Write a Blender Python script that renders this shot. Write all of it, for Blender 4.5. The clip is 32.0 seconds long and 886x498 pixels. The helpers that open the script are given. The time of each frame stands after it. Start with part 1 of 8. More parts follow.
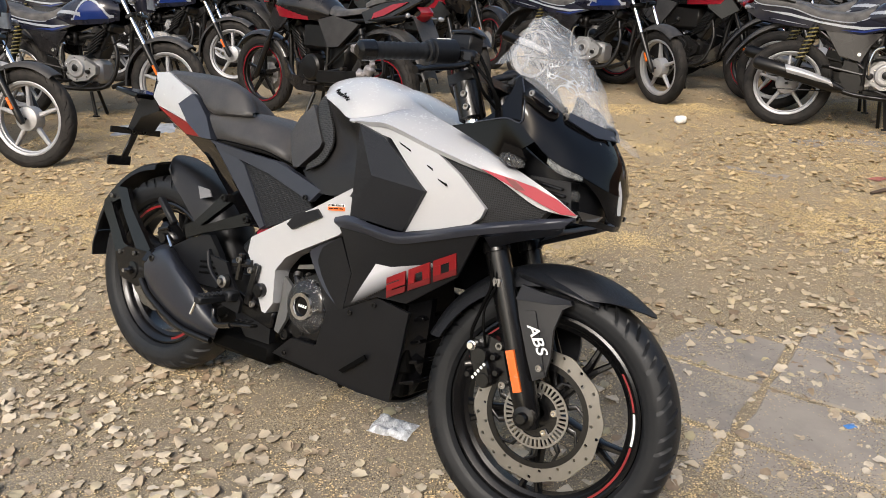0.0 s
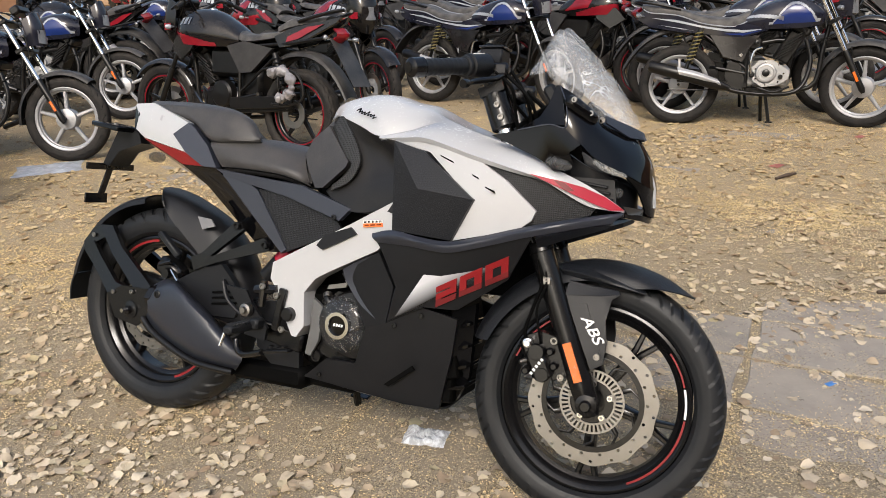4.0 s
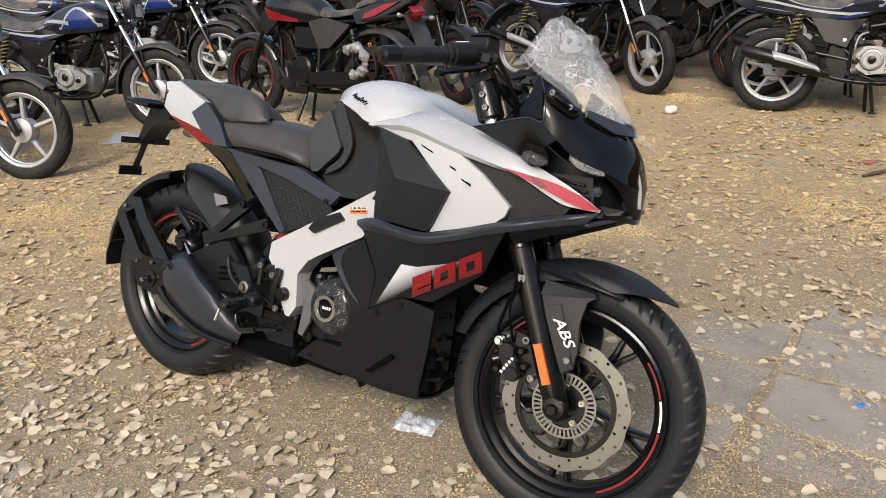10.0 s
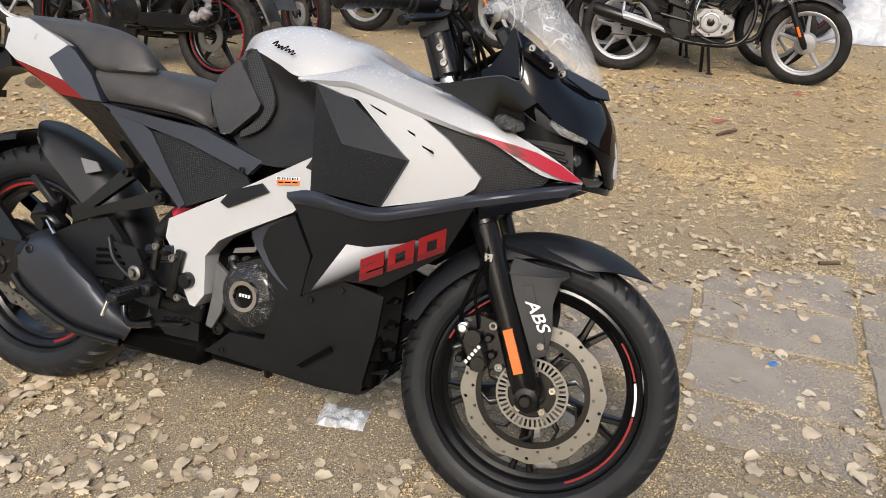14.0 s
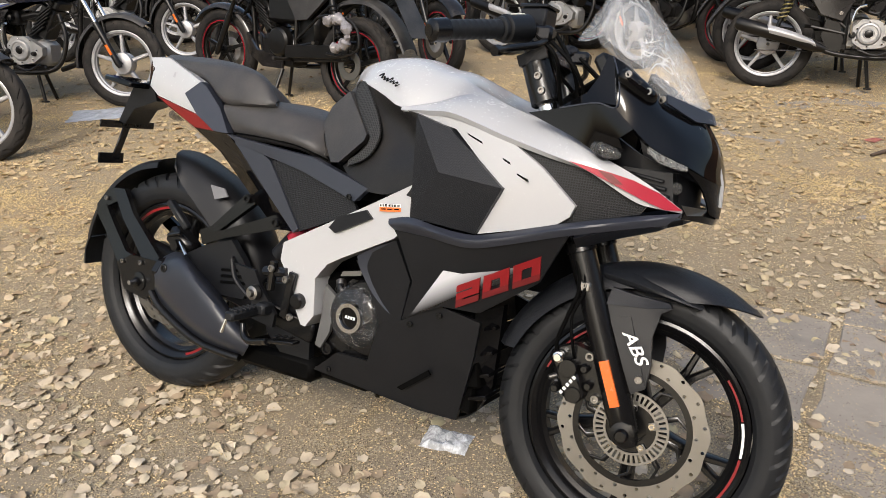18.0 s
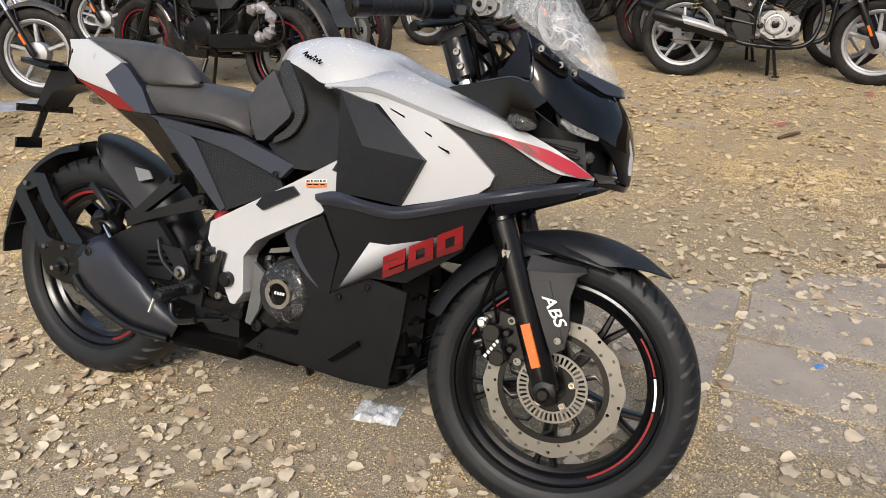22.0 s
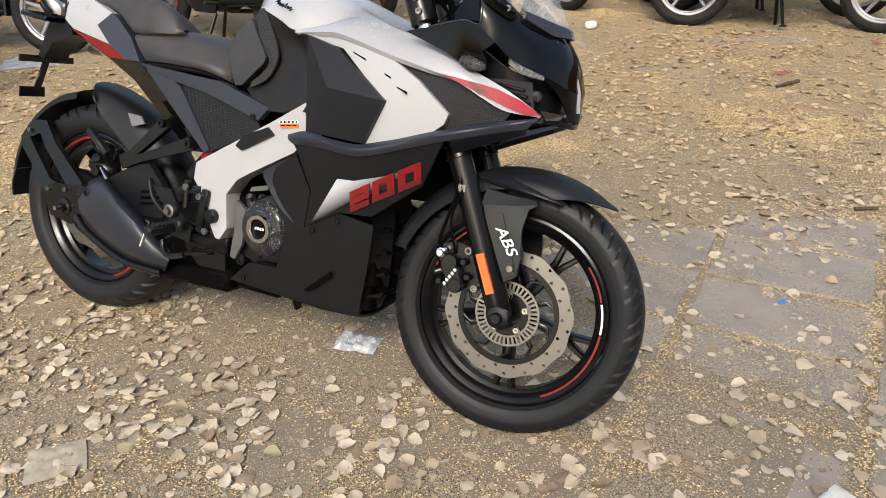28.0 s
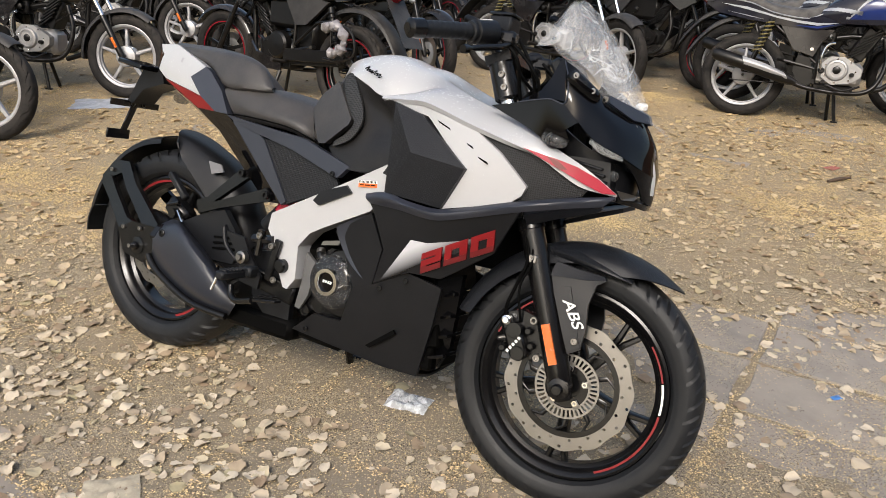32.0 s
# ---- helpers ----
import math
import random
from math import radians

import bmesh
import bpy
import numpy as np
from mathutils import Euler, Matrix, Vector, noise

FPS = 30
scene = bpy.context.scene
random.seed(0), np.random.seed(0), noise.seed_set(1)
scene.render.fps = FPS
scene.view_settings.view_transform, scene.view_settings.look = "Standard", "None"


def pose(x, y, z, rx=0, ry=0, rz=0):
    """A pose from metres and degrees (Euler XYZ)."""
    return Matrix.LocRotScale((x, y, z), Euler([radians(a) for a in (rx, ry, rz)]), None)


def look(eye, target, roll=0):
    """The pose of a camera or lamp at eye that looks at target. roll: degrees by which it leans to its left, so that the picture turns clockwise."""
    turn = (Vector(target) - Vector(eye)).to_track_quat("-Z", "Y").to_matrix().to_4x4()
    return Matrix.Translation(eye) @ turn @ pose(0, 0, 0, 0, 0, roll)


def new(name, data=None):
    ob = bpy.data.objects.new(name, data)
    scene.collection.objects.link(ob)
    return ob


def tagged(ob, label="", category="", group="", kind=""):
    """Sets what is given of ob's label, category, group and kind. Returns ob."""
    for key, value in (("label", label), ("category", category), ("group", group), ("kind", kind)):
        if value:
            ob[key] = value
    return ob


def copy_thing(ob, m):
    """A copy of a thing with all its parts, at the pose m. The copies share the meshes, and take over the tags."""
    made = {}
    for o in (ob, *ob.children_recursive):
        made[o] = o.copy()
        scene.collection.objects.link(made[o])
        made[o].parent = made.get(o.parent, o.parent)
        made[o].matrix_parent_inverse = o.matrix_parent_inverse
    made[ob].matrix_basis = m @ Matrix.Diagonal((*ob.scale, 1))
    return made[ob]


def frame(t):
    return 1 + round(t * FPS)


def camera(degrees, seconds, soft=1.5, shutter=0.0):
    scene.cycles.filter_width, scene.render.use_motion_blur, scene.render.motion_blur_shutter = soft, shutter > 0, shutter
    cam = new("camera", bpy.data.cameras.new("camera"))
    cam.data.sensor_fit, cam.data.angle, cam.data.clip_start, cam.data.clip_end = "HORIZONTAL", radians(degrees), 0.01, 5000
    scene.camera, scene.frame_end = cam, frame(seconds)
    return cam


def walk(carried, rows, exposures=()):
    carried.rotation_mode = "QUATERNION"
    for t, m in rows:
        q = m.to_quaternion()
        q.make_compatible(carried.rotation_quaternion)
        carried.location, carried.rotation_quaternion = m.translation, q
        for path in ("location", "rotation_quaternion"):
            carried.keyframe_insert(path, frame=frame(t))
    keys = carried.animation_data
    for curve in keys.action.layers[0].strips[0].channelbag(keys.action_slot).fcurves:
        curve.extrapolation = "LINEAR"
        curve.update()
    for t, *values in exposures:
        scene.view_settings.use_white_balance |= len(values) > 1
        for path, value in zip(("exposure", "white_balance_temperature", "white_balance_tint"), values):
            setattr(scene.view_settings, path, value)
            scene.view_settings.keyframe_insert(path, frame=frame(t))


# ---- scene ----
cam = camera(59.8, 32.0, soft=0.7)
METRES, EYE, TILT, LEAN, TURN = 5.357, 1.275, 0.0, 0.0, 0.0
ROWS = [
    (0.0, 0.0, 0.0, 0.0, -0.2, -22.06, 0.5),
    (0.5, -0.0052, 0.0042, -0.0015, 0.62, -21.21, 0.59),
    (1.0, -0.0326, 0.0057, 0.0031, -1.22, -20.66, 0.29),
    (1.5, -0.0549, 0.0179, -0.0016, -4.11, -20.54, 0.07),
    (2.0, -0.0778, 0.0432, -0.0032, -7.61, -20.49, -0.21),
    (2.5, -0.0996, 0.035, -0.0008, -10.8, -20.59, -0.31),
    (3.0, -0.1054, 0.0195, -0.0001, -12.45, -20.81, -0.07),
    (3.5, -0.0908, 0.01, 0.0004, -11.88, -20.98, 0.86),
    (5.5, -0.0447, -0.0494, 0.0044, -7.22, -20.24, 3.05),
    (6.0, -0.0361, -0.0348, 0.0036, -7.62, -20.47, 3.43),
    (6.5, -0.0249, -0.0051, 0.0026, -8.57, -20.74, 3.86),
    (7.0, -0.0335, 0.0127, 0.001, -9.47, -20.77, 4.12),
    (7.5, -0.0521, 0.0336, 0.0053, -9.79, -20.64, 3.83),
    (8.0, -0.0524, 0.043, 0.0034, -8.88, -20.59, 3.3),
    (8.5, -0.0335, 0.0518, 0.0009, -7.2, -20.85, 2.91),
    (9.0, -0.0242, 0.0502, -0.0006, -5.35, -21.51, 2.62),
    (9.5, -0.0216, 0.0276, 0.0008, -3.66, -22.06, 2.38),
    (10.0, -0.0162, -0.0055, 0.0041, -1.95, -22.41, 2.02),
    (10.5, 0.0047, -0.0179, 0.0038, -0.24, -22.47, 1.59),
    (11.0, 0.0125, -0.0295, 0.0027, 0.82, -22.41, 1.06),
    (11.5, -0.0048, -0.0385, 0.0033, 0.82, -22.41, 0.6),
    (12.0, -0.0175, -0.0278, -0.0003, -0.87, -22.79, -0.04),
    (12.5, -0.028, -0.0009, -0.002, -3.92, -23.41, -0.86),
    (13.0, -0.0359, 0.0159, -0.0074, -8.51, -24.34, -2.16),
    (13.5, -0.0602, 0.0342, -0.0038, -13.14, -25.28, -3.08),
    (15.5, -0.071, 0.049, -0.0024, -16.06, -26.4, -1.79),
    (16.0, -0.0783, 0.0379, -0.0013, -15.18, -25.65, -2.25),
    (16.5, -0.0698, 0.0424, -0.0019, -13.49, -24.89, -2.26),
    (17.0, -0.0495, 0.0636, -0.0029, -10.22, -24.44, -1.16),
    (17.5, -0.0455, 0.0678, -0.0078, -6.04, -24.52, 0.68),
    (18.0, -0.0478, 0.0396, -0.0002, -4.86, -24.48, 1.38),
    (18.5, -0.0471, 0.0119, 0.0012, -4.72, -24.38, 1.43),
    (19.0, -0.027, 0.0069, 0.0019, -4.6, -24.47, 1.52),
    (19.5, -0.0183, 0.0037, -0.0005, -4.31, -24.55, 1.47),
    (20.0, -0.0195, 0.0028, -0.0006, -3.96, -24.67, 1.35),
    (20.5, -0.0228, 0.0029, -0.0001, -4.19, -24.7, 1.05),
    (21.0, -0.0259, 0.0041, -0.0012, -5.32, -24.73, 0.68),
    (21.5, -0.0372, 0.0084, 0.0003, -7.26, -24.74, 0.46),
    (22.0, -0.0464, 0.0268, -0.0046, -9.9, -24.92, 0.48),
    (22.5, -0.0511, 0.0584, -0.0043, -13.03, -25.03, 0.61),
    (23.0, -0.058, 0.0726, -0.0051, -16.33, -24.86, 0.58),
    (23.5, -0.0751, 0.0854, -0.0031, -18.87, -24.57, 0.37),
    (24.0, -0.0794, 0.0868, -0.0023, -19.56, -24.34, 0.39),
    (24.5, -0.0651, 0.0742, -0.0022, -18.3, -24.34, 0.58),
    (25.0, -0.0541, 0.0541, -0.0027, -15.96, -24.61, 0.67),
    (25.5, -0.054, 0.0252, -0.0013, -13.99, -25.09, 0.48),
    (27.5, -0.0187, -0.0004, -0.0043, -8.39, -27.52, 1.59),
    (28.0, -0.0244, -0.0015, -0.0044, -8.24, -27.95, 1.45),
    (28.5, -0.0305, -0.0031, -0.0055, -8.73, -28.28, 0.83),
    (29.0, -0.0323, -0.0032, -0.0062, -9.52, -28.51, 0.07),
    (29.5, -0.0324, -0.0031, -0.0064, -10.05, -28.49, -0.46),
    (30.0, -0.0319, -0.0046, -0.0054, -10.07, -28.08, -0.75),
    (30.5, -0.0332, -0.0047, -0.0051, -9.25, -27.2, -1.03),
    (31.0, -0.0338, -0.0048, -0.0037, -7.78, -25.88, -1.41),
    (31.5, -0.0388, -0.0044, -0.0016, -6.02, -24.48, -1.7),
    (32.0, -0.0428, -0.0061, -0.0007, -4.45, -23.19, -1.9),
]
walk(cam, [(t, pose(0, 0, EYE, TILT, LEAN, TURN) @ pose(METRES * x, METRES * y, METRES * z, 90 + pitch, roll, yaw)) for t, x, y, z, yaw, pitch, roll in ROWS])

# ---- light ----
world = bpy.data.worlds.new("sky")
scene.world = world
world.use_nodes = True
wn = world.node_tree
sky = wn.nodes.new("ShaderNodeTexSky")
sky.sky_type = "NISHITA"
sky.sun_disc = False
SUN_FROM = Vector((-0.36, -1.08, 1.0)).normalized()
sky.sun_elevation = math.asin(SUN_FROM.z)
sky.sun_rotation = math.atan2(SUN_FROM.x, SUN_FROM.y)
sky.air_density, sky.dust_density, sky.ozone_density = 1.3, 5.0, 1.0
back = wn.nodes["Background"]
back.inputs["Strength"].default_value = 0.15
wn.links.new(sky.outputs["Color"], back.inputs["Color"])
sun = new("sun", bpy.data.lights.new("sun", "SUN"))
sun.data.energy, sun.data.angle, sun.data.color = 1.55, radians(16), (1.0, 0.985, 0.96)
scene.view_settings.exposure = 0.52
sun.matrix_world = look(SUN_FROM * 30, (0, 0, 0))


# ---- materials ----
def node(tree, kind, **values):
    n = tree.nodes.new(kind)
    for k, v in values.items():
        n.inputs[k].default_value = v
    return n


def mat(name, color, rough=0.5, metal=0.0, vary=0.12, scale=18.0, bump=0.0, bump_scale=120.0, coat=0.0,
        dust=0.0, dust_color=(0.34, 0.28, 0.21), spec=0.5, random=0.0):
    """Painted, moulded or metal surface: mottled colour, uneven gloss, fine relief, and dust lying on what faces up."""
    m = bpy.data.materials.new(name)
    m.use_nodes = True
    t = m.node_tree
    b = t.nodes["Principled BSDF"]
    b.inputs["Metallic"].default_value = metal
    b.inputs["Coat Weight"].default_value = coat
    b.inputs["Coat Roughness"].default_value = 0.06
    b.inputs["Specular IOR Level"].default_value = spec
    co = t.nodes.new("ShaderNodeTexCoord")
    big = node(t, "ShaderNodeTexNoise", Scale=scale, Detail=4.0, Roughness=0.6)
    fine = node(t, "ShaderNodeTexNoise", Scale=scale * 9, Detail=3.0)
    t.links.new(co.outputs["Object"], big.inputs["Vector"])
    t.links.new(co.outputs["Object"], fine.inputs["Vector"])
    mix = t.nodes.new("ShaderNodeMixRGB")
    dark = [max(0.0, c * (1 - vary * 1.6)) for c in color]
    light = [min(1.0, c * (1 + vary)) for c in color]
    mix.inputs[1].default_value, mix.inputs[2].default_value = (*dark, 1), (*light, 1)
    t.links.new(big.outputs["Fac"], mix.inputs[0])
    out = mix.outputs[0]
    if random:
        info = t.nodes.new("ShaderNodeObjectInfo")
        hue = t.nodes.new("ShaderNodeHueSaturation")
        span = t.nodes.new("ShaderNodeMapRange")
        span.inputs["To Min"].default_value, span.inputs["To Max"].default_value = 1 - random, 1 + random
        t.links.new(info.outputs["Random"], span.inputs["Value"])
        t.links.new(span.outputs["Result"], hue.inputs["Value"])
        t.links.new(out, hue.inputs["Color"])
        out = hue.outputs["Color"]
    rr = t.nodes.new("ShaderNodeMapRange")
    rr.inputs["To Min"].default_value, rr.inputs["To Max"].default_value = max(0.02, rough * 0.8), min(1.0, rough * 1.25)
    t.links.new(fine.outputs["Fac"], rr.inputs["Value"])
    rough_out = rr.outputs["Result"]
    if dust:
        geo = t.nodes.new("ShaderNodeNewGeometry")
        sep = t.nodes.new("ShaderNodeSeparateXYZ")
        t.links.new(geo.outputs["Normal"], sep.inputs[0])
        up = t.nodes.new("ShaderNodeMapRange")
        up.inputs["From Min"].default_value, up.inputs["From Max"].default_value = -0.2, 1.0
        up.inputs["To Min"].default_value, up.inputs["To Max"].default_value = dust * 0.25, dust
        t.links.new(sep.outputs["Z"], up.inputs["Value"])
        patch = t.nodes.new("ShaderNodeMath")
        patch.operation = "MULTIPLY"
        ramp = t.nodes.new("ShaderNodeMapRange")
        ramp.inputs["From Min"].default_value, ramp.inputs["From Max"].default_value = 0.25, 0.65
        t.links.new(big.outputs["Fac"], ramp.inputs["Value"])
        t.links.new(up.outputs["Result"], patch.inputs[0])
        t.links.new(ramp.outputs["Result"], patch.inputs[1])
        dm = t.nodes.new("ShaderNodeMixRGB")
        dm.inputs[2].default_value = (*dust_color, 1)
        t.links.new(patch.outputs[0], dm.inputs[0])
        t.links.new(out, dm.inputs[1])
        out = dm.outputs[0]
        rm = t.nodes.new("ShaderNodeMix")
        rm.inputs[3].default_value = 0.9
        t.links.new(patch.outputs[0], rm.inputs[0])
        t.links.new(rough_out, rm.inputs[2])
        rough_out = rm.outputs[0]
    t.links.new(out, b.inputs["Base Color"])
    t.links.new(rough_out, b.inputs["Roughness"])
    if bump:
        bt = node(t, "ShaderNodeTexNoise", Scale=bump_scale, Detail=3.0)
        t.links.new(co.outputs["Object"], bt.inputs["Vector"])
        bn = node(t, "ShaderNodeBump", Strength=bump, Distance=0.002)
        t.links.new(bt.outputs["Fac"], bn.inputs["Height"])
        t.links.new(bn.outputs["Normal"], b.inputs["Normal"])
    return m


def weave(name, color, hole, size, rough=0.45, kind="hex"):
    """Moulded grille or woven-look plastic: small cells, raised rims, darker pits."""
    m = mat(name, color, rough, spec=0.32)
    t = m.node_tree
    b = t.nodes["Principled BSDF"]
    co = t.nodes.new("ShaderNodeTexCoord")
    if kind == "hex":
        v = node(t, "ShaderNodeTexVoronoi", Scale=1 / size, Randomness=0.0)
        mp = t.nodes.new("ShaderNodeMapping")
        mp.inputs["Scale"].default_value = (1, 0.001, 1.0)
        t.links.new(co.outputs["Object"], mp.inputs["Vector"])
        t.links.new(mp.outputs["Vector"], v.inputs["Vector"])
        fac = v.outputs["Distance"]
    else:
        v = node(t, "ShaderNodeTexChecker", Scale=1 / size)
        mp = t.nodes.new("ShaderNodeMapping")
        mp.inputs["Rotation"].default_value = (0, radians(38), 0)
        t.links.new(co.outputs["Object"], mp.inputs["Vector"])
        t.links.new(mp.outputs["Vector"], v.inputs["Vector"])
        fac = v.outputs["Fac"]
    ramp = t.nodes.new("ShaderNodeMapRange")
    ramp.inputs["From Min"].default_value, ramp.inputs["From Max"].default_value = (0.28, 0.42) if kind == "hex" else (0, 1)
    t.links.new(fac, ramp.inputs["Value"])
    mix = t.nodes.new("ShaderNodeMixRGB")
    mix.inputs[1].default_value, mix.inputs[2].default_value = (*hole, 1), (*color, 1)
    t.links.new(ramp.outputs["Result"], mix.inputs[0])
    t.links.new(mix.outputs[0], b.inputs["Base Color"])
    bn = node(t, "ShaderNodeBump", Strength=0.5, Distance=0.0015)
    t.links.new(ramp.outputs["Result"], bn.inputs["Height"])
    t.links.new(bn.outputs["Normal"], b.inputs["Normal"])
    return m


def clear(name, color=(1, 1, 1), rough=0.05, haze=0.0, crumple=0.0, see=0.85, scale=14.0):
    """Clear plastic: see-through with gloss, and a milky, creased film where haze is given."""
    m = bpy.data.materials.new(name)
    m.use_nodes = True
    t = m.node_tree
    b = t.nodes["Principled BSDF"]
    b.inputs["Base Color"].default_value = (*color, 1)
    b.inputs["Roughness"].default_value = rough
    tr = t.nodes.new("ShaderNodeBsdfTransparent")
    mx = t.nodes.new("ShaderNodeMixShader")
    out = t.nodes["Material Output"]
    co = t.nodes.new("ShaderNodeTexCoord")
    nz = node(t, "ShaderNodeTexNoise", Scale=scale, Detail=5.0, Roughness=0.65, Distortion=1.6)
    t.links.new(co.outputs["Object"], nz.inputs["Vector"])
    rp = t.nodes.new("ShaderNodeMapRange")
    rp.inputs["From Min"].default_value, rp.inputs["From Max"].default_value = 0.42, 0.72
    rp.inputs["To Min"].default_value, rp.inputs["To Max"].default_value = 1 - see, min(1.0, 1 - see + haze)
    t.links.new(nz.outputs["Fac"], rp.inputs["Value"])
    t.links.new(rp.outputs["Result"], mx.inputs[0])
    t.links.new(tr.outputs[0], mx.inputs[1])
    t.links.new(b.outputs[0], mx.inputs[2])
    t.links.new(mx.outputs[0], out.inputs["Surface"])
    if crumple:
        bn = node(t, "ShaderNodeBump", Strength=crumple, Distance=0.01)
        t.links.new(nz.outputs["Fac"], bn.inputs["Height"])
        t.links.new(bn.outputs["Normal"], b.inputs["Normal"])
    return m


WHITE = mat("white_paint", (0.435, 0.441, 0.454), 0.24, vary=0.03, coat=0.25, dust=0.03)
GLOSS = mat("gloss_black_paint", (0.0025, 0.0025, 0.003), 0.045, vary=0.1, dust=0.003, spec=0.30)
NAVY = mat("satin_blue_black_paint", (0.021, 0.0245, 0.036), 0.36, vary=0.1, dust=0.012, spec=0.6)
MATT = mat("matt_black_plastic", (0.006, 0.0066, 0.0084), 0.40, vary=0.18, bump=0.12, bump_scale=900, dust=0.008, spec=0.32)
SATIN = mat("satin_black_metal", (0.0045, 0.0045, 0.005), 0.24, vary=0.15, dust=0.005, spec=0.40)
DARK = mat("dark_inner_plastic", (0.0015, 0.0015, 0.0015), 0.6, vary=0.2, spec=0.06)
RED = mat("red_decal", (0.34, 0.008, 0.030), 0.3, vary=0.05, coat=0.3)
DARKRED = mat("dark_red_decal", (0.13, 0.008, 0.010), 0.4, vary=0.05, coat=0.2)
SEAT = mat("seat_vinyl", (0.032, 0.031, 0.032), 0.46, vary=0.18, bump=0.25, bump_scale=700, dust=0.07, spec=0.5)
KNEE = mat("matt_tank_side_plastic", (0.013, 0.013, 0.0138), 0.42, vary=0.18, bump=0.2, bump_scale=900, dust=0.025, spec=0.30)
RED_PRINT = mat("red_figure_print", (0.21, 0.006, 0.009), 0.4, vary=0.05)
RUBBER = mat("tyre_rubber", (0.0075, 0.0088, 0.011), 0.48, vary=0.2, bump=0.15, bump_scale=400, dust=0.02, spec=0.32)
CHROME = mat("chrome", (0.75, 0.75, 0.76), 0.12, 1.0, vary=0.05)
STEEL = mat("brushed_steel", (0.29, 0.275, 0.255), 0.36, 1.0, vary=0.12, bump=0.06, bump_scale=500)
ALU = mat("cast_aluminium", (0.36, 0.36, 0.36), 0.42, 0.7, vary=0.15, bump=0.2, bump_scale=300, dust=0.2)
ORANGE = mat("amber_reflector", (0.72, 0.13, 0.006), 0.25, vary=0.12, bump=0.6, bump_scale=600, coat=0.5)
LENS = clear("clear_lamp_lens", (0.10, 0.10, 0.10), 0.06, haze=0.35, crumple=0.5, see=0.62, scale=60)
def film_mat(name="crumpled_clear_film", see=0.80, haze=0.08, strong=1.0):
    """Thin cling film: faintly milky, with fine bright creases."""
    m = clear(name, (0.90, 0.92, 0.94), 0.22, haze=haze, see=see, scale=9)
    t = m.node_tree
    mx = [n for n in t.nodes if n.type == "MIX_SHADER"][0]
    fac = mx.inputs[0].links[0].from_socket
    co = [n for n in t.nodes if n.type == "TEX_COORD"][0]
    for scale, dist, wide, power in ((13, 2.2, 0.010, 0.45), (26, 3.0, 0.014, 0.32), (7, 1.2, 0.006, 0.4), (45, 2.0, 0.02, 0.25)):
        nz = node(t, "ShaderNodeTexNoise", Scale=scale, Detail=2.0, Roughness=0.5, Distortion=dist)
        t.links.new(co.outputs["Object"], nz.inputs["Vector"])
        off, ab, mr, ad = (t.nodes.new(k) for k in ("ShaderNodeMath", "ShaderNodeMath", "ShaderNodeMapRange", "ShaderNodeMath"))
        off.operation, ab.operation, ad.use_clamp = "SUBTRACT", "ABSOLUTE", True
        off.inputs[1].default_value = 0.5
        t.links.new(nz.outputs["Fac"], off.inputs[0])
        t.links.new(off.outputs[0], ab.inputs[0])
        for k, v in (("From Min", 0.0), ("From Max", wide), ("To Min", power * strong), ("To Max", 0.0)):
            mr.inputs[k].default_value = v
        t.links.new(ab.outputs[0], mr.inputs["Value"])
        patch = node(t, "ShaderNodeTexNoise", Scale=scale * 0.9, Detail=1.0)
        t.links.new(co.outputs["Object"], patch.inputs["Vector"])
        keep, mu = t.nodes.new("ShaderNodeMapRange"), t.nodes.new("ShaderNodeMath")
        keep.inputs["From Min"].default_value, keep.inputs["From Max"].default_value = 0.45, 0.6
        mu.operation = "MULTIPLY"
        t.links.new(patch.outputs["Fac"], keep.inputs["Value"])
        t.links.new(mr.outputs["Result"], mu.inputs[0])
        t.links.new(keep.outputs["Result"], mu.inputs[1])
        t.links.new(fac, ad.inputs[0])
        t.links.new(mu.outputs[0], ad.inputs[1])
        fac = ad.outputs[0]
    t.links.new(fac, mx.inputs[0])
    return m


FILM = film_mat("crumpled_clear_film", 0.84, 0.07, 0.8)
WRAP_FILM = film_mat("tight_clear_film", 0.985, 0.01, 0.45)
CARBON = weave("carbon_look_plastic", (0.013, 0.0145, 0.0185), (0.005, 0.0055, 0.007), 0.0026, 0.42, "weave")
MESH = weave("hex_grille_plastic", (0.015, 0.016, 0.019), (0.0006, 0.0006, 0.0006), 0.0048, 0.42)
GRIP = weave("dimpled_grip_rubber", (0.040, 0.040, 0.040), (0.004, 0.004, 0.004), 0.0052, 0.45)
SPARKLE = clear("cut_lamp_lens", (0.55, 0.55, 0.53), 0.08, haze=0.9, crumple=1.0, see=0.88, scale=170)
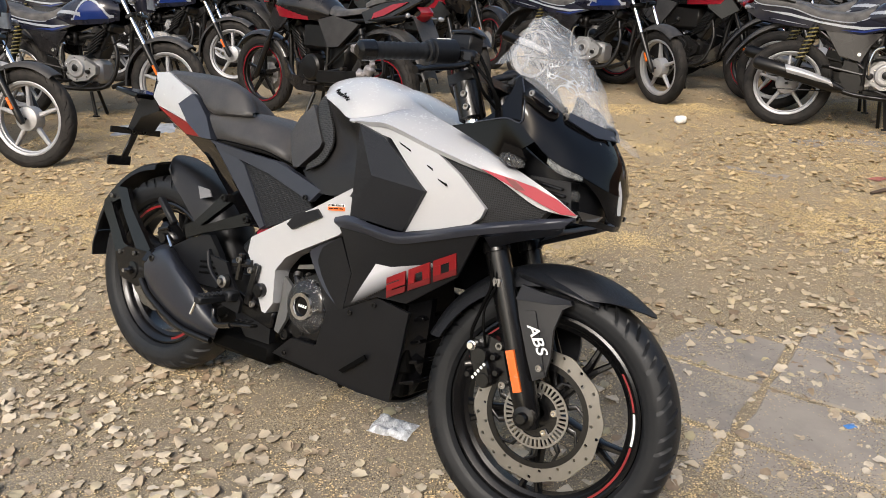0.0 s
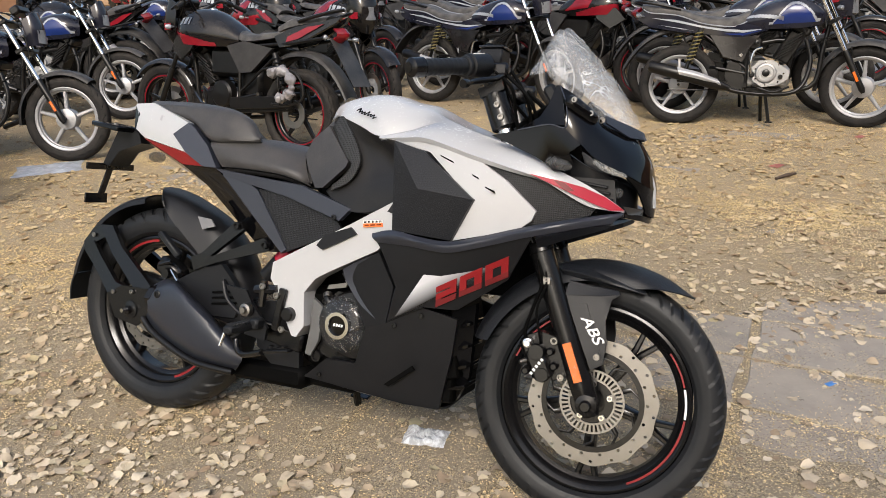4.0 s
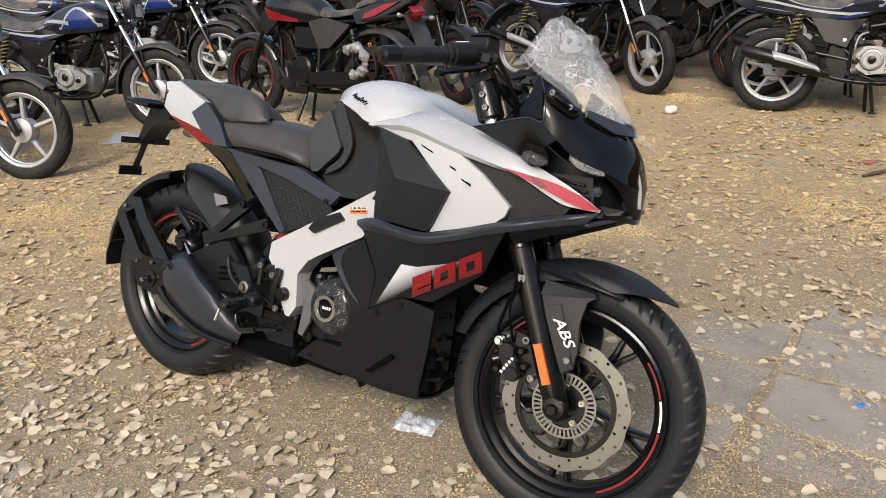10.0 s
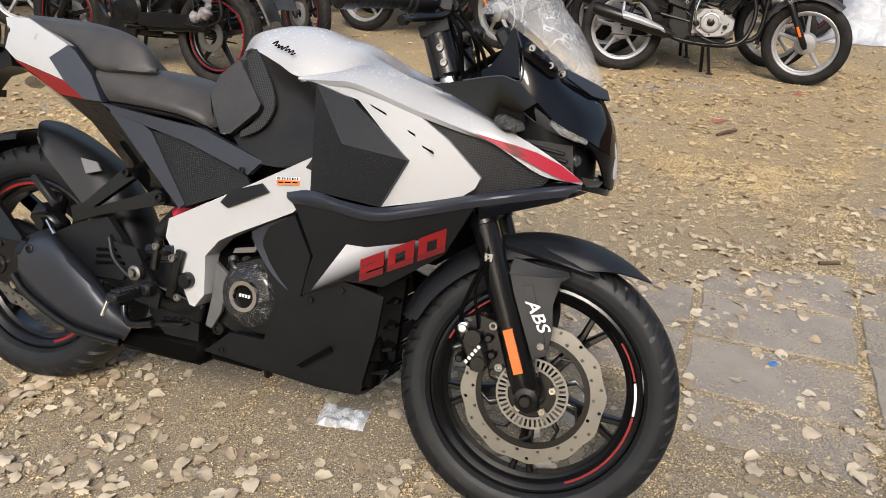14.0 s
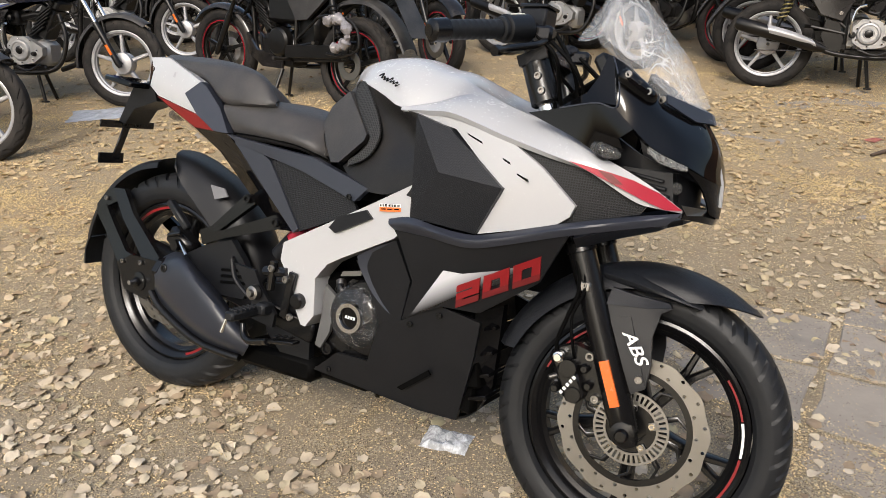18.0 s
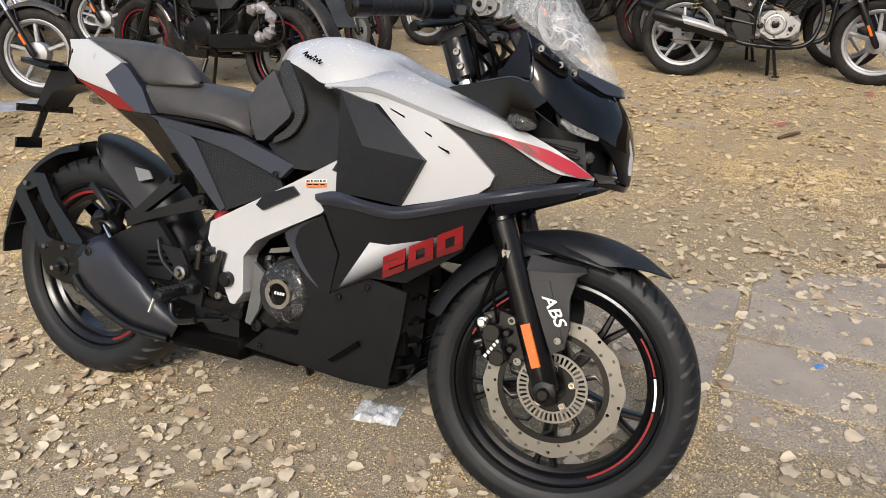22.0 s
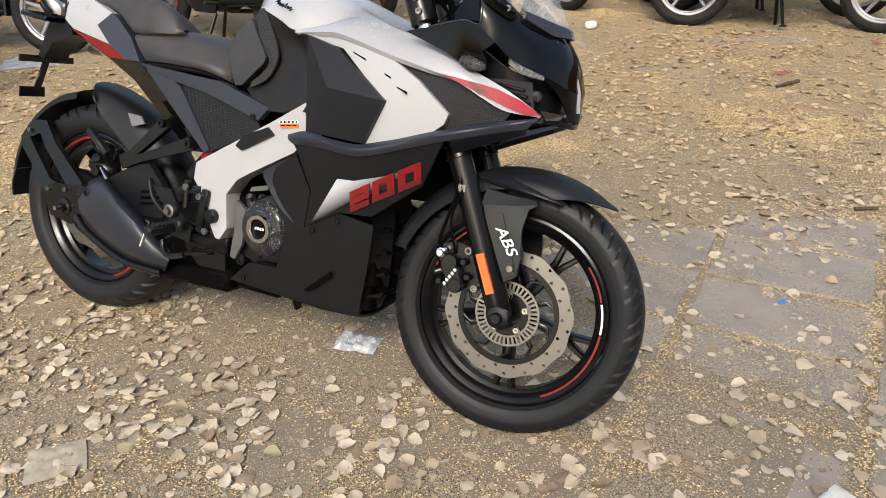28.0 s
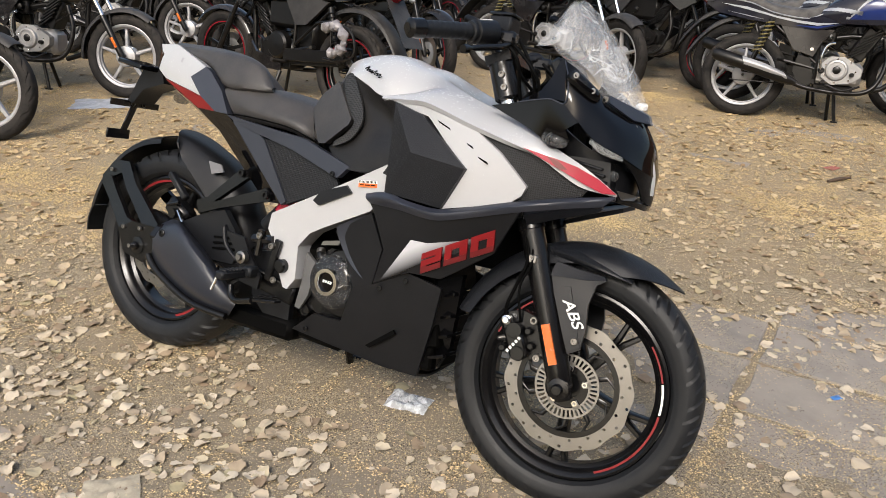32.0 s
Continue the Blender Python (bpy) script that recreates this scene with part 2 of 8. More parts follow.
def fading_white():
    """White print that fades to black towards its slanted lower edge."""
    m = mat("fading_white_print", (0.56, 0.57, 0.60), 0.24, vary=0.03, coat=0.3)
    t = m.node_tree
    b = t.nodes["Principled BSDF"]
    co, dot, fade, mix = (t.nodes.new("ShaderNode" + k) for k in ("TexCoord", "VectorMath", "MapRange", "MixRGB"))
    dot.operation = "DOT_PRODUCT"
    dot.inputs[1].default_value = (-0.53, 0.0, 0.85)
    t.links.new(co.outputs["Object"], dot.inputs[0])
    fade.inputs["From Min"].default_value, fade.inputs["From Max"].default_value = -0.086, -0.045
    t.links.new(dot.outputs["Value"], fade.inputs["Value"])
    mix.inputs[1].default_value = (0.012, 0.012, 0.014, 1)
    t.links.new(fade.outputs["Result"], mix.inputs[0])
    t.links.new(b.inputs["Base Color"].links[0].from_socket, mix.inputs[2])
    t.links.new(mix.outputs[0], b.inputs["Base Color"])
    return m


FADED = fading_white()
LETTER = mat("white_letter_vinyl", (0.78, 0.78, 0.76), 0.4, vary=0.03)


# ---- mesh helpers ----
def spline(pts, n, closed=False):
    """n points evenly along a smooth curve through pts."""
    p = np.array(pts, float)
    if len(p) == 2 and not closed:
        return [tuple(q) for q in np.linspace(p[0], p[1], n)]
    ext = np.vstack([p[-1], p, p[0], p[1]]) if closed else np.vstack([2 * p[0] - p[1], p, 2 * p[-1] - p[-2]])
    dense = []
    for i in range(1, len(ext) - 2):
        for s in np.linspace(0, 1, 12, endpoint=False):
            a, b, c, d = ext[i - 1], ext[i], ext[i + 1], ext[i + 2]
            dense.append(0.5 * (2 * b + (c - a) * s + (2 * a - 5 * b + 4 * c - d) * s * s + (3 * b - a - 3 * c + d) * s ** 3))
    dense.append(ext[-2])
    dense = np.array(dense)
    length = np.r_[0, np.cumsum(np.linalg.norm(np.diff(dense, axis=0), axis=1))]
    at = np.linspace(0, length[-1], n + 1)[:-1] if closed else np.linspace(0, length[-1], n)
    return [tuple(np.interp(a, length, dense[:, k]) for k in range(3)) for a in at]


class Shape:
    """Vertices and faces gathered into one mesh."""

    def __init__(self):
        self.v, self.f = [], []

    def add(self, vs, fs):
        o = len(self.v)
        self.v += [tuple(float(c) for c in p) for p in vs]
        self.f += [tuple(i + o for i in f) for f in fs]
        return self

    def mirrored(self):
        s = Shape()
        s.v, s.f = [(x, -y, z) for x, y, z in self.v], [f[::-1] for f in self.f]
        return s

    def moved(self, m):
        s = Shape()
        s.v, s.f = [tuple(m @ Vector(p)) for p in self.v], list(self.f)
        return s

    def merged(self, other):
        return self.add(other.v, other.f)

    def tube(self, path, r, n=8, cap=True):
        p = [Vector(q) for q in path]
        rs = r if isinstance(r, (list, tuple)) else [r] * len(p)
        side = None
        vs, fs = [], []
        for i, q in enumerate(p):
            d = (p[min(i + 1, len(p) - 1)] - p[max(i - 1, 0)]).normalized()
            if side is None:
                side = d.orthogonal().normalized()
            side = (side - d * side.dot(d)).normalized()
            up = d.cross(side)
            vs += [q + rs[i] * (math.cos(2 * math.pi * k / n) * side + math.sin(2 * math.pi * k / n) * up) for k in range(n)]
        for i in range(len(p) - 1):
            fs += [(i * n + k, i * n + (k + 1) % n, (i + 1) * n + (k + 1) % n, (i + 1) * n + k) for k in range(n)]
        if cap:
            fs += [tuple(range(n))[::-1], tuple(range((len(p) - 1) * n, len(p) * n))]
        return self.add(vs, fs)

    def lathe(self, profile, centre=(0, 0, 0), n=32, m=None):
        """Turned body: profile of (radius, height); the axis is Y unless m turns it."""
        m = m or Matrix()
        c = Vector(centre)
        vs, fs, k = [], [], len(profile)
        for j in range(n):
            a = 2 * math.pi * j / n
            vs += [c + (m @ Vector((r * math.cos(a), h, r * math.sin(a)))) for r, h in profile]
        for j in range(n):
            fs += [(j * k + i, j * k + i + 1, (j + 1) % n * k + i + 1, (j + 1) % n * k + i) for i in range(k - 1)]
        return self.add(vs, fs)

    def box(self, c, size, rot=None, b=0.004):
        h = [s / 2 for s in size]
        b = min(b, *(x * 0.45 for x in h))
        rot = rot or Matrix()
        vs, index = [], {}
        for sx in (-1, 1):
            for sy in (-1, 1):
                for sz in (-1, 1):
                    for a in range(3):
                        q = [s * (h[k] - (b if k != a else 0)) for k, s in enumerate((sx, sy, sz))]
                        index[sx, sy, sz, a] = len(vs)
                        vs.append(q)
        fs = []
        for a in range(3):
            o = [k for k in range(3) if k != a]
            for s in (-1, 1):
                ring = []
                for u, w in ((-1, -1), (1, -1), (1, 1), (-1, 1)):
                    key = [0, 0, 0]
                    key[a], key[o[0]], key[o[1]] = s, u, w
                    ring.append(index[(*key, a)])
                fs.append(ring)
            for u in (-1, 1):
                for w in (-1, 1):
                    k1, k2 = [0, 0, 0], [0, 0, 0]
                    k1[a], k2[a] = -1, 1
                    for k in (k1, k2):
                        k[o[0]], k[o[1]] = u, w
                    fs.append([index[(*k1, o[0])], index[(*k2, o[0])], index[(*k2, o[1])], index[(*k1, o[1])]])
        for sx in (-1, 1):
            for sy in (-1, 1):
                for sz in (-1, 1):
                    fs.append([index[sx, sy, sz, a] for a in range(3)])
        good = []
        for f in fs:
            p = [Vector(vs[i]) for i in f]
            nrm = (p[1] - p[0]).cross(p[2] - p[0])
            good.append(tuple(f) if nrm.dot(sum(p, Vector())) > 0 else tuple(f[::-1]))
        return self.add([Vector(c) + rot @ Vector(v) for v in vs], good)

    def loft(self, rows, nu=14, nv=8, out=(0, -1, 0.3), thick=0.0):
        """A smooth skin through rows of points; thick gives it a back and rim."""
        g = [spline(r, nu) for r in rows]
        g = [spline([row[i] for row in g], nv) for i in range(nu)]
        v = np.array(g)
        du, dv = np.gradient(v, axis=0), np.gradient(v, axis=1)
        nrm = np.cross(du, dv)
        nrm /= np.linalg.norm(nrm, axis=2, keepdims=True) + 1e-12
        flip = (nrm.mean((0, 1)) @ np.array(out)) < 0
        if flip:
            nrm = -nrm
        at = lambda i, j: i * nv + j
        fs = []
        for i in range(nu - 1):
            for j in range(nv - 1):
                f = (at(i, j), at(i + 1, j), at(i + 1, j + 1), at(i, j + 1))
                fs.append(f[::-1] if flip else f)
        vs = list(v.reshape(-1, 3))
        if thick:
            o = len(vs)
            vs += list((v - thick * nrm).reshape(-1, 3))
            fs += [tuple(i + o for i in f[::-1]) for f in fs]
            rim = [at(i, 0) for i in range(nu)] + [at(nu - 1, j) for j in range(1, nv)] + [at(i, nv - 1) for i in range(nu - 2, -1, -1)] + [at(0, j) for j in range(nv - 2, 0, -1)]
            for a, b in zip(rim, rim[1:] + rim[:1]):
                f = (a, b, b + o, a + o)
                fs.append(f if not flip else f[::-1])
            fs[-len(rim):] = [f[::-1] for f in fs[-len(rim):]]
        return self.add(vs, fs)

    def plate(self, pts, depth=0.01, b=0.002, faces=None, inward=(0, 1, 0)):
        """A panel: an outline (or a few facets over its points) given thickness and rounded edges."""
        faces = faces or [tuple(range(len(pts)))]
        bm = bmesh.new()
        d = Vector(inward) * depth
        front = [bm.verts.new(p) for p in pts]
        rear = [bm.verts.new(Vector(p) + d) for p in pts]
        edges = {}
        for f in faces:
            p = [Vector(pts[i]) for i in f]
            nrm = sum((p[i].cross(p[(i + 1) % len(p)]) for i in range(len(p))), Vector())
            f = f if nrm.dot(d) < 0 else f[::-1]
            bm.faces.new([front[i] for i in f])
            bm.faces.new([rear[i] for i in f[::-1]])
            for a, c in zip(f, f[1:] + f[:1]):
                edges[a, c] = edges.get((a, c), 0) + 1
        for a, c in edges:
            if (c, a) not in edges:
                bm.faces.new([front[c], front[a], rear[a], rear[c]])
        if b:
            sharp = [e for e in bm.edges if len(e.link_faces) == 2 and e.calc_face_angle() > 0.5]
            bmesh.ops.bevel(bm, geom=sharp, offset=b, segments=2, profile=0.6, affect="EDGES", clamp_overlap=True)
        bm.verts.index_update()
        self.add([v.co for v in bm.verts], [tuple(v.index for v in f.verts) for f in bm.faces])
        bm.free()
        return self

    def mesh(self, name, material, smooth=38):
        me = bpy.data.meshes.new(name)
        me.from_pydata(self.v, [], self.f)
        me.materials.append(material)
        me.shade_smooth()
        me.set_sharp_from_angle(angle=radians(smooth))
        return me


def part(name, shape, material, parent, label="", smooth=38):
    ob = new(name, shape.mesh(name, material, smooth))
    ob.parent = parent
    return tagged(ob, label)


def pair(name, shape, material, parent, label="", smooth=38):
    """A part on the near side and its mirror image on the other."""
    return part(name, shape, material, parent, label, smooth), part(name, shape.mirrored(), material, parent, label, smooth)


def thing(name, label, category, m=None, group="", kind=""):
    ob = new(name)
    ob.empty_display_size = 0.1
    if m:
        ob.matrix_world = m
    return tagged(ob, label, category, group, kind)


def lettering(body, size, depth=0.001):
    """Letters of the built-in font as a Shape in the XZ plane, read from -Y, middle at the origin."""
    cu = bpy.data.curves.new("letters", "FONT")
    cu.body, cu.size, cu.align_x, cu.align_y, cu.extrude = body, size, "CENTER", "CENTER", depth / 2
    cu.offset = size * 0.015
    ob = bpy.data.objects.new("letters", cu)
    scene.collection.objects.link(ob)
    bpy.context.view_layer.update()
    me = bpy.data.meshes.new_from_object(ob.evaluated_get(bpy.context.evaluated_depsgraph_get()))
    s = Shape()
    s.add([(v.co.x, -v.co.z, v.co.y) for v in me.vertices], [tuple(p.vertices) for p in me.polygons])
    bpy.data.objects.remove(ob)
    bpy.data.curves.remove(cu)
    bpy.data.meshes.remove(me)
    return s

# ---- ground ----
def speckle(t, co, col, cover=0.50):
    """Strewn straw-coloured husks and crumbs a few millimetres wide over a base colour; gives colour and height."""
    out, lump = col, None
    for scale, thr, tint in ((170, cover - 0.15, (0.46, 0.375, 0.235)), (240, cover - 0.1, (0.40, 0.325, 0.21)), (90, cover + 0.2, (0.36, 0.31, 0.225)), (210, 0.80, (0.06, 0.045, 0.03))):
        v = t.nodes.new("ShaderNodeTexVoronoi")
        v.inputs["Scale"].default_value = scale
        t.links.new(co.outputs["Object"], v.inputs["Vector"])
        sep = t.nodes.new("ShaderNodeSeparateColor")
        t.links.new(v.outputs["Color"], sep.inputs[0])
        big = node(t, "ShaderNodeTexNoise", Scale=3.1, Detail=4.0, Roughness=0.7)
        t.links.new(co.outputs["Object"], big.inputs["Vector"])
        lift = t.nodes.new("ShaderNodeMath")
        lift.operation = "MULTIPLY_ADD"
        lift.inputs[1].default_value, lift.inputs[2].default_value = 3.4, -1.7
        t.links.new(big.outputs["Fac"], lift.inputs[0])
        s = t.nodes.new("ShaderNodeMath")
        t.links.new(sep.outputs[0], s.inputs[0])
        t.links.new(lift.outputs[0], s.inputs[1])
        on = t.nodes.new("ShaderNodeMath")
        on.operation = "GREATER_THAN"
        on.inputs[1].default_value = thr
        t.links.new(s.outputs[0], on.inputs[0])
        near = t.nodes.new("ShaderNodeMapRange")
        near.inputs["From Min"].default_value, near.inputs["From Max"].default_value = 0.42, 0.30
        t.links.new(v.outputs["Distance"], near.inputs["Value"])
        both = t.nodes.new("ShaderNodeMath")
        both.operation = "MULTIPLY"
        t.links.new(on.outputs[0], both.inputs[0])
        t.links.new(near.outputs["Result"], both.inputs[1])
        m = t.nodes.new("ShaderNodeMixRGB")
        m.inputs[2].default_value = (*tint, 1)
        t.links.new(both.outputs[0], m.inputs[0])
        t.links.new(out, m.inputs[1])
        out = m.outputs[0]
        if lump is None:
            lump = both.outputs[0]
    return out, lump


def ground_mat():
    m = bpy.data.materials.new("dusty_ground")
    m.use_nodes = True
    t = m.node_tree
    b = t.nodes["Principled BSDF"]
    b.inputs["Roughness"].default_value = 0.95
    b.inputs["Specular IOR Level"].default_value = 0.15
    co = t.nodes.new("ShaderNodeTexCoord")

    def nz(scale, detail=5.0, rough=0.6, dist=0.0):
        n = node(t, "ShaderNodeTexNoise", Scale=scale, Detail=detail, Roughness=rough, Distortion=dist)
        t.links.new(co.outputs["Object"], n.inputs["Vector"])
        return n

    def ramp(src, a, c, lo=0.0, hi=1.0):
        r = t.nodes.new("ShaderNodeMapRange")
        for k, v in (("From Min", a), ("From Max", c), ("To Min", lo), ("To Max", hi)):
            r.inputs[k].default_value = v
        t.links.new(src, r.inputs["Value"])
        return r.outputs["Result"]

    def mix(fac, a, c, kind="MIX"):
        x = t.nodes.new("ShaderNodeMixRGB")
        x.blend_type = kind
        for i, s in ((0, fac), (1, a), (2, c)):
            if isinstance(s, (tuple, float)):
                x.inputs[i].default_value = s if isinstance(s, float) else (*s, 1)
            else:
                t.links.new(s, x.inputs[i])
        return x.outputs[0]

    sand = mix(nz(40).outputs["Fac"], (0.092, 0.080, 0.066), (0.250, 0.216, 0.174))
    grey = mix(nz(9).outputs["Fac"], (0.120, 0.108, 0.098), (0.230, 0.208, 0.188))
    col = mix(ramp(nz(1.7, 6, 0.65, 0.6).outputs["Fac"], 0.42, 0.58), grey, sand)
    grains = t.nodes.new("ShaderNodeTexVoronoi")
    grains.inputs["Scale"].default_value = 210
    t.links.new(co.outputs["Object"], grains.inputs["Vector"])
    col = mix(ramp(grains.outputs["Distance"], 0.1, 0.5, 0.0, 0.55), mix(0.5, col, (0.46, 0.38, 0.25)), col)
    col = mix(ramp(nz(300, 2).outputs["Fac"], 0.35, 0.7, 0.0, 0.45), col, (0.10, 0.075, 0.05))
    # grey grit to golden sand away from the paving, the sunlight put into colour
    sep = t.nodes.new("ShaderNodeSeparateXYZ")
    t.links.new(co.outputs["Object"], sep.inputs[0])
    sunlit_gold = mix(nz(2.6, 5, 0.65, 0.5).outputs["Fac"], (0.19, 0.150, 0.105), (0.44, 0.325, 0.18))
    col = mix(ramp(sep.outputs["Y"], 1.5, 3.6, 0.0, 0.85), col, sunlit_gold)
    col, lump = speckle(t, co, col)
    t.links.new(col, b.inputs["Base Color"])
    bn = node(t, "ShaderNodeBump", Strength=0.8, Distance=0.006)
    h = mix(0.4, mix(0.5, nz(130, 4).outputs["Fac"], nz(14, 4).outputs["Fac"]), lump)
    t.links.new(h, bn.inputs["Height"])
    t.links.new(bn.outputs["Normal"], b.inputs["Normal"])
    return m


GROUND = ground_mat()
SLAB_A, SLAB_B, SLAB_O = Vector((0.60, 0.80, 0)), Vector((0.80, -0.60, 0)), Vector((0.42, 1.27, 0))
COLUMN, COURSE = 0.503, 0.317


def column_shift(j):
    """How far the courses of one column of paving are shifted against the next."""
    return (-0.020, 0.015, 0.10, 0.05, -0.06, 0.12, -0.02)[j % 7]


def in_joint(x, y):
    """1 over a joint of the paving, 0 over the middle of a slab."""
    d = Vector((x, y, 0)) - SLAB_O
    b = d.dot(SLAB_B) - 0.015
    j = math.floor(b / COLUMN)
    u = b - COLUMN * j
    v = (d.dot(SLAB_A) - column_shift(j)) % COURSE
    edge = min(min(u, 0.478 - u) if u < 0.478 else 0.0, min(v, 0.300 - v) if v < 0.300 else 0.0)
    return max(0.0, 1 - max(edge, 0.0) / 0.022) * max(0.0, min(1.0, 3.3 - y))


def lie(x, y):
    """Height of the dirt: thin over the paving beside the front wheel, deeper elsewhere."""
    if max(abs(x), abs(y - 4)) > 9:
        return 0.0
    bare = max(0.0, min(1.0, (x + 0.2 - 0.55 * (y - 1.2)) * 1.1)) * max(0.0, min(1.0, (3.2 - y) / 1.5))
    return 0.0068 + 0.008 * noise.noise(Vector((x * 0.9, y * 0.9, 0.3))) + 0.004 * noise.noise(Vector((x * 4.3, y * 4.3, 1.7))) - 0.009 * bare - 0.012 * math.exp(-((x + 1.15) ** 2 + (y - 1.30) ** 2) / 0.07)


gs = Shape()
cx = [-600, -200, -60, -20, -10, -6, -4.5] + [-3.2 + 0.07 * k for k in range(104)] + [4.6, 5.5, 7, 10, 20, 60, 200, 600]
cy = [-600, -200, -60, -20, -8, -3, -1, 0] + [0.5 + 0.07 * k for k in range(96)] + [7.7, 8.5, 10, 13, 20, 60, 200, 600]
ny = len(cy)
gs.add([(x, y, lie(x, y)) for x in cx for y in cy],
       [(i * ny + j, (i + 1) * ny + j, (i + 1) * ny + j + 1, i * ny + j + 1) for i in range(len(cx) - 1) for j in range(ny - 1)])
ground = tagged(new("ground", gs.mesh("ground", GROUND, 60)), "sandy trodden yard ground with dust and seed husks", "ground", "", "structure")

# ---- the sport motorcycle ----
def tyre_shape(c, R, width, height, grooves=0, n=144, block=False):
    """A tyre round the Y axis with grooves cut into its tread."""
    prof = []
    for k in range(49):
        a = -2.45 + 4.9 * k / 48
        y, r = math.sin(a), math.cos(a)
        ridge = 0.0016 * math.exp(-((abs(a) - 1.50) / 0.07) ** 2) + 0.0014 * math.exp(-((abs(a) - 2.15) / 0.06) ** 2)
        prof.append((R - height + height * (0.5 + 0.5 * (abs(r) ** 0.80) * (1 if r > 0 else -1)), (width / 2 + ridge) * (abs(y) ** 0.78) * (1 if y > 0 else -1), abs(a) / 1.5))
    s, vs, fs, k = Shape(), [], [], len(prof)
    for j in range(n):
        for r, y, u in prof:
            th, cut = 2 * math.pi * j / n, 0
            if grooves and block and u < 1:
                ph = (th * grooves / (2 * math.pi) + 0.35 * math.sin(7 * u)) % 1
                cut = 0.007 if (ph < 0.3 or 0.38 < u < 0.5) and u > 0.08 else 0
            elif grooves:
                turns = th * grooves / (2 * math.pi) + 1e-6
                odd = int(turns) % 3
                cut = 0.008 if turns % 1 < 0.17 and (0.14, 0.44, 0.30)[odd] < u < (0.72, 0.97, 0.90)[odd] else 0
                th -= 2 * math.pi / grooves * 1.3 * min(u, 1.0)
            rr = r - cut
            vs.append((c[0] + rr * math.cos(th), c[1] + y, c[2] + rr * math.sin(th)))
    for j in range(n):
        fs += [(j * k + i, j * k + i + 1, (j + 1) % n * k + i + 1, (j + 1) % n * k + i) for i in range(k - 1)]
    return s.add(vs, [f[::-1] for f in fs])


def arc_band(c, r0, r1, a0, a1, y, n=24, t=0.001):
    """A flat curved stripe on a wheel, between two radii and two angles in degrees."""
    s = Shape()
    vs, fs = [], []
    for j in range(n + 1):
        a = radians(a0 + (a1 - a0) * j / n)
        vs += [(c[0] + r * math.cos(a), c[1] + yy, c[2] + r * math.sin(a)) for r, yy in ((r0, y), (r1, y), (r1, y + t), (r0, y + t))]
    for j in range(n):
        for i in range(4):
            fs.append((4 * j + i, 4 * j + 4 + i, 4 * j + 4 + (i + 1) % 4, 4 * j + (i + 1) % 4))
    return s.add(vs, fs)


def drilled_disc(c, r_in, r_out, y, cells=36, thick=0.004, wave=0.0025):
    """A petal brake disc with two rings of drilled holes."""
    s = Shape()
    rm = (r_in + r_out) / 2
    for yy, turn in ((y - thick / 2, 1), (y + thick / 2, -1)):
        for row, (ra, rb) in enumerate(((r_in, rm), (rm, r_out))):
            for k in range(cells):
                a0, a1 = 2 * math.pi * k / cells, 2 * math.pi * (k + 1) / cells
                am = (a0 + a1) / 2
                w = lambda r, a: r + (wave * math.sin(a * 12) if r == r_out else 0)
                ring = [(ra, a0), (ra, am), (ra, a1), ((ra + rb) / 2, a1), (rb, a1), (rb, am), (rb, a0), ((ra + rb) / 2, a0)]
                outer = [(c[0] + w(r, a) * math.cos(a), c[1] + yy, c[2] + w(r, a) * math.sin(a)) for r, a in ring]
                mid, hole = Vector(((ra + rb) / 2 * math.cos(am), 0, (ra + rb) / 2 * math.sin(am))), 0.0040
                if (k + row) % 2:
                    hole = 0.0004
                inner = []
                for p in outer:
                    d = (Vector(p) - Vector(c) - Vector((0, yy, 0)) - mid).normalized()
                    inner.append(Vector(c) + mid + d * hole + Vector((0, yy, 0)))
                f = [(i, (i + 1) % 8, 8 + (i + 1) % 8, 8 + i) for i in range(8)]
                s.add(outer + inner, f if turn > 0 else [q[::-1] for q in f])
    vs, fs, n = [], [], cells * 3
    for j in range(n):
        a = 2 * math.pi * j / n
        for r in (r_out + wave * math.sin(a * 12), r_in):
            vs += [(c[0] + r * math.cos(a), c[1] + y - thick / 2, c[2] + r * math.sin(a)), (c[0] + r * math.cos(a), c[1] + y + thick / 2, c[2] + r * math.sin(a))]
    for j in range(n):
        a, b = 4 * j, 4 * ((j + 1) % n)
        fs += [(a, b, b + 1, a + 1), (a + 2, a + 3, b + 3, b + 2)]
    return s.add(vs, fs)


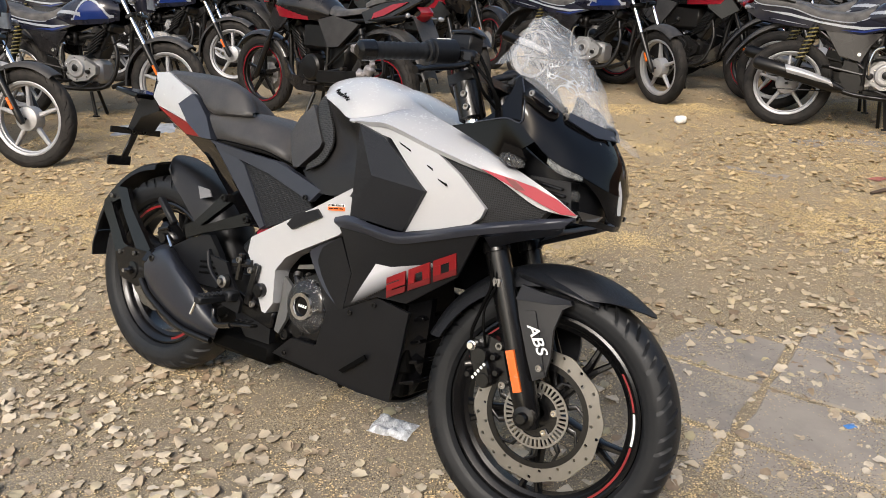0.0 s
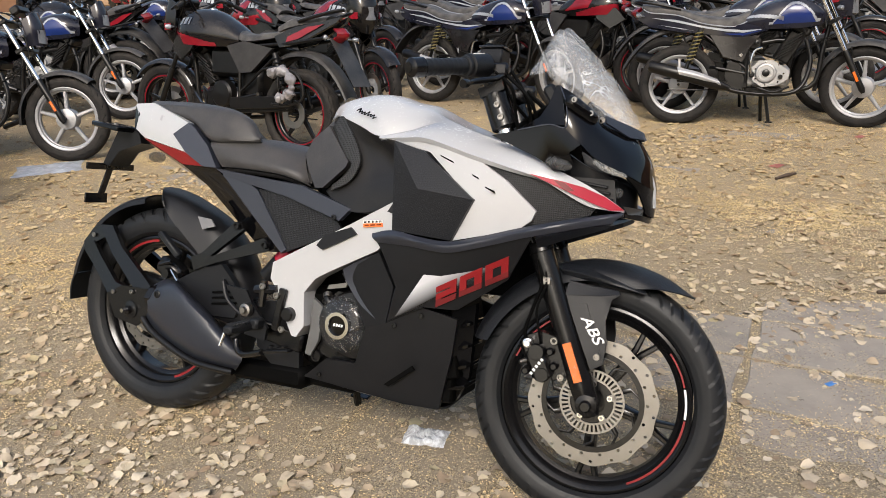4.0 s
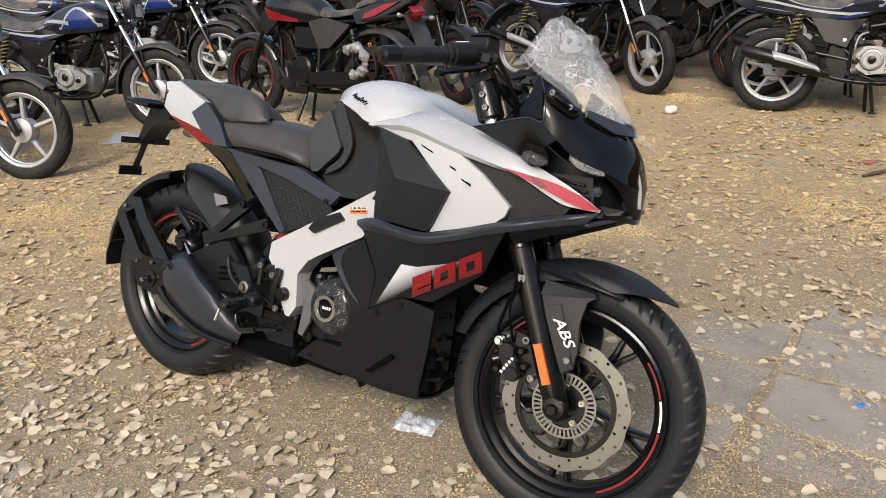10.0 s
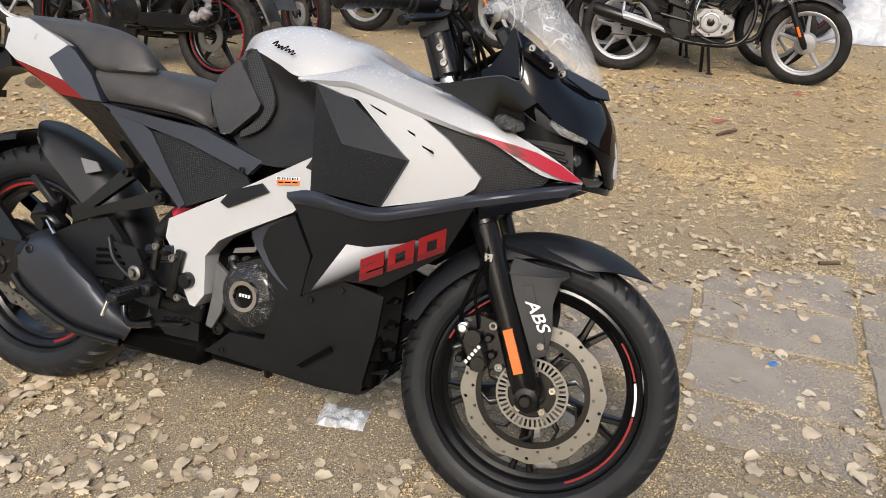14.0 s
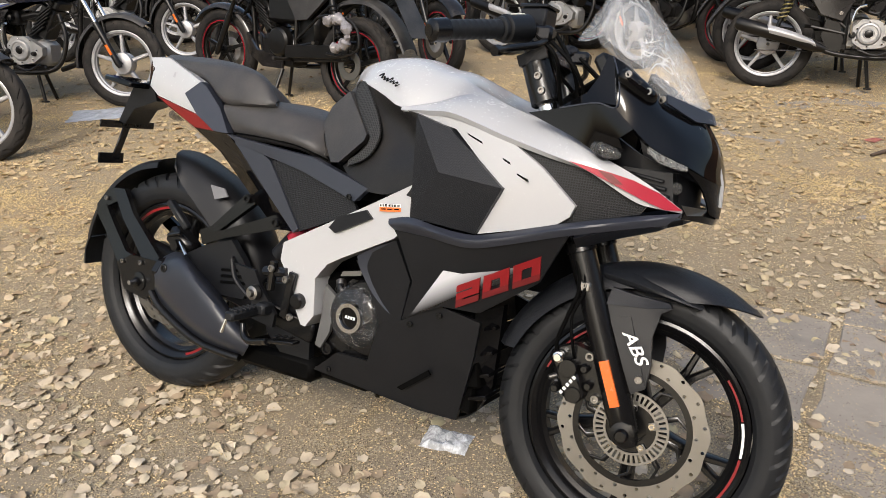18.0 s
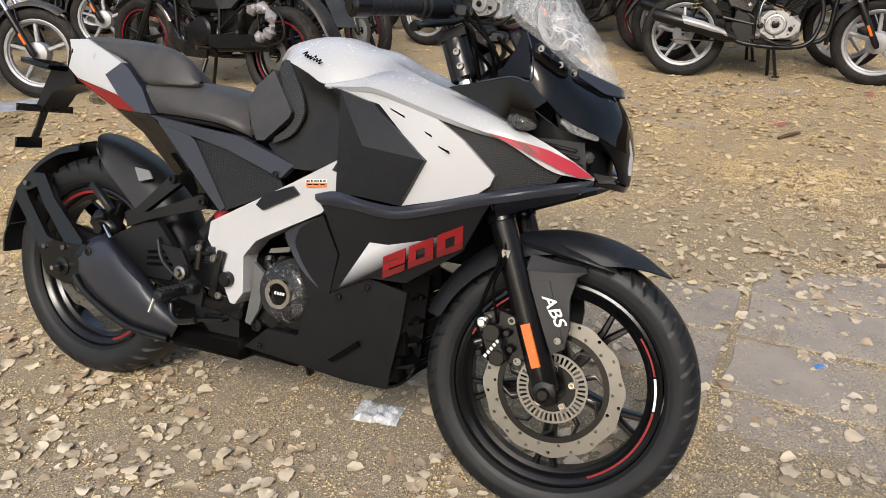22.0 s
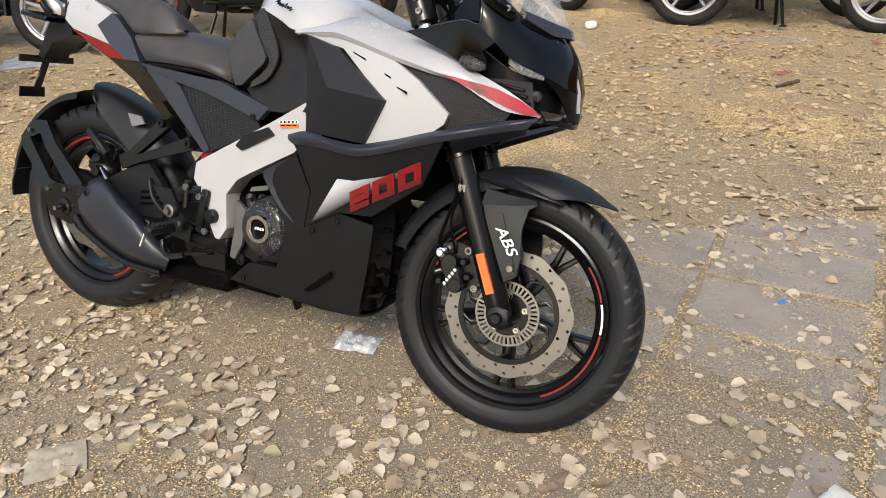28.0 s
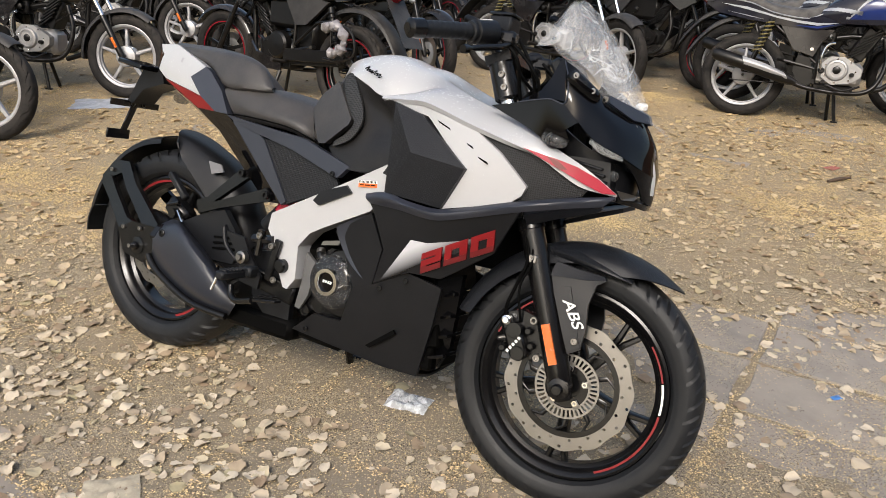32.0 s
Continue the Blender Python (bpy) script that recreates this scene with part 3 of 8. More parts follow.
def slotted_ring(c, r0, r1, y, n=40, thick=0.003):
    """A ring pierced by n radial slots, one connected mesh."""
    rim, vs, fs, m = 0.0045, [], [], 4 * n
    for j in range(m):
        a = 2 * math.pi * j / m
        for r in (r0, r0 + rim, r1 - rim, r1):
            vs += [(c[0] + r * math.cos(a), c[1] + y + d, c[2] + r * math.sin(a)) for d in (-thick / 2, thick / 2)]
    at = lambda j, r, d: (j % m) * 8 + 2 * r + d
    for j in range(m):
        solid = j % 4 < 2
        for r in range(3):
            if r == 1 and not solid:
                fs += [(at(j, 1, 0), at(j, 1, 1), at(j + 1, 1, 1), at(j + 1, 1, 0)), (at(j, 2, 0), at(j + 1, 2, 0), at(j + 1, 2, 1), at(j, 2, 1))]
                continue
            fs += [(at(j, r, 0), at(j, r + 1, 0), at(j + 1, r + 1, 0), at(j + 1, r, 0)), (at(j, r, 1), at(j + 1, r, 1), at(j + 1, r + 1, 1), at(j, r + 1, 1))]
        if solid and not (j + 1) % 4 < 2:
            fs.append((at(j + 1, 1, 0), at(j + 1, 2, 0), at(j + 1, 2, 1), at(j + 1, 1, 1)))
        if not solid and (j + 1) % 4 < 2:
            fs.append((at(j + 1, 1, 0), at(j + 1, 1, 1), at(j + 1, 2, 1), at(j + 1, 2, 0)))
        fs += [(at(j, 0, 0), at(j + 1, 0, 0), at(j + 1, 0, 1), at(j, 0, 1)), (at(j, 3, 0), at(j, 3, 1), at(j + 1, 3, 1), at(j + 1, 3, 0))]
    return Shape().add(vs, fs)


def bolt(c, r=0.006, h=0.006):
    """A socket-head bolt whose head faces -Y."""
    s = Shape()
    x, y, z = c
    return s.lathe([(0, y - h * 0.3), (r * 0.5, y - h * 0.3), (r * 0.55, y - h), (r * 0.9, y - h), (r, y - h * 0.8), (r, y)], (x, 0, z), 12)


def spoke(s, c, a, r0, r1, w0, w1, d0, d1, bend=0.0):
    """One tapered spoke in the wheel's plane."""
    vs = []
    for t in (0, 0.35, 0.7, 1):
        r, w, d = r0 + (r1 - r0) * t, w0 + (w1 - w0) * t, d0 + (d1 - d0) * t
        aa = a + bend * math.sin(t * math.pi)
        u, n = Vector((math.cos(aa), 0, math.sin(aa))), Vector((-math.sin(aa), 0, math.cos(aa)))
        m = Vector(c) + u * r
        Y = Vector((0, 1, 0))
        vs += [m - n * w / 2 - Y * d * 0.3, m - n * w / 4 - Y * d / 2, m + n * w / 4 - Y * d / 2, m + n * w / 2 - Y * d * 0.3, m + n * w / 2 + Y * d / 2, m - n * w / 2 + Y * d / 2]
    fs = []
    for j in range(3):
        fs += [(6 * j + i, 6 * j + (i + 1) % 6, 6 * j + 6 + (i + 1) % 6, 6 * j + 6 + i) for i in range(6)]
    return s.add(vs, [f[::-1] for f in fs])


FRONT_AXLE, REAR_AXLE = Vector((1.328, 0, 0.295)), Vector((0, 0, 0.307))
bike = thing("sport_motorcycle", "white, black and red sport motorcycle with film-wrapped windscreen", "motorcycle",
             Matrix.Translation((-0.904, 2.178, 0)) @ Matrix.Rotation(radians(-35.37), 4, "Z") @ Matrix.Rotation(radians(-17), 4, "X"))
STEER_AXIS = Vector((-math.sin(radians(26)), 0, math.cos(radians(26))))
STEER_AT = FRONT_AXLE - Vector((0.04, 0, -0.02))
STEER = Matrix.Translation(STEER_AT) @ Matrix.Rotation(radians(5.7), 4, STEER_AXIS) @ Matrix.Translation(-STEER_AT)


def fpart(name, shape, material, parent, label="", smooth=38):
    """A part of the front end, which turns with the handlebar."""
    return part(name, shape.moved(STEER), material, parent, label, smooth)


def fpair(name, shape, material, parent, label="", smooth=38):
    return fpart(name, shape, material, parent, label, smooth), fpart(name, shape.mirrored(), material, parent, label, smooth)


def cast_wheel(c, width, pairs_at, make):
    """A black cast wheel with five pairs of spokes."""
    s = Shape()
    w = width / 2
    s.lathe([(0.223, -w), (0.217, -w - 0.002), (0.208, -w + 0.004), (0.200, -w + 0.012), (0.196, -0.012), (0.196, 0.012), (0.200, w - 0.012), (0.208, w - 0.004), (0.217, w + 0.002), (0.223, w)], c, 96)
    s.lathe([(0.223, w), (0.190, w * 0.4), (0.190, -w * 0.4), (0.223, -w)][::-1], c, 96)
    s.lathe([(0.012, -0.045), (0.030, -0.045), (0.036, -0.03), (0.034, 0.03), (0.030, 0.045), (0.012, 0.045)], c, 32)
    whl = make("wheel", s, SATIN, bike, "black cast wheel with twin spokes and red rim stripe")
    for k in range(5):
        for d in (-1, 1):
            a = radians(pairs_at + 72 * k)
            make("spoke", spoke(Shape(), c, a + d * 0.115, 0.030, 0.199, 0.020, 0.013, 0.034, 0.022, -d * 0.07), SATIN, whl)
    return whl


# front wheel
fw = cast_wheel(FRONT_AXLE, 0.070, -90, fpart)
fpart("tyre", tyre_shape(FRONT_AXLE, 0.296, 0.104, 0.078, 58, 696), RUBBER, fw, "black tubeless tyre with slanted grooves", 24)
fpart("rim_stripe", arc_band(FRONT_AXLE, 0.2055, 0.2105, -62, -4, -0.0335), RED_PRINT, fw, "red rim stripe")
fpart("rim_stripe", arc_band(FRONT_AXLE, 0.2055, 0.2105, -3, 16, -0.0335), LETTER, fw, "white rim stripe")
fpart("rim_stripe", arc_band(FRONT_AXLE, 0.2060, 0.2100, 17, 40, -0.0335), RED_PRINT, fw, "red rim stripe")
fpart("rim_stripe", arc_band(FRONT_AXLE, 0.2060, 0.2100, 120, 160, -0.0335), RED_PRINT, fw, "red rim stripe")
fpart("brake_disc", drilled_disc(FRONT_AXLE, 0.117, 0.149, -0.06), STEEL, fw, "drilled petal brake disc", 20)
for k in range(10):
    fpart("carrier_arm", spoke(Shape(), FRONT_AXLE + Vector((0, -0.057, 0)), radians(36 * k + 10), 0.046, 0.114, 0.012, 0.010, 0.006, 0.006, 0.34), SATIN, fw)
carrier = Shape().lathe([(0.03, -0.062), (0.052, -0.062), (0.052, -0.054), (0.03, -0.054)], FRONT_AXLE, 40)
carrier.lathe([(0.107, -0.0625), (0.107, -0.055), (0.119, -0.055), (0.119, -0.0625), (0.107, -0.0625)], FRONT_AXLE, 60)
fpart("disc_carrier", carrier, SATIN, fw, "black disc carrier ring")
fpart("sensor_ring", slotted_ring(FRONT_AXLE, 0.050, 0.075, -0.066), STEEL, fw, "slotted steel sensor ring", 20)
for k in range(5):
    a = radians(72 * k + 20)
    fpart("ring_lug", Shape().box(FRONT_AXLE + Vector((0.047 * math.cos(a), -0.0655, 0.047 * math.sin(a))), (0.020, 0.004, 0.016), Matrix.Rotation(-a, 4, "Y"), 0.001), STEEL, fw)
    fpart("disc_bolt", bolt(FRONT_AXLE + Vector((0.042 * math.cos(a), -0.064, 0.042 * math.sin(a))), 0.007, 0.006), CHROME, fw)

# fork
FORK_DIR = Vector((1.049 - 1.324, 0, 0.932 - 0.297)).normalized()
axle = Vector((1.322, 0, 0.297))


def on_fork(d, y=-0.097, fwd=0.0):
    side = Vector((FORK_DIR.z, 0, -FORK_DIR.x))
    return axle + FORK_DIR * d + side * fwd + Vector((0, y, 0))


leg = Shape().tube([on_fork(-0.03), on_fork(0.0), on_fork(0.05), on_fork(0.18), on_fork(0.36), on_fork(0.362), on_fork(0.385)],
                   [0.018, 0.027, 0.029, 0.027, 0.0275, 0.031, 0.029], 24)
legs = fpair("fork_leg", leg, SATIN, bike, "matt black lower fork leg")
fpart("axle_nut", Shape().lathe([(0, -0.142), (0.010, -0.142), (0.013, -0.138), (0.013, -0.128), (0.024, -0.126), (0.026, -0.1)], axle, 24), SATIN, legs[0])
fpair("fork_tube", Shape().tube([on_fork(0.37), on_fork(0.56), on_fork(0.74)], 0.0185, 20), CHROME, bike, "chrome fork tube")
clamp = Shape().tube([on_fork(0.66), on_fork(0.665), on_fork(0.745), on_fork(0.75)], [0.026, 0.031, 0.031, 0.026], 20)
fpair("fork_clamp", clamp, SATIN, bike, "black upper fork clamp")
for d in (0.685, 0.715):
    fpart("clamp_bolt", bolt(on_fork(d, -0.126, 0.004), 0.0075, 0.008), STEEL, bike)
yoke = Shape().plate([on_fork(0.745, -0.125, -0.03), on_fork(0.745, -0.125, 0.03), on_fork(0.745, 0.125, 0.03), on_fork(0.745, 0.125, -0.03)], 0.022, 0.006, inward=tuple(FORK_DIR))
fpart("top_yoke", yoke, SATIN, bike)
fpart("lower_yoke", Shape().plate([on_fork(0.52, -0.125, -0.03), on_fork(0.52, -0.125, 0.03), on_fork(0.52, 0.125, 0.03), on_fork(0.52, 0.125, -0.03)], 0.035, 0.006, inward=tuple(FORK_DIR)), SATIN, bike)
refl = Shape().plate([on_fork(0.055, -0.131, -0.010), on_fork(0.055, -0.131, 0.009), on_fork(0.146, -0.131, 0.009), on_fork(0.146, -0.131, -0.010)], 0.008, 0.006)
fpart("reflector", refl, ORANGE, legs[0], "amber fork reflector")

# front mudguard
def mud_row(y, r, a0, a1, n=9):
    return [(FRONT_AXLE.x + r * math.cos(radians(a0 + (a1 - a0) * i / (n - 1))), y, FRONT_AXLE.z + r * math.sin(radians(a0 + (a1 - a0) * i / (n - 1)))) for i in range(n)]


rows = []
for y, r, a0, a1 in ((-0.080, 0.282, 76, 158), (-0.069, 0.306, 66, 160), (-0.036, 0.324, 57, 161), (0, 0.330, 53, 162), (0.036, 0.324, 57, 161), (0.069, 0.306, 66, 160), (0.080, 0.282, 76, 158)):
    rows.append(mud_row(y, r, a0, a1))
fender = fpart("front_mudguard", Shape().loft(rows, 36, 19, (0, 0, 1), 0.003), CARBON, bike, "black front mudguard with carbon-look texture")
stay = [(1.245, -0.101, 0.537), (1.326, -0.100, 0.545), (1.368, -0.088, 0.552), (1.349, -0.094, 0.538), (1.341, -0.101, 0.490), (1.349, -0.108, 0.437), (1.347, -0.112, 0.392), (1.322, -0.113, 0.376), (1.298, -0.113, 0.425), (1.262, -0.106, 0.500)]
fpair("mudguard_stay", Shape().plate(stay, 0.012, 0.003, faces=[(0, 1, 4, 9), (1, 2, 3, 4), (4, 5, 8, 9), (5, 6, 7, 8)]), MATT, fender, "matt black stay reaching down the fork")
facet = [(1.249, -0.092, 0.570), (1.300, -0.094, 0.564), (1.360, -0.084, 0.560), (1.366, -0.088, 0.552), (1.326, -0.103, 0.545), (1.245, -0.105, 0.537)]
fpair("mudguard_facet", Shape().plate(facet, 0.016, 0.003, faces=[(0, 1, 4, 5), (1, 2, 3, 4)]), CARBON, fender, "bevelled black facet")
ridge_rows = [[(1.221, -0.058, 0.604), (1.285, -0.066, 0.602), (1.356, -0.067, 0.588), (1.42, -0.066, 0.566)], [(1.224, -0.078, 0.594), (1.285, -0.090, 0.588), (1.356, -0.089, 0.574), (1.42, -0.078, 0.560)], [(1.232, -0.074, 0.582), (1.285, -0.080, 0.575), (1.356, -0.080, 0.566), (1.415, -0.074, 0.557)]]
fpair("mudguard_ridge", Shape().loft(ridge_rows, 20, 9, (0, -1, 0.3), 0.006), CARBON, fender, "raised flank of the mudguard", 30)
strip = [(1.276, -0.110, 0.520), (1.296, -0.108, 0.524), (1.346, -0.117, 0.398), (1.328, -0.119, 0.388)]
fpart("letter_strip", Shape().plate(strip, 0.004, 0.001), MATT, fender)
turn = Matrix.Rotation(radians(56), 4, "Y") @ Matrix(((1.12, 0, 0.30, 0), (0, 1, 0, 0), (0, 0, 0.92, 0), (0, 0, 0, 1)))
fpart("lettering", lettering("ABS", 0.036).moved(Matrix.Translation((1.317, -0.1200, 0.466)) @ turn), LETTER, fender, "white ABS lettering")
fpart("mudguard_bolt", bolt((1.333, -0.118, 0.409), 0.008, 0.006), STEEL, fender)

# brake caliper and hose
cal = Shape()
cr = Matrix.Rotation(radians(-28), 4, "Y")
cal.box((1.195, -0.082, 0.385), (0.055, 0.062, 0.105), cr, 0.010)
cal.box((1.206, -0.118, 0.372), (0.042, 0.026, 0.075), cr, 0.010)
cal.lathe([(0, -0.136), (0.017, -0.136), (0.020, -0.130), (0.020, -0.10)], (1.198, 0, 0.400), 20)
cal.lathe([(0, -0.134), (0.015, -0.134), (0.018, -0.128), (0.018, -0.10)], (1.216, 0, 0.350), 20)
cal.box((1.240, -0.100, 0.390), (0.05, 0.014, 0.10), Matrix.Rotation(radians(-24), 4, "Y"), 0.005)
caliper = fpart("brake_caliper", cal, SATIN, bike, "black brake caliper")
for k in range(5):
    q = Vector((1.188 + 0.0052 * k, -0.1325, 0.350 + 0.0085 * k))
    fpart("maker_mark", Shape().plate([tuple(q + Vector(o)) for o in ((0, 0, 0), (0.0055, 0, -0.0038), (0.0085, 0, 0.0014), (0.003, 0, 0.0052))], 0.0012, 0), LETTER, caliper, "small white maker's mark")
for x, z in ((1.233, 0.429), (1.257, 0.348)):
    fpart("caliper_bolt", bolt((x, -0.108, z), 0.009, 0.010), STEEL, caliper)
fpart("banjo_bolt", Shape().lathe([(0, -0.142), (0.007, -0.142), (0.008, -0.136), (0.011, -0.135), (0.011, -0.118)], (1.176, 0, 0.418), 14), CHROME, caliper, "bright banjo bolt")
for x, z in ((1.176, 0.352), (1.228, 0.404), (1.240, 0.372)):
    fpart("pad_pin", Shape().lathe([(0, -0.128), (0.006, -0.128), (0.009, -0.124), (0.010, -0.105)], (x, 0, z), 12), SATIN, caliper)
fpart("caliper_bridge", Shape().plate([(1.168, -0.112, 0.432), (1.200, -0.112, 0.446), (1.246, -0.112, 0.436), (1.232, -0.112, 0.410), (1.186, -0.112, 0.404)], 0.03, 0.005), SATIN, caliper)
fpart("bleed_nipple", Shape().tube([(1.170, -0.10, 0.372), (1.158, -0.110, 0.367)], [0.007, 0.005], 10), STEEL, caliper)
hose = spline([(1.178, -0.10, 0.40), (1.165, -0.12, 0.44), (1.178, -0.122, 0.50), (1.192, -0.125, 0.56), (1.170, -0.115, 0.63), (1.14, -0.09, 0.70)], 30)
fpart("brake_hose", Shape().tube(hose, 0.0042, 8), DARK, bike)
hose2 = spline([(1.215, -0.08, 0.35), (1.20, -0.125, 0.44), (1.188, -0.128, 0.50), (1.203, -0.125, 0.56), (1.182, -0.112, 0.63), (1.15, -0.08, 0.70)], 30)
fpart("sensor_cable", Shape().tube(hose2, 0.003, 8), DARK, bike)
fpart("hose_clip", Shape().box((1.200, -0.120, 0.565), (0.026, 0.012, 0.02), None, 0.003).merged(bolt((1.200, -0.124, 0.567), 0.006, 0.005)), STEEL, bike)

# handlebar, controls
gdir = (Vector((0.905, -0.37, 0.985)) - Vector((1.03, -0.13, 1.045))).normalized()
g0 = Vector((1.03, -0.13, 1.045))
bar = Shape().tube([on_fork(0.755, -0.10, -0.005), on_fork(0.80, -0.11, -0.01), g0, g0 + gdir * 0.27], 0.011, 14)
bars = fpair("handlebar", bar, SATIN, bike, "black clip-on handlebar")
prof, rr = [], []
for k in range(27):
    prof.append(g0 + gdir * (0.105 + 0.0048 * k))
    rr.append(0.0172 + (0.0012 if k % 3 else -0.0004))
for b, sgn in zip(bars, (1, -1)):
    for nm, sh, mt, lb in (
        ("grip", Shape().tube(prof, rr, 20), RUBBER, "ribbed black rubber grip"),
        ("bar_end", Shape().tube([g0 + gdir * 0.228, g0 + gdir * 0.232, g0 + gdir * 0.262, g0 + gdir * 0.268], [0.016, 0.0215, 0.0205, 0.012], 20), SATIN, "black bar-end weight"),
        ("grip_collar", Shape().tube([g0 + gdir * 0.094, g0 + gdir * 0.096, g0 + gdir * 0.103, g0 + gdir * 0.105], [0.019, 0.0225, 0.0225, 0.019], 20), RUBBER, ""),
        ("switch_box", Shape().tube([g0 + gdir * 0.032, g0 + gdir * 0.036, g0 + gdir * 0.090, g0 + gdir * 0.094], [0.021, 0.027, 0.027, 0.020], 20), MATT, "black switch housing"),
    ):
        fpart(nm, sh if sgn > 0 else sh.mirrored(), mt, b, lb)
fpart("switch_label", Shape().plate([tuple(g0 + gdir * d + Vector((0.004, -0.012, 0.026)) + o) for d, o in ((0.045, Vector((0, 0, 0))), (0.08, Vector((0, 0, 0))), (0.08, Vector((-0.010, 0, -0.014))), (0.045, Vector((-0.010, 0, -0.014))))], 0.002, 0, inward=(0.4, 0.6, -0.6)), LETTER, bars[0], "pale printed label")
lev = spline([g0 + gdir * 0.02 + Vector((0.035, 0, -0.018)), g0 + gdir * 0.07 + Vector((0.052, 0, -0.026)), g0 + gdir * 0.13 + Vector((0.050, 0, -0.030)), g0 + gdir * 0.185 + Vector((0.062, -0.004, -0.034))], 14)
levs = fpair("lever", Shape().tube(lev, [0.007] * 10 + [0.006, 0.006, 0.0105, 0.009], 12), SATIN, bike, "black hand lever with ball end")
fpair("lever_bracket", Shape().box(g0 + gdir * 0.018 + Vector((0.02, 0, -0.010)), (0.05, 0.036, 0.030), None, 0.006), SATIN, bike)
res = Shape().box((1.020, -0.118, 1.062), (0.058, 0.048, 0.040), Matrix.Rotation(radians(-10), 4, "Z"), 0.004)
reservoir = fpart("brake_reservoir", res, MATT, bike, "square black brake fluid reservoir")
fpart("reservoir_lid", Shape().box((1.020, -0.118, 1.085), (0.062, 0.052, 0.006), Matrix.Rotation(radians(-10), 4, "Z"), 0.002), SATIN, reservoir)
for sy, pts in ((1, [(1.06, -0.12, 1.04), (1.10, -0.13, 0.99), (1.12, -0.11, 0.93), (1.11, -0.09, 0.86)]), (1, [(1.05, -0.15, 1.03), (1.12, -0.15, 0.97), (1.14, -0.12, 0.91), (1.12, -0.09, 0.84)]),
               (1, [(1.04, -0.10, 1.02), (1.07, -0.10, 0.97), (1.11, -0.06, 0.92), (1.12, -0.05, 0.85)]), (1, [(1.03, -0.16, 1.03), (1.08, -0.16, 0.99), (1.09, -0.13, 0.93), (1.10, -0.10, 0.87)]),
               (-1, [(1.05, 0.12, 1.03), (1.12, 0.12, 0.97), (1.13, 0.10, 0.91), (1.12, 0.08, 0.85)]), (-1, [(1.04, 0.15, 1.03), (1.10, 0.14, 0.98), (1.12, 0.11, 0.91), (1.10, 0.09, 0.86)])):
    fpart("control_cable", Shape().tube(spline(pts, 16), 0.004, 8), DARK, bike)

# tank
C = [(0.535, 0, 0.905), (0.562, 0, 0.950), (0.648, 0, 0.977), (0.737, 0, 0.982), (0.800, 0, 0.967), (0.865, 0, 0.956), (0.930, 0, 0.912), (0.965, 0, 0.875)]
Hh = [(0.572, -0.045, 0.915), (0.605, -0.055, 0.945), (0.670, -0.070, 0.962), (0.750, -0.085, 0.967), (0.814, -0.085, 0.953), (0.885, -0.080, 0.940), (0.955, -0.065, 0.898), (0.990, -0.060, 0.872)]
Hd = [(0.612, -0.088, 0.917), (0.640, -0.104, 0.918), (0.700, -0.125, 0.918), (0.775, -0.146, 0.912), (0.836, -0.130, 0.916), (0.922, -0.112, 0.920), (0.985, -0.102, 0.901), (1.034, -0.095, 0.882)]
Ed = [(0.620, -0.096, 0.913), (0.655, -0.116, 0.905), (0.710, -0.138, 0.888), (0.773, -0.162, 0.868), (0.847, -0.146, 0.884), (0.927, -0.129, 0.909), (0.986, -0.120, 0.896), (1.042, -0.112, 0.883)]
mir = lambda r: [(x, -y, z) for x, y, z in r]
tank = part("fuel_tank", Shape().loft([mir(Ed), mir(Hd), mir(Hh), C, Hh, Hd, Ed], 36, 33, (0, 0, 1), 0.004), WHITE, bike, "glossy white fuel tank cover")
armU = [(0.775, -0.163, 0.868), (0.847, -0.148, 0.887), (0.926, -0.129, 0.911), (1.045, -0.116, 0.884), (1.148, -0.135, 0.853), (1.202, -0.147, 0.829), (1.278, -0.149, 0.799), (1.328, -0.139, 0.774), (1.372, -0.128, 0.747)]
armM = [(0.775, -0.166, 0.866), (0.853, -0.172, 0.879), (0.925, -0.172, 0.892), (1.041, -0.166, 0.862), (1.134, -0.170, 0.837), (1.202, -0.174, 0.815), (1.282, -0.156, 0.779), (1.329, -0.142, 0.761), (1.372, -0.129, 0.745)]
armL = [(0.775, -0.168, 0.862), (0.860, -0.192, 0.867), (0.925, -0.205, 0.867), (1.037, -0.202, 0.838), (1.119, -0.194, 0.818), (1.196, -0.181, 0.797), (1.287, -0.155, 0.752), (1.330, -0.141, 0.744), (1.372, -0.128, 0.742)]
arms = pair("tank_shroud", Shape().loft([armU, armM, armL], 48, 8, (0, -1, 0.5), 0.012), WHITE, bike, "long white shroud running to a red-striped tip")
red = [(1.168, -0.1915, 0.808), (1.244, -0.1745, 0.797), (1.285, -0.1635, 0.789), (1.331, -0.1475, 0.772), (1.372, -0.1345, 0.747), (1.344, -0.1435, 0.744), (1.303, -0.1565, 0.757), (1.249, -0.1735, 0.778)]
pair("red_stripe", Shape().plate(red, 0.006, 0.0006, faces=[(0, 1, 7), (1, 2, 6, 7), (2, 3, 5, 6), (3, 4, 5)]), RED, arms[0], "red stripe")
pair("dark_stripe", Shape().plate([(1.222, -0.1815, 0.799), (1.246, -0.1760, 0.795), (1.268, -0.1695, 0.779), (1.250, -0.1755, 0.777)], 0.006, 0.0006), DARKRED, arms[0], "dark red stripe")
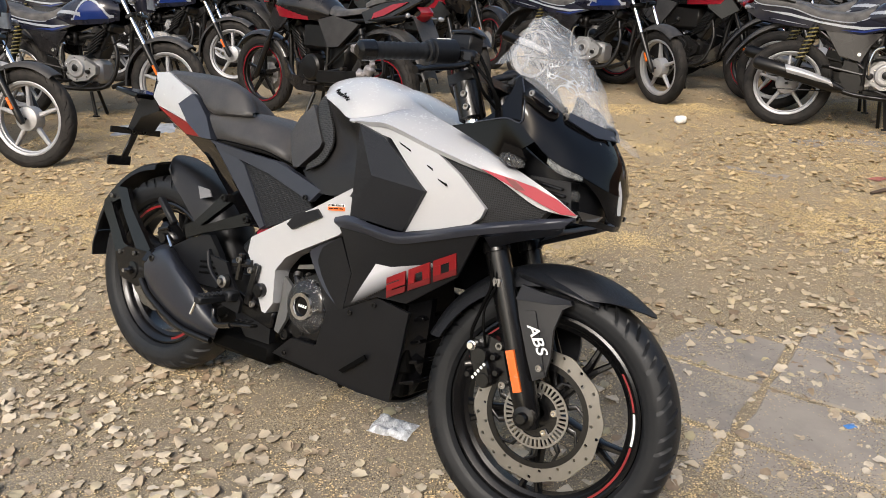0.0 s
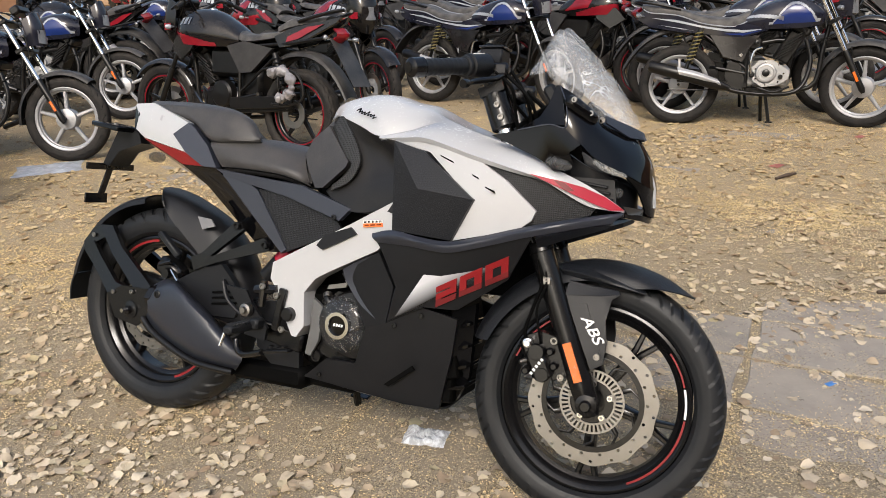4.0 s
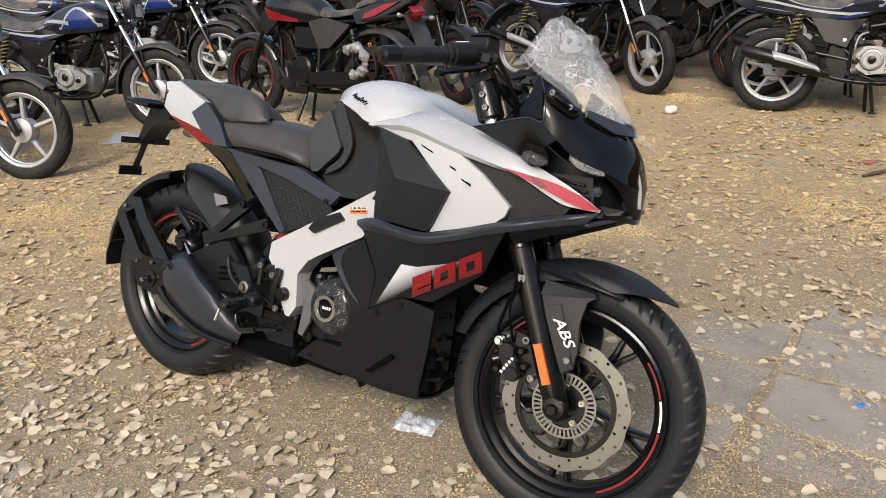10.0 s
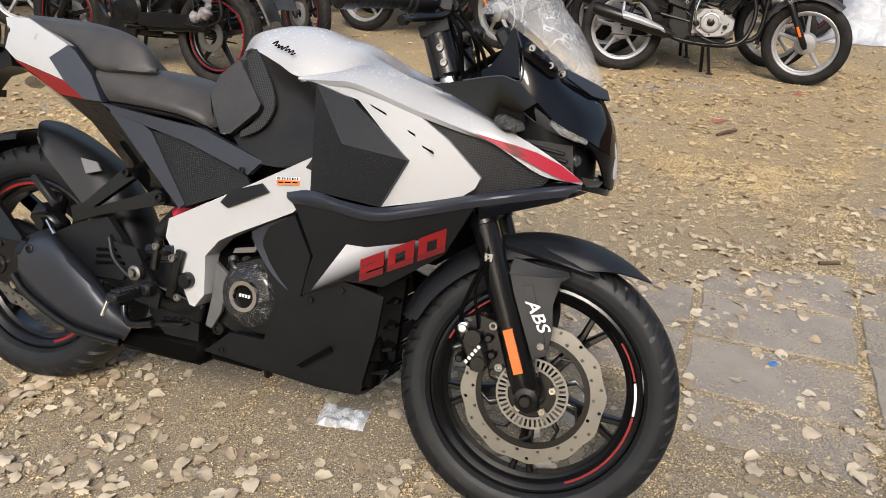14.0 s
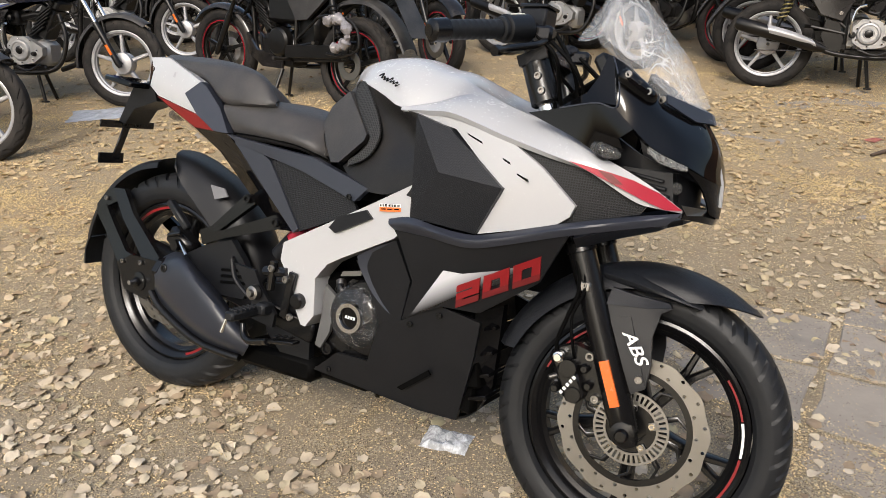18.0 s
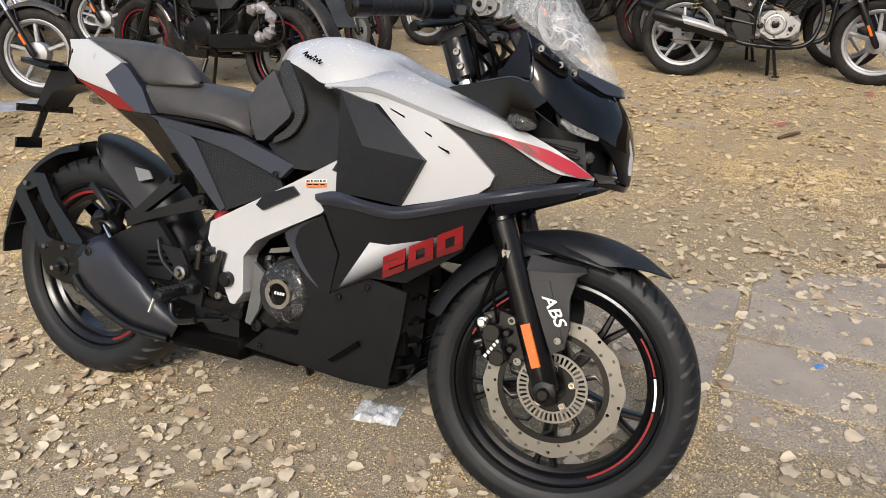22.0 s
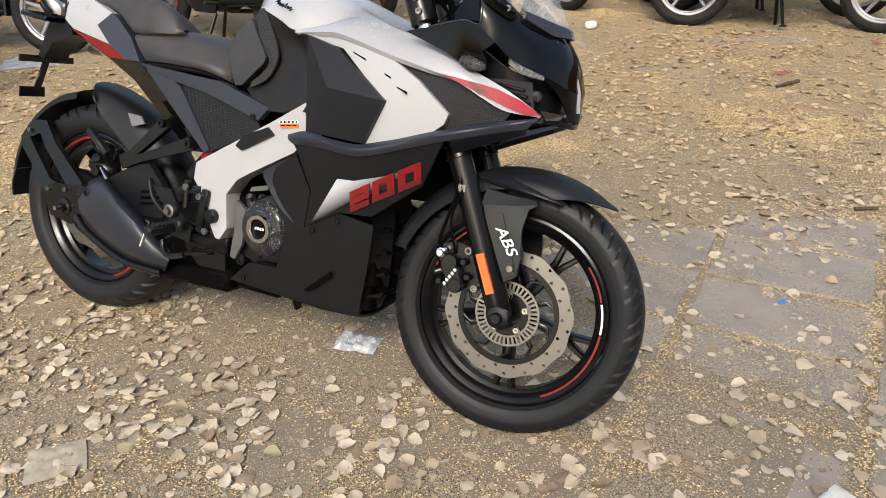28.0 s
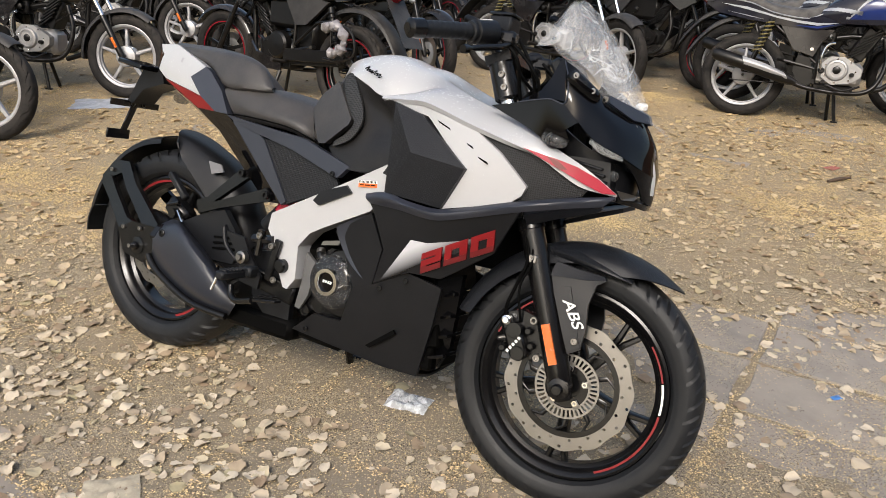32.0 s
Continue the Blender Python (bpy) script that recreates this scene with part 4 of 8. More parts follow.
low = [(0.926, -0.192, 0.838), (1.045, -0.204, 0.738), (0.994, -0.188, 0.638), (1.078, -0.186, 0.661), (1.159, -0.180, 0.687), (1.182, -0.181, 0.705), (1.190, -0.182, 0.727), (1.118, -0.191, 0.788), (1.037, -0.194, 0.836), (0.960, -0.196, 0.864), (0.860, -0.187, 0.868), (0.782, -0.170, 0.862)]
lows = pair("fairing_panel", Shape().plate(low, 0.012, 0.004, faces=[(0, 9, 10, 11), (0, 1, 7, 8, 9), (1, 2, 3, 4, 5, 6, 7)]), WHITE, bike, "white side fairing panel with three small vents")
for (x0, z0), (x1, z1) in (((0.952, 0.834), (0.992, 0.817)), ((1.010, 0.806), (1.056, 0.786)), ((1.052, 0.778), (1.096, 0.759))):
    y = -0.1985
    pair("vent_slit", Shape().plate([(x0, y + 0.0025, z0), (x1 - 0.003, y - 0.001, z1 + 0.004), (x1, y - 0.001, z1 - 0.001), (x0 + 0.006, y + 0.0015, z0 - 0.005)], 0.006, 0.0005), DARK, lows[0])
grille = [(1.030, -0.180, 0.838), (1.118, -0.178, 0.786), (1.186, -0.168, 0.727), (1.152, -0.166, 0.683), (1.300, -0.140, 0.728), (1.310, -0.139, 0.745), (1.200, -0.162, 0.80), (1.119, -0.176, 0.822)]
pair("side_grille", Shape().plate(grille, 0.006, 0.001, faces=[(0, 1, 7), (1, 2, 6, 7), (2, 3, 4, 5, 6)]), MESH, bike, "black honeycomb grille")
cov = [(0.832, -0.194, 0.858), (0.917, -0.206, 0.838), (1.052, -0.214, 0.739), (1.000, -0.200, 0.640), (0.850, -0.204, 0.648), (0.926, -0.243, 0.752)]
pair("knee_scoop", Shape().plate(cov, 0.035, 0.008, faces=[(0, 1, 2, 5), (5, 2, 3, 4), (0, 5, 4)]), CARBON, bike, "angular black carbon-look scoop")
kn = [[(0.588, -0.084, 0.882), (0.615, -0.106, 0.840), (0.655, -0.128, 0.800), (0.660, -0.132, 0.765), (0.608, -0.124, 0.720)],
      [(0.624, -0.099, 0.915), (0.660, -0.117, 0.860), (0.700, -0.130, 0.800), (0.705, -0.144, 0.745), (0.670, -0.148, 0.682)],
      [(0.700, -0.134, 0.890), (0.725, -0.126, 0.840), (0.752, -0.136, 0.790), (0.758, -0.157, 0.740), (0.740, -0.162, 0.678)],
      [(0.777, -0.165, 0.866), (0.795, -0.146, 0.830), (0.815, -0.152, 0.790), (0.825, -0.176, 0.745), (0.805, -0.178, 0.690)],
      [(0.834, -0.189, 0.857), (0.862, -0.202, 0.820), (0.890, -0.212, 0.785), (0.900, -0.212, 0.745), (0.870, -0.198, 0.680)]]
pair("knee_panel", Shape().loft(kn, 30, 25, (0, -1, 0), 0.02), KNEE, bike, "matt black tank side panel with a deep knee hollow", 60)
ins = [[(0.604, -0.096, 0.893), (0.632, -0.116, 0.850), (0.668, -0.136, 0.815), (0.690, -0.147, 0.795), (0.680, -0.150, 0.768), (0.640, -0.148, 0.738)],
       [(0.622, -0.101, 0.912), (0.652, -0.121, 0.866), (0.684, -0.139, 0.825), (0.703, -0.150, 0.793), (0.688, -0.152, 0.760), (0.640, -0.149, 0.731)],
       [(0.636, -0.106, 0.912), (0.674, -0.126, 0.872), (0.704, -0.140, 0.832), (0.716, -0.151, 0.795), (0.694, -0.154, 0.752), (0.640, -0.150, 0.724)]]
pair("knee_grip", Shape().loft(ins, 26, 9, (0, -1, 0), 0.006), GRIP, bike, "dimpled black knee grip", 60)
padp = [(0.530, -0.082, 0.850), (0.583, -0.092, 0.889), (0.648, -0.130, 0.832), (0.684, -0.152, 0.800), (0.681, -0.155, 0.786), (0.616, -0.152, 0.729), (0.585, -0.140, 0.726), (0.539, -0.110, 0.775), (0.516, -0.092, 0.808)]
pair("tank_pad", Shape().plate(padp, 0.022, 0.007, faces=[(0, 1, 7, 8), (1, 2, 6, 7), (2, 3, 4, 5, 6)]), SEAT, bike, "raised black rubber tank pad", 50)
r0 = [(0.560, 0, 0.925), (0.530, 0, 0.895), (0.500, 0, 0.840), (0.470, 0, 0.79)]
r1 = [(0.575, -0.055, 0.905), (0.548, -0.058, 0.862), (0.518, -0.062, 0.810), (0.495, -0.065, 0.760)]
r2 = [(0.600, -0.088, 0.880), (0.570, -0.092, 0.840), (0.545, -0.10, 0.790), (0.540, -0.105, 0.735)]
part("tank_rear_pad", Shape().loft([mir(r2), mir(r1), r0, r1, r2], 10, 15, (-1, 0, 0.4), 0.01), SEAT, bike, "black rubber pad at the back of the tank")
# script mark on the tank, drawn as plain strokes
wob = (0.0, 0.9, -0.2, 0.45, -0.35, 0.4, -0.4, 0.8, -0.3, 0.35, -0.3, 0.45, -0.5, 0.1)
line = [(0.683 + 0.0056 * k + 0.007 * w, -0.1245 - 0.0022 * k - 0.006 * (0.5 - w), 0.928 - 0.0012 * k + 0.009 * w) for k, w in enumerate(wob)]
mark = Shape().tube(spline(line, 60), [0.0009 + 0.0007 * abs(math.sin(0.7 * k)) for k in range(60)], 6)
part("script_mark", mark, DARK, tank, "small dark script mark")

# seats
sc = [(0.190, 0, 0.838), (0.277, 0, 0.842), (0.368, 0, 0.842), (0.439, 0, 0.834), (0.500, 0, 0.822)]
sm = [(0.216, -0.110, 0.822), (0.277, -0.104, 0.831), (0.368, -0.095, 0.831), (0.439, -0.080, 0.823), (0.500, -0.065, 0.811)]
se = [(0.240, -0.126, 0.792), (0.330, -0.133, 0.783), (0.440, -0.129, 0.776), (0.505, -0.118, 0.764), (0.532, -0.098, 0.757)]
sl = [(0.271, -0.122, 0.752), (0.344, -0.128, 0.753), (0.460, -0.125, 0.748), (0.520, -0.112, 0.733), (0.540, -0.090, 0.722)]
sb = [(0.275, -0.106, 0.742), (0.344, -0.110, 0.742), (0.460, -0.106, 0.738), (0.515, -0.096, 0.724), (0.538, -0.080, 0.714)]
rider = part("rider_seat", Shape().loft([mir(sb), mir(sl), mir(se), mir(sm), sc, sm, se, sl, sb], 24, 45, (0, 0, 1), 0.012), SEAT, bike, "black vinyl rider seat, lightly dusty", 50)
part("seat_seam", Shape().tube(spline([(x, y - 0.001, z + 0.002) for x, y, z in sl], 30), 0.0022, 6), DARK, rider, "stitched lower seam")
pc = [(-0.100, 0, 0.932), (0.040, 0, 0.933), (0.140, 0, 0.926), (0.215, 0, 0.908), (0.262, 0, 0.884), (0.300, 0, 0.840)]
set_back = lambda r: [(x - 0.10, -y, z - 0.026) for x, y, z in r]
pm = [(-0.060, -0.062, 0.922), (0.070, -0.082, 0.920), (0.200, -0.086, 0.919), (0.273, -0.086, 0.912), (0.333, -0.084, 0.888), (0.366, -0.082, 0.845)]
pe = [(-0.035, -0.072, 0.914), (0.100, -0.098, 0.905), (0.200, -0.113, 0.880), (0.290, -0.116, 0.876), (0.350, -0.108, 0.862), (0.374, -0.102, 0.842)]
pl = [(0.020, -0.086, 0.900), (0.135, -0.108, 0.882), (0.218, -0.124, 0.832), (0.300, -0.127, 0.831), (0.360, -0.115, 0.834), (0.376, -0.104, 0.836)]
pb = [(0.020, -0.070, 0.890), (0.135, -0.096, 0.868), (0.218, -0.108, 0.822), (0.300, -0.110, 0.822), (0.360, -0.100, 0.826), (0.374, -0.090, 0.828)]
part("pillion_seat", Shape().loft([set_back(pb), set_back(pl), set_back(pe), set_back(pm), pc, pm, pe, pl, pb], 32, 45, (0, 0, 1), 0.012), SEAT, bike, "raised black vinyl pillion seat", 50)

# tail
tw = [(-0.133, -0.050, 0.918), (-0.030, -0.080, 0.921), (0.146, -0.127, 0.868), (0.098, -0.132, 0.834), (0.149, -0.134, 0.786), (-0.050, -0.092, 0.818), (-0.100, -0.078, 0.842), (-0.100, -0.070, 0.880)]
tails = pair("tail_panel", Shape().plate(tw, 0.02, 0.004, faces=[(0, 1, 2, 3, 7), (3, 4, 5, 6, 7)]), WHITE, bike, "white tail panel with a red lower flash")
pair("red_flash", Shape().plate([(-0.050, -0.0945, 0.816), (0.149, -0.1365, 0.785), (0.212, -0.1375, 0.752), (0.124, -0.118, 0.752)], 0.02, 0.002), RED_PRINT, tails[0], "red tail flash")
pair("tail_lamp_side", Shape().plate([(-0.131, -0.052, 0.905), (-0.098, -0.069, 0.890), (-0.092, -0.074, 0.862), (-0.112, -0.072, 0.845), (-0.129, -0.056, 0.848)], 0.02, 0.003), GLOSS, bike, "dark smoked tail lamp")
pair("tail_side_cover", Shape().plate([(0.146, -0.130, 0.868), (0.098, -0.135, 0.834), (0.149, -0.138, 0.786), (0.212, -0.139, 0.752), (0.262, -0.140, 0.752), (0.215, -0.126, 0.81), (0.160, -0.122, 0.858)], 0.02, 0.003), NAVY, bike)
pair("tail_lower_cover", Shape().plate([(-0.130, -0.052, 0.840), (-0.050, -0.092, 0.812), (0.124, -0.116, 0.750), (0.212, -0.137, 0.752), (0.262, -0.139, 0.750), (0.300, -0.140, 0.722), (0.492, -0.135, 0.547), (0.422, -0.120, 0.540), (0.196, -0.095, 0.700), (0.0, -0.06, 0.785)], 0.025, 0.003, faces=[(0, 1, 2, 8, 9), (2, 3, 4, 5, 8), (5, 6, 7, 8)]), GLOSS, bike, "gloss black under-tail cover")
pair("side_panel", Shape().plate([(0.283, -0.139, 0.742), (0.381, -0.139, 0.716), (0.403, -0.137, 0.704), (0.507, -0.137, 0.557), (0.492, -0.136, 0.545), (0.290, -0.139, 0.728)], 0.02, 0.002), NAVY, bike, "blue-black side panel")
pair("seat_trim", Shape().plate([(0.262, -0.143, 0.750), (0.420, -0.143, 0.737), (0.539, -0.143, 0.729), (0.705, -0.155, 0.684), (0.672, -0.155, 0.650), (0.504, -0.143, 0.695), (0.381, -0.141, 0.716), (0.300, -0.141, 0.732)], 0.02, 0.005, faces=[(0, 1, 6, 7), (1, 2, 5, 6), (2, 3, 4, 5)]), NAVY, bike, "blue-black trim under the seat")
pair("side_grille", Shape().plate([(0.400, -0.130, 0.706), (0.495, -0.130, 0.704), (0.660, -0.138, 0.645), (0.672, -0.138, 0.625), (0.505, -0.131, 0.550)], 0.01, 0.001), MESH, bike, "black honeycomb side panel")
part("tail_core", Shape().loft([[(-0.13, -0.05, 0.84), (-0.13, 0, 0.84), (-0.13, 0.05, 0.84)], [(0.0, -0.06, 0.79), (0, 0, 0.78), (0, 0.06, 0.79)], [(0.2, -0.09, 0.71), (0.2, 0, 0.69), (0.2, 0.09, 0.71)], [(0.42, -0.11, 0.545), (0.42, 0, 0.53), (0.42, 0.11, 0.545)]], 10, 12, (0, 0, -1), 0.006), MATT, bike)
part("tail_lamp", Shape().loft([[(-0.131, -0.05, 0.845), (-0.137, 0, 0.843), (-0.131, 0.05, 0.845)], [(-0.136, -0.05, 0.88), (-0.143, 0, 0.88), (-0.136, 0.05, 0.88)], [(-0.131, -0.05, 0.915), (-0.134, 0, 0.926), (-0.131, 0.05, 0.915)]], 10, 8, (-1, 0, 0), 0.006), GLOSS, bike)
pair("tail_mark", Shape().plate([(0.020, -0.1015, 0.886), (0.046, -0.1065, 0.880), (0.040, -0.1075, 0.866), (0.014, -0.1025, 0.872)], 0.004, 0).plate([(0.054, -0.1075, 0.878), (0.082, -0.1130, 0.872), (0.076, -0.1135, 0.858), (0.048, -0.1085, 0.864)], 0.004, 0), mat("grey_print", (0.30, 0.30, 0.31), 0.4), tails[0], "faint grey printed mark")
# number plate carrier, no plate fitted
carrier_arm = part("plate_carrier", Shape().plate([(-0.125, -0.045, 0.838), (-0.200, -0.050, 0.835), (-0.275, -0.035, 0.728), (-0.250, -0.035, 0.722), (-0.205, -0.040, 0.770), (-0.110, -0.045, 0.800)], 0.08, 0.004), MATT, bike, "black number plate carrier with no plate fitted")
part("plate_lamp_shelf", Shape().box((-0.195, -0.055, 0.843), (0.11, 0.11, 0.016), Matrix.Rotation(radians(6), 4, "Y"), 0.005), GLOSS, carrier_arm)
part("cross_bar", Shape().box((-0.272, -0.007, 0.719), (0.006, 0.185, 0.020), None, 0.003), SATIN, carrier_arm)
part("carrier_stem", Shape().box((-0.274, -0.025, 0.668), (0.006, 0.022, 0.105), Matrix.Rotation(radians(-21), 4, "X"), 0.002), SATIN, carrier_arm)
part("carrier_foot", Shape().box((-0.275, -0.056, 0.620), (0.006, 0.084, 0.030), None, 0.002), SATIN, carrier_arm)
for y in (-0.018, 0.023):
    part("carrier_bolt", Shape().lathe([(0, -0.006), (0.006, -0.006), (0.007, 0)], (-0.265, y, 0.719), 12, Matrix.Rotation(radians(-90), 4, "Z")), STEEL, carrier_arm)
ind = Shape().lathe([(0, -0.045), (0.010, -0.043), (0.016, -0.03), (0.017, 0.0), (0.012, 0.01), (0, 0.012)], (-0.20, 0.13, 0.762), 16)
part("indicator", ind, LENS, carrier_arm, "clear rear indicator")

# frame and engine
fr = [(0.883, -0.192, 0.738), (0.721, -0.172, 0.649), (0.479, -0.150, 0.520), (0.474, -0.150, 0.477), (0.504, -0.150, 0.438), (0.533, -0.150, 0.369), (0.552, -0.150, 0.336), (0.566, -0.150, 0.334), (0.588, -0.150, 0.366), (0.582, -0.150, 0.454), (0.615, -0.152, 0.495), (0.658, -0.160, 0.519), (0.798, -0.172, 0.591), (0.850, -0.185, 0.645)]
frame_part = pair("frame_spar", Shape().plate(fr, 0.055, 0.016, faces=[(0, 1, 12, 13), (1, 2, 11, 12), (2, 3, 4, 9, 10, 11), (4, 5, 6, 7, 8, 9)]), WHITE, bike, "white perimeter frame cover")
part("spar_pad", Shape().plate([(0.622, -0.172, 0.583), (0.644, -0.172, 0.611), (0.722, -0.178, 0.640), (0.740, -0.179, 0.624), (0.641, -0.172, 0.574)], 0.016, 0.0075), MATT, frame_part[0], "black rubber pad")
st = lambda u, w: (0.757 + 0.053 * u + 0.002 * w, -0.1806 - 0.0003 * u, 0.6600 + 0.007 * u - 0.016 * w)
stk = Shape().plate([st(0, 0.42), st(1, 0.42), st(1, 1), st(0, 1)], 0.002, 0)
sticker = part("warning_sticker", stk, mat("orange_print", (0.80, 0.17, 0.03), 0.5), frame_part[0], "small orange and white printed sticker")
part("sticker_head", Shape().plate([st(0, 0), st(1, 0), st(1, 0.41), st(0, 0.41)], 0.002, 0), LETTER, sticker)
bars = Shape()
for k in range(13):
    u = 0.04 + 0.072 * k
    bars.plate([(a, b - 0.0008, c) for a, b, c in (st(u, 0.04), st(u + 0.03 + 0.02 * (k % 3 == 0), 0.04), st(u + 0.03 + 0.02 * (k % 3 == 0), 0.36), st(u, 0.36))], 0.0006, 0)
for u, e in ((0.08, 0.3), (0.36, 0.62), (0.7, 0.92)):
    bars.plate([(a, b - 0.0008, c) for a, b, c in (st(u, 0.6), st(e, 0.6), st(e, 0.76), st(u, 0.76))], 0.0006, 0)
part("sticker_print", bars, DARK, sticker)
part("pivot_cap", Shape().lathe([(0, -0.168), (0.014, -0.168), (0.018, -0.164), (0.019, -0.148)], (0.543, 0, 0.391), 24), SATIN, frame_part[0])
eng = Shape().box((0.70, 0, 0.37), (0.30, 0.20, 0.22), Matrix.Rotation(radians(-8), 4, "Y"), 0.02).box((0.80, 0, 0.50), (0.16, 0.15, 0.26), Matrix.Rotation(radians(15), 4, "Y"), 0.02).box((0.66, 0.02, 0.52), (0.26, 0.12, 0.20), None, 0.02).box((0.50, 0.02, 0.44), (0.16, 0.10, 0.24), None, 0.02).box((0.62, 0, 0.30), (0.18, 0.16, 0.10), None, 0.02)
engine = part("engine_block", eng, DARK, bike, "black engine block")
cvr = [(0, -0.146), (0.024, -0.146), (0.0275, -0.150), (0.0310, -0.150), (0.034, -0.145), (0.052, -0.141), (0.062, -0.138), (0.070, -0.128), (0.073, -0.09)]
cover = part("clutch_cover", Shape().lathe(cvr, (0.689, 0, 0.384), 48), GLOSS, engine, "round gloss black engine cover")
part("cover_ring", Shape().lathe([(0.0240, -0.1490), (0.0255, -0.1540), (0.0345, -0.1540), (0.0375, -0.1470)], (0.689, 0, 0.384), 40), CHROME, cover, "bright ring")
lab = Shape()
for k in range(4):
    lab.plate([(0.675 + 0.0075 * k, -0.1475, 0.381), (0.680 + 0.0075 * k, -0.1475, 0.381), (0.6815 + 0.0075 * k, -0.1475, 0.388), (0.6765 + 0.0075 * k, -0.1475, 0.388)], 0.001, 0)
part("cover_mark", lab, LETTER, cover, "small pale maker's mark")
part("cover_tag", Shape().plate([(0.640, -0.1405, 0.378), (0.648, -0.1415, 0.378), (0.648, -0.1415, 0.390), (0.640, -0.1405, 0.390)], 0.002, 0), LETTER, cover, "small white tag")
dome = [(0.033, -0.1495), (0.045, -0.1465), (0.057, -0.1435), (0.067, -0.1375), (0.0735, -0.128), (0.0755, -0.10)]
dm = Shape().lathe(dome, (0.689, 0, 0.384), 72)
dm.v = [(x + 0.0012 * noise.noise(Vector((x * 90, y * 90, z * 90))), y + 0.0016 * noise.noise(Vector((x * 70, y * 70, z * 70 + 5))), z) for x, y, z in dm.v]
part("cover_film", dm, WRAP_FILM, cover, "clear film wrapped over the engine cover", 60)
for k in range(6):
    a = radians(60 * k + 20)
    part("cover_bolt", bolt((0.689 + 0.080 * math.cos(a), -0.118, 0.384 + 0.080 * math.sin(a)), 0.006, 0.006), CHROME if k % 2 else SATIN, cover)
part("engine_side_case", Shape().plate([(0.60, -0.11, 0.30), (0.61, -0.11, 0.42), (0.66, -0.11, 0.465), (0.74, -0.11, 0.46), (0.79, -0.11, 0.40), (0.77, -0.11, 0.31), (0.70, -0.11, 0.27)], 0.05, 0.008), SATIN, engine)
part("rear_case", Shape().lathe([(0.05, -0.128), (0.084, -0.126), (0.090, -0.118), (0.092, -0.08)], (0.722, 0, 0.386), 40), SATIN, engine, "black case behind the round cover")
# the casting's grey is darkened to stand for shadow over the plate
part("grey_plate", Shape().plate([(0.598, -0.128, 0.440), (0.628, -0.128, 0.420), (0.622, -0.128, 0.330), (0.600, -0.128, 0.286), (0.584, -0.128, 0.290), (0.594, -0.128, 0.360)], 0.01, 0.003), mat("grey_casting", (0.12, 0.12, 0.12), 0.5, 0.3, vary=0.2), engine, "grey cast engine plate")
part("coolant_pipe", Shape().tube(spline([(0.632, -0.115, 0.452), (0.640, -0.125, 0.440), (0.660, -0.12, 0.425), (0.68, -0.10, 0.42)], 8), 0.010, 14), SATIN, engine)
part("hose_clamp", Shape().tube([(0.632, -0.115, 0.455), (0.637, -0.121, 0.446)], 0.012, 14), STEEL, engine)
part("engine_bracket", Shape().plate([(0.635, -0.125, 0.468), (0.690, -0.125, 0.480), (0.700, -0.125, 0.500), (0.68, -0.125, 0.515), (0.69, -0.125, 0.492), (0.64, -0.125, 0.480)], 0.006, 0.001), STEEL, engine, "bright engine bracket")
part("drain_cap", Shape().lathe([(0, -0.116), (0.008, -0.116), (0.010, -0.120), (0.014, -0.120), (0.016, -0.114), (0.016, -0.10)], (0.612, 0, 0.285), 20), SATIN, engine)
for x, z in ((0.598, 0.355), (0.606, 0.40), (0.60, 0.295), (0.735, 0.455)):
    part("case_bolt", bolt((x, -0.113, z), 0.006, 0.006), CHROME, engine)
part("airbox", Shape().box((0.80, 0, 0.74), (0.50, 0.20, 0.24), None, 0.03).box((1.08, 0, 0.76), (0.20, 0.18, 0.18), None, 0.03), DARK, bike)
rad = part("radiator", Shape().box((0.965, 0, 0.43), (0.04, 0.22, 0.28), Matrix.Rotation(radians(-14), 4, "Y"), 0.006).box((0.985, -0.02, 0.33), (0.03, 0.16, 0.20), None, 0.01), DARK, bike, "black radiator behind the front wheel")
duct = Shape()
for z in (0.275, 0.325, 0.375, 0.43):
    duct.box((1.010, -0.055, z), (0.045, 0.10, 0.010), Matrix.Rotation(radians(-20), 4, "Y"), 0.002)
part("radiator_slats", duct, GLOSS, rad)
part("radiator_frame", Shape().plate([(0.985, -0.115, 0.46), (1.035, -0.085, 0.485), (1.028, -0.07, 0.30), (0.998, -0.07, 0.232), (0.962, -0.085, 0.222), (0.995, -0.115, 0.36)], 0.02, 0.003, faces=[(0, 1, 2, 5), (5, 2, 3, 4)]), GLOSS, rad)
part("radiator_bolt", bolt((0.968, -0.095, 0.247), 0.007), CHROME, rad)

# lower fairing
lipU = [(0.784, -0.180, 0.632), (0.850, -0.203, 0.648), (0.925, -0.205, 0.640), (1.000, -0.205, 0.639), (1.080, -0.197, 0.661), (1.162, -0.186, 0.688), (1.284, -0.162, 0.722), (1.372, -0.131, 0.742)]
lipM = [(0.792, -0.190, 0.622), (0.870, -0.215, 0.634), (0.945, -0.222, 0.629), (1.006, -0.222, 0.629), (1.085, -0.213, 0.651), (1.168, -0.200, 0.679), (1.287, -0.174, 0.713), (1.368, -0.138, 0.735)]
lipL = [(0.802, -0.182, 0.612), (0.899, -0.204, 0.615), (0.960, -0.212, 0.612), (1.013, -0.213, 0.615), (1.095, -0.205, 0.640), (1.176, -0.190, 0.667), (1.289, -0.165, 0.700), (1.350, -0.140, 0.716)]
pair("fairing_lip", Shape().loft([lipU, lipM, lipL], 40, 9, (0, -1, 0), 0.01), NAVY, bike, "blue-black fairing edge")
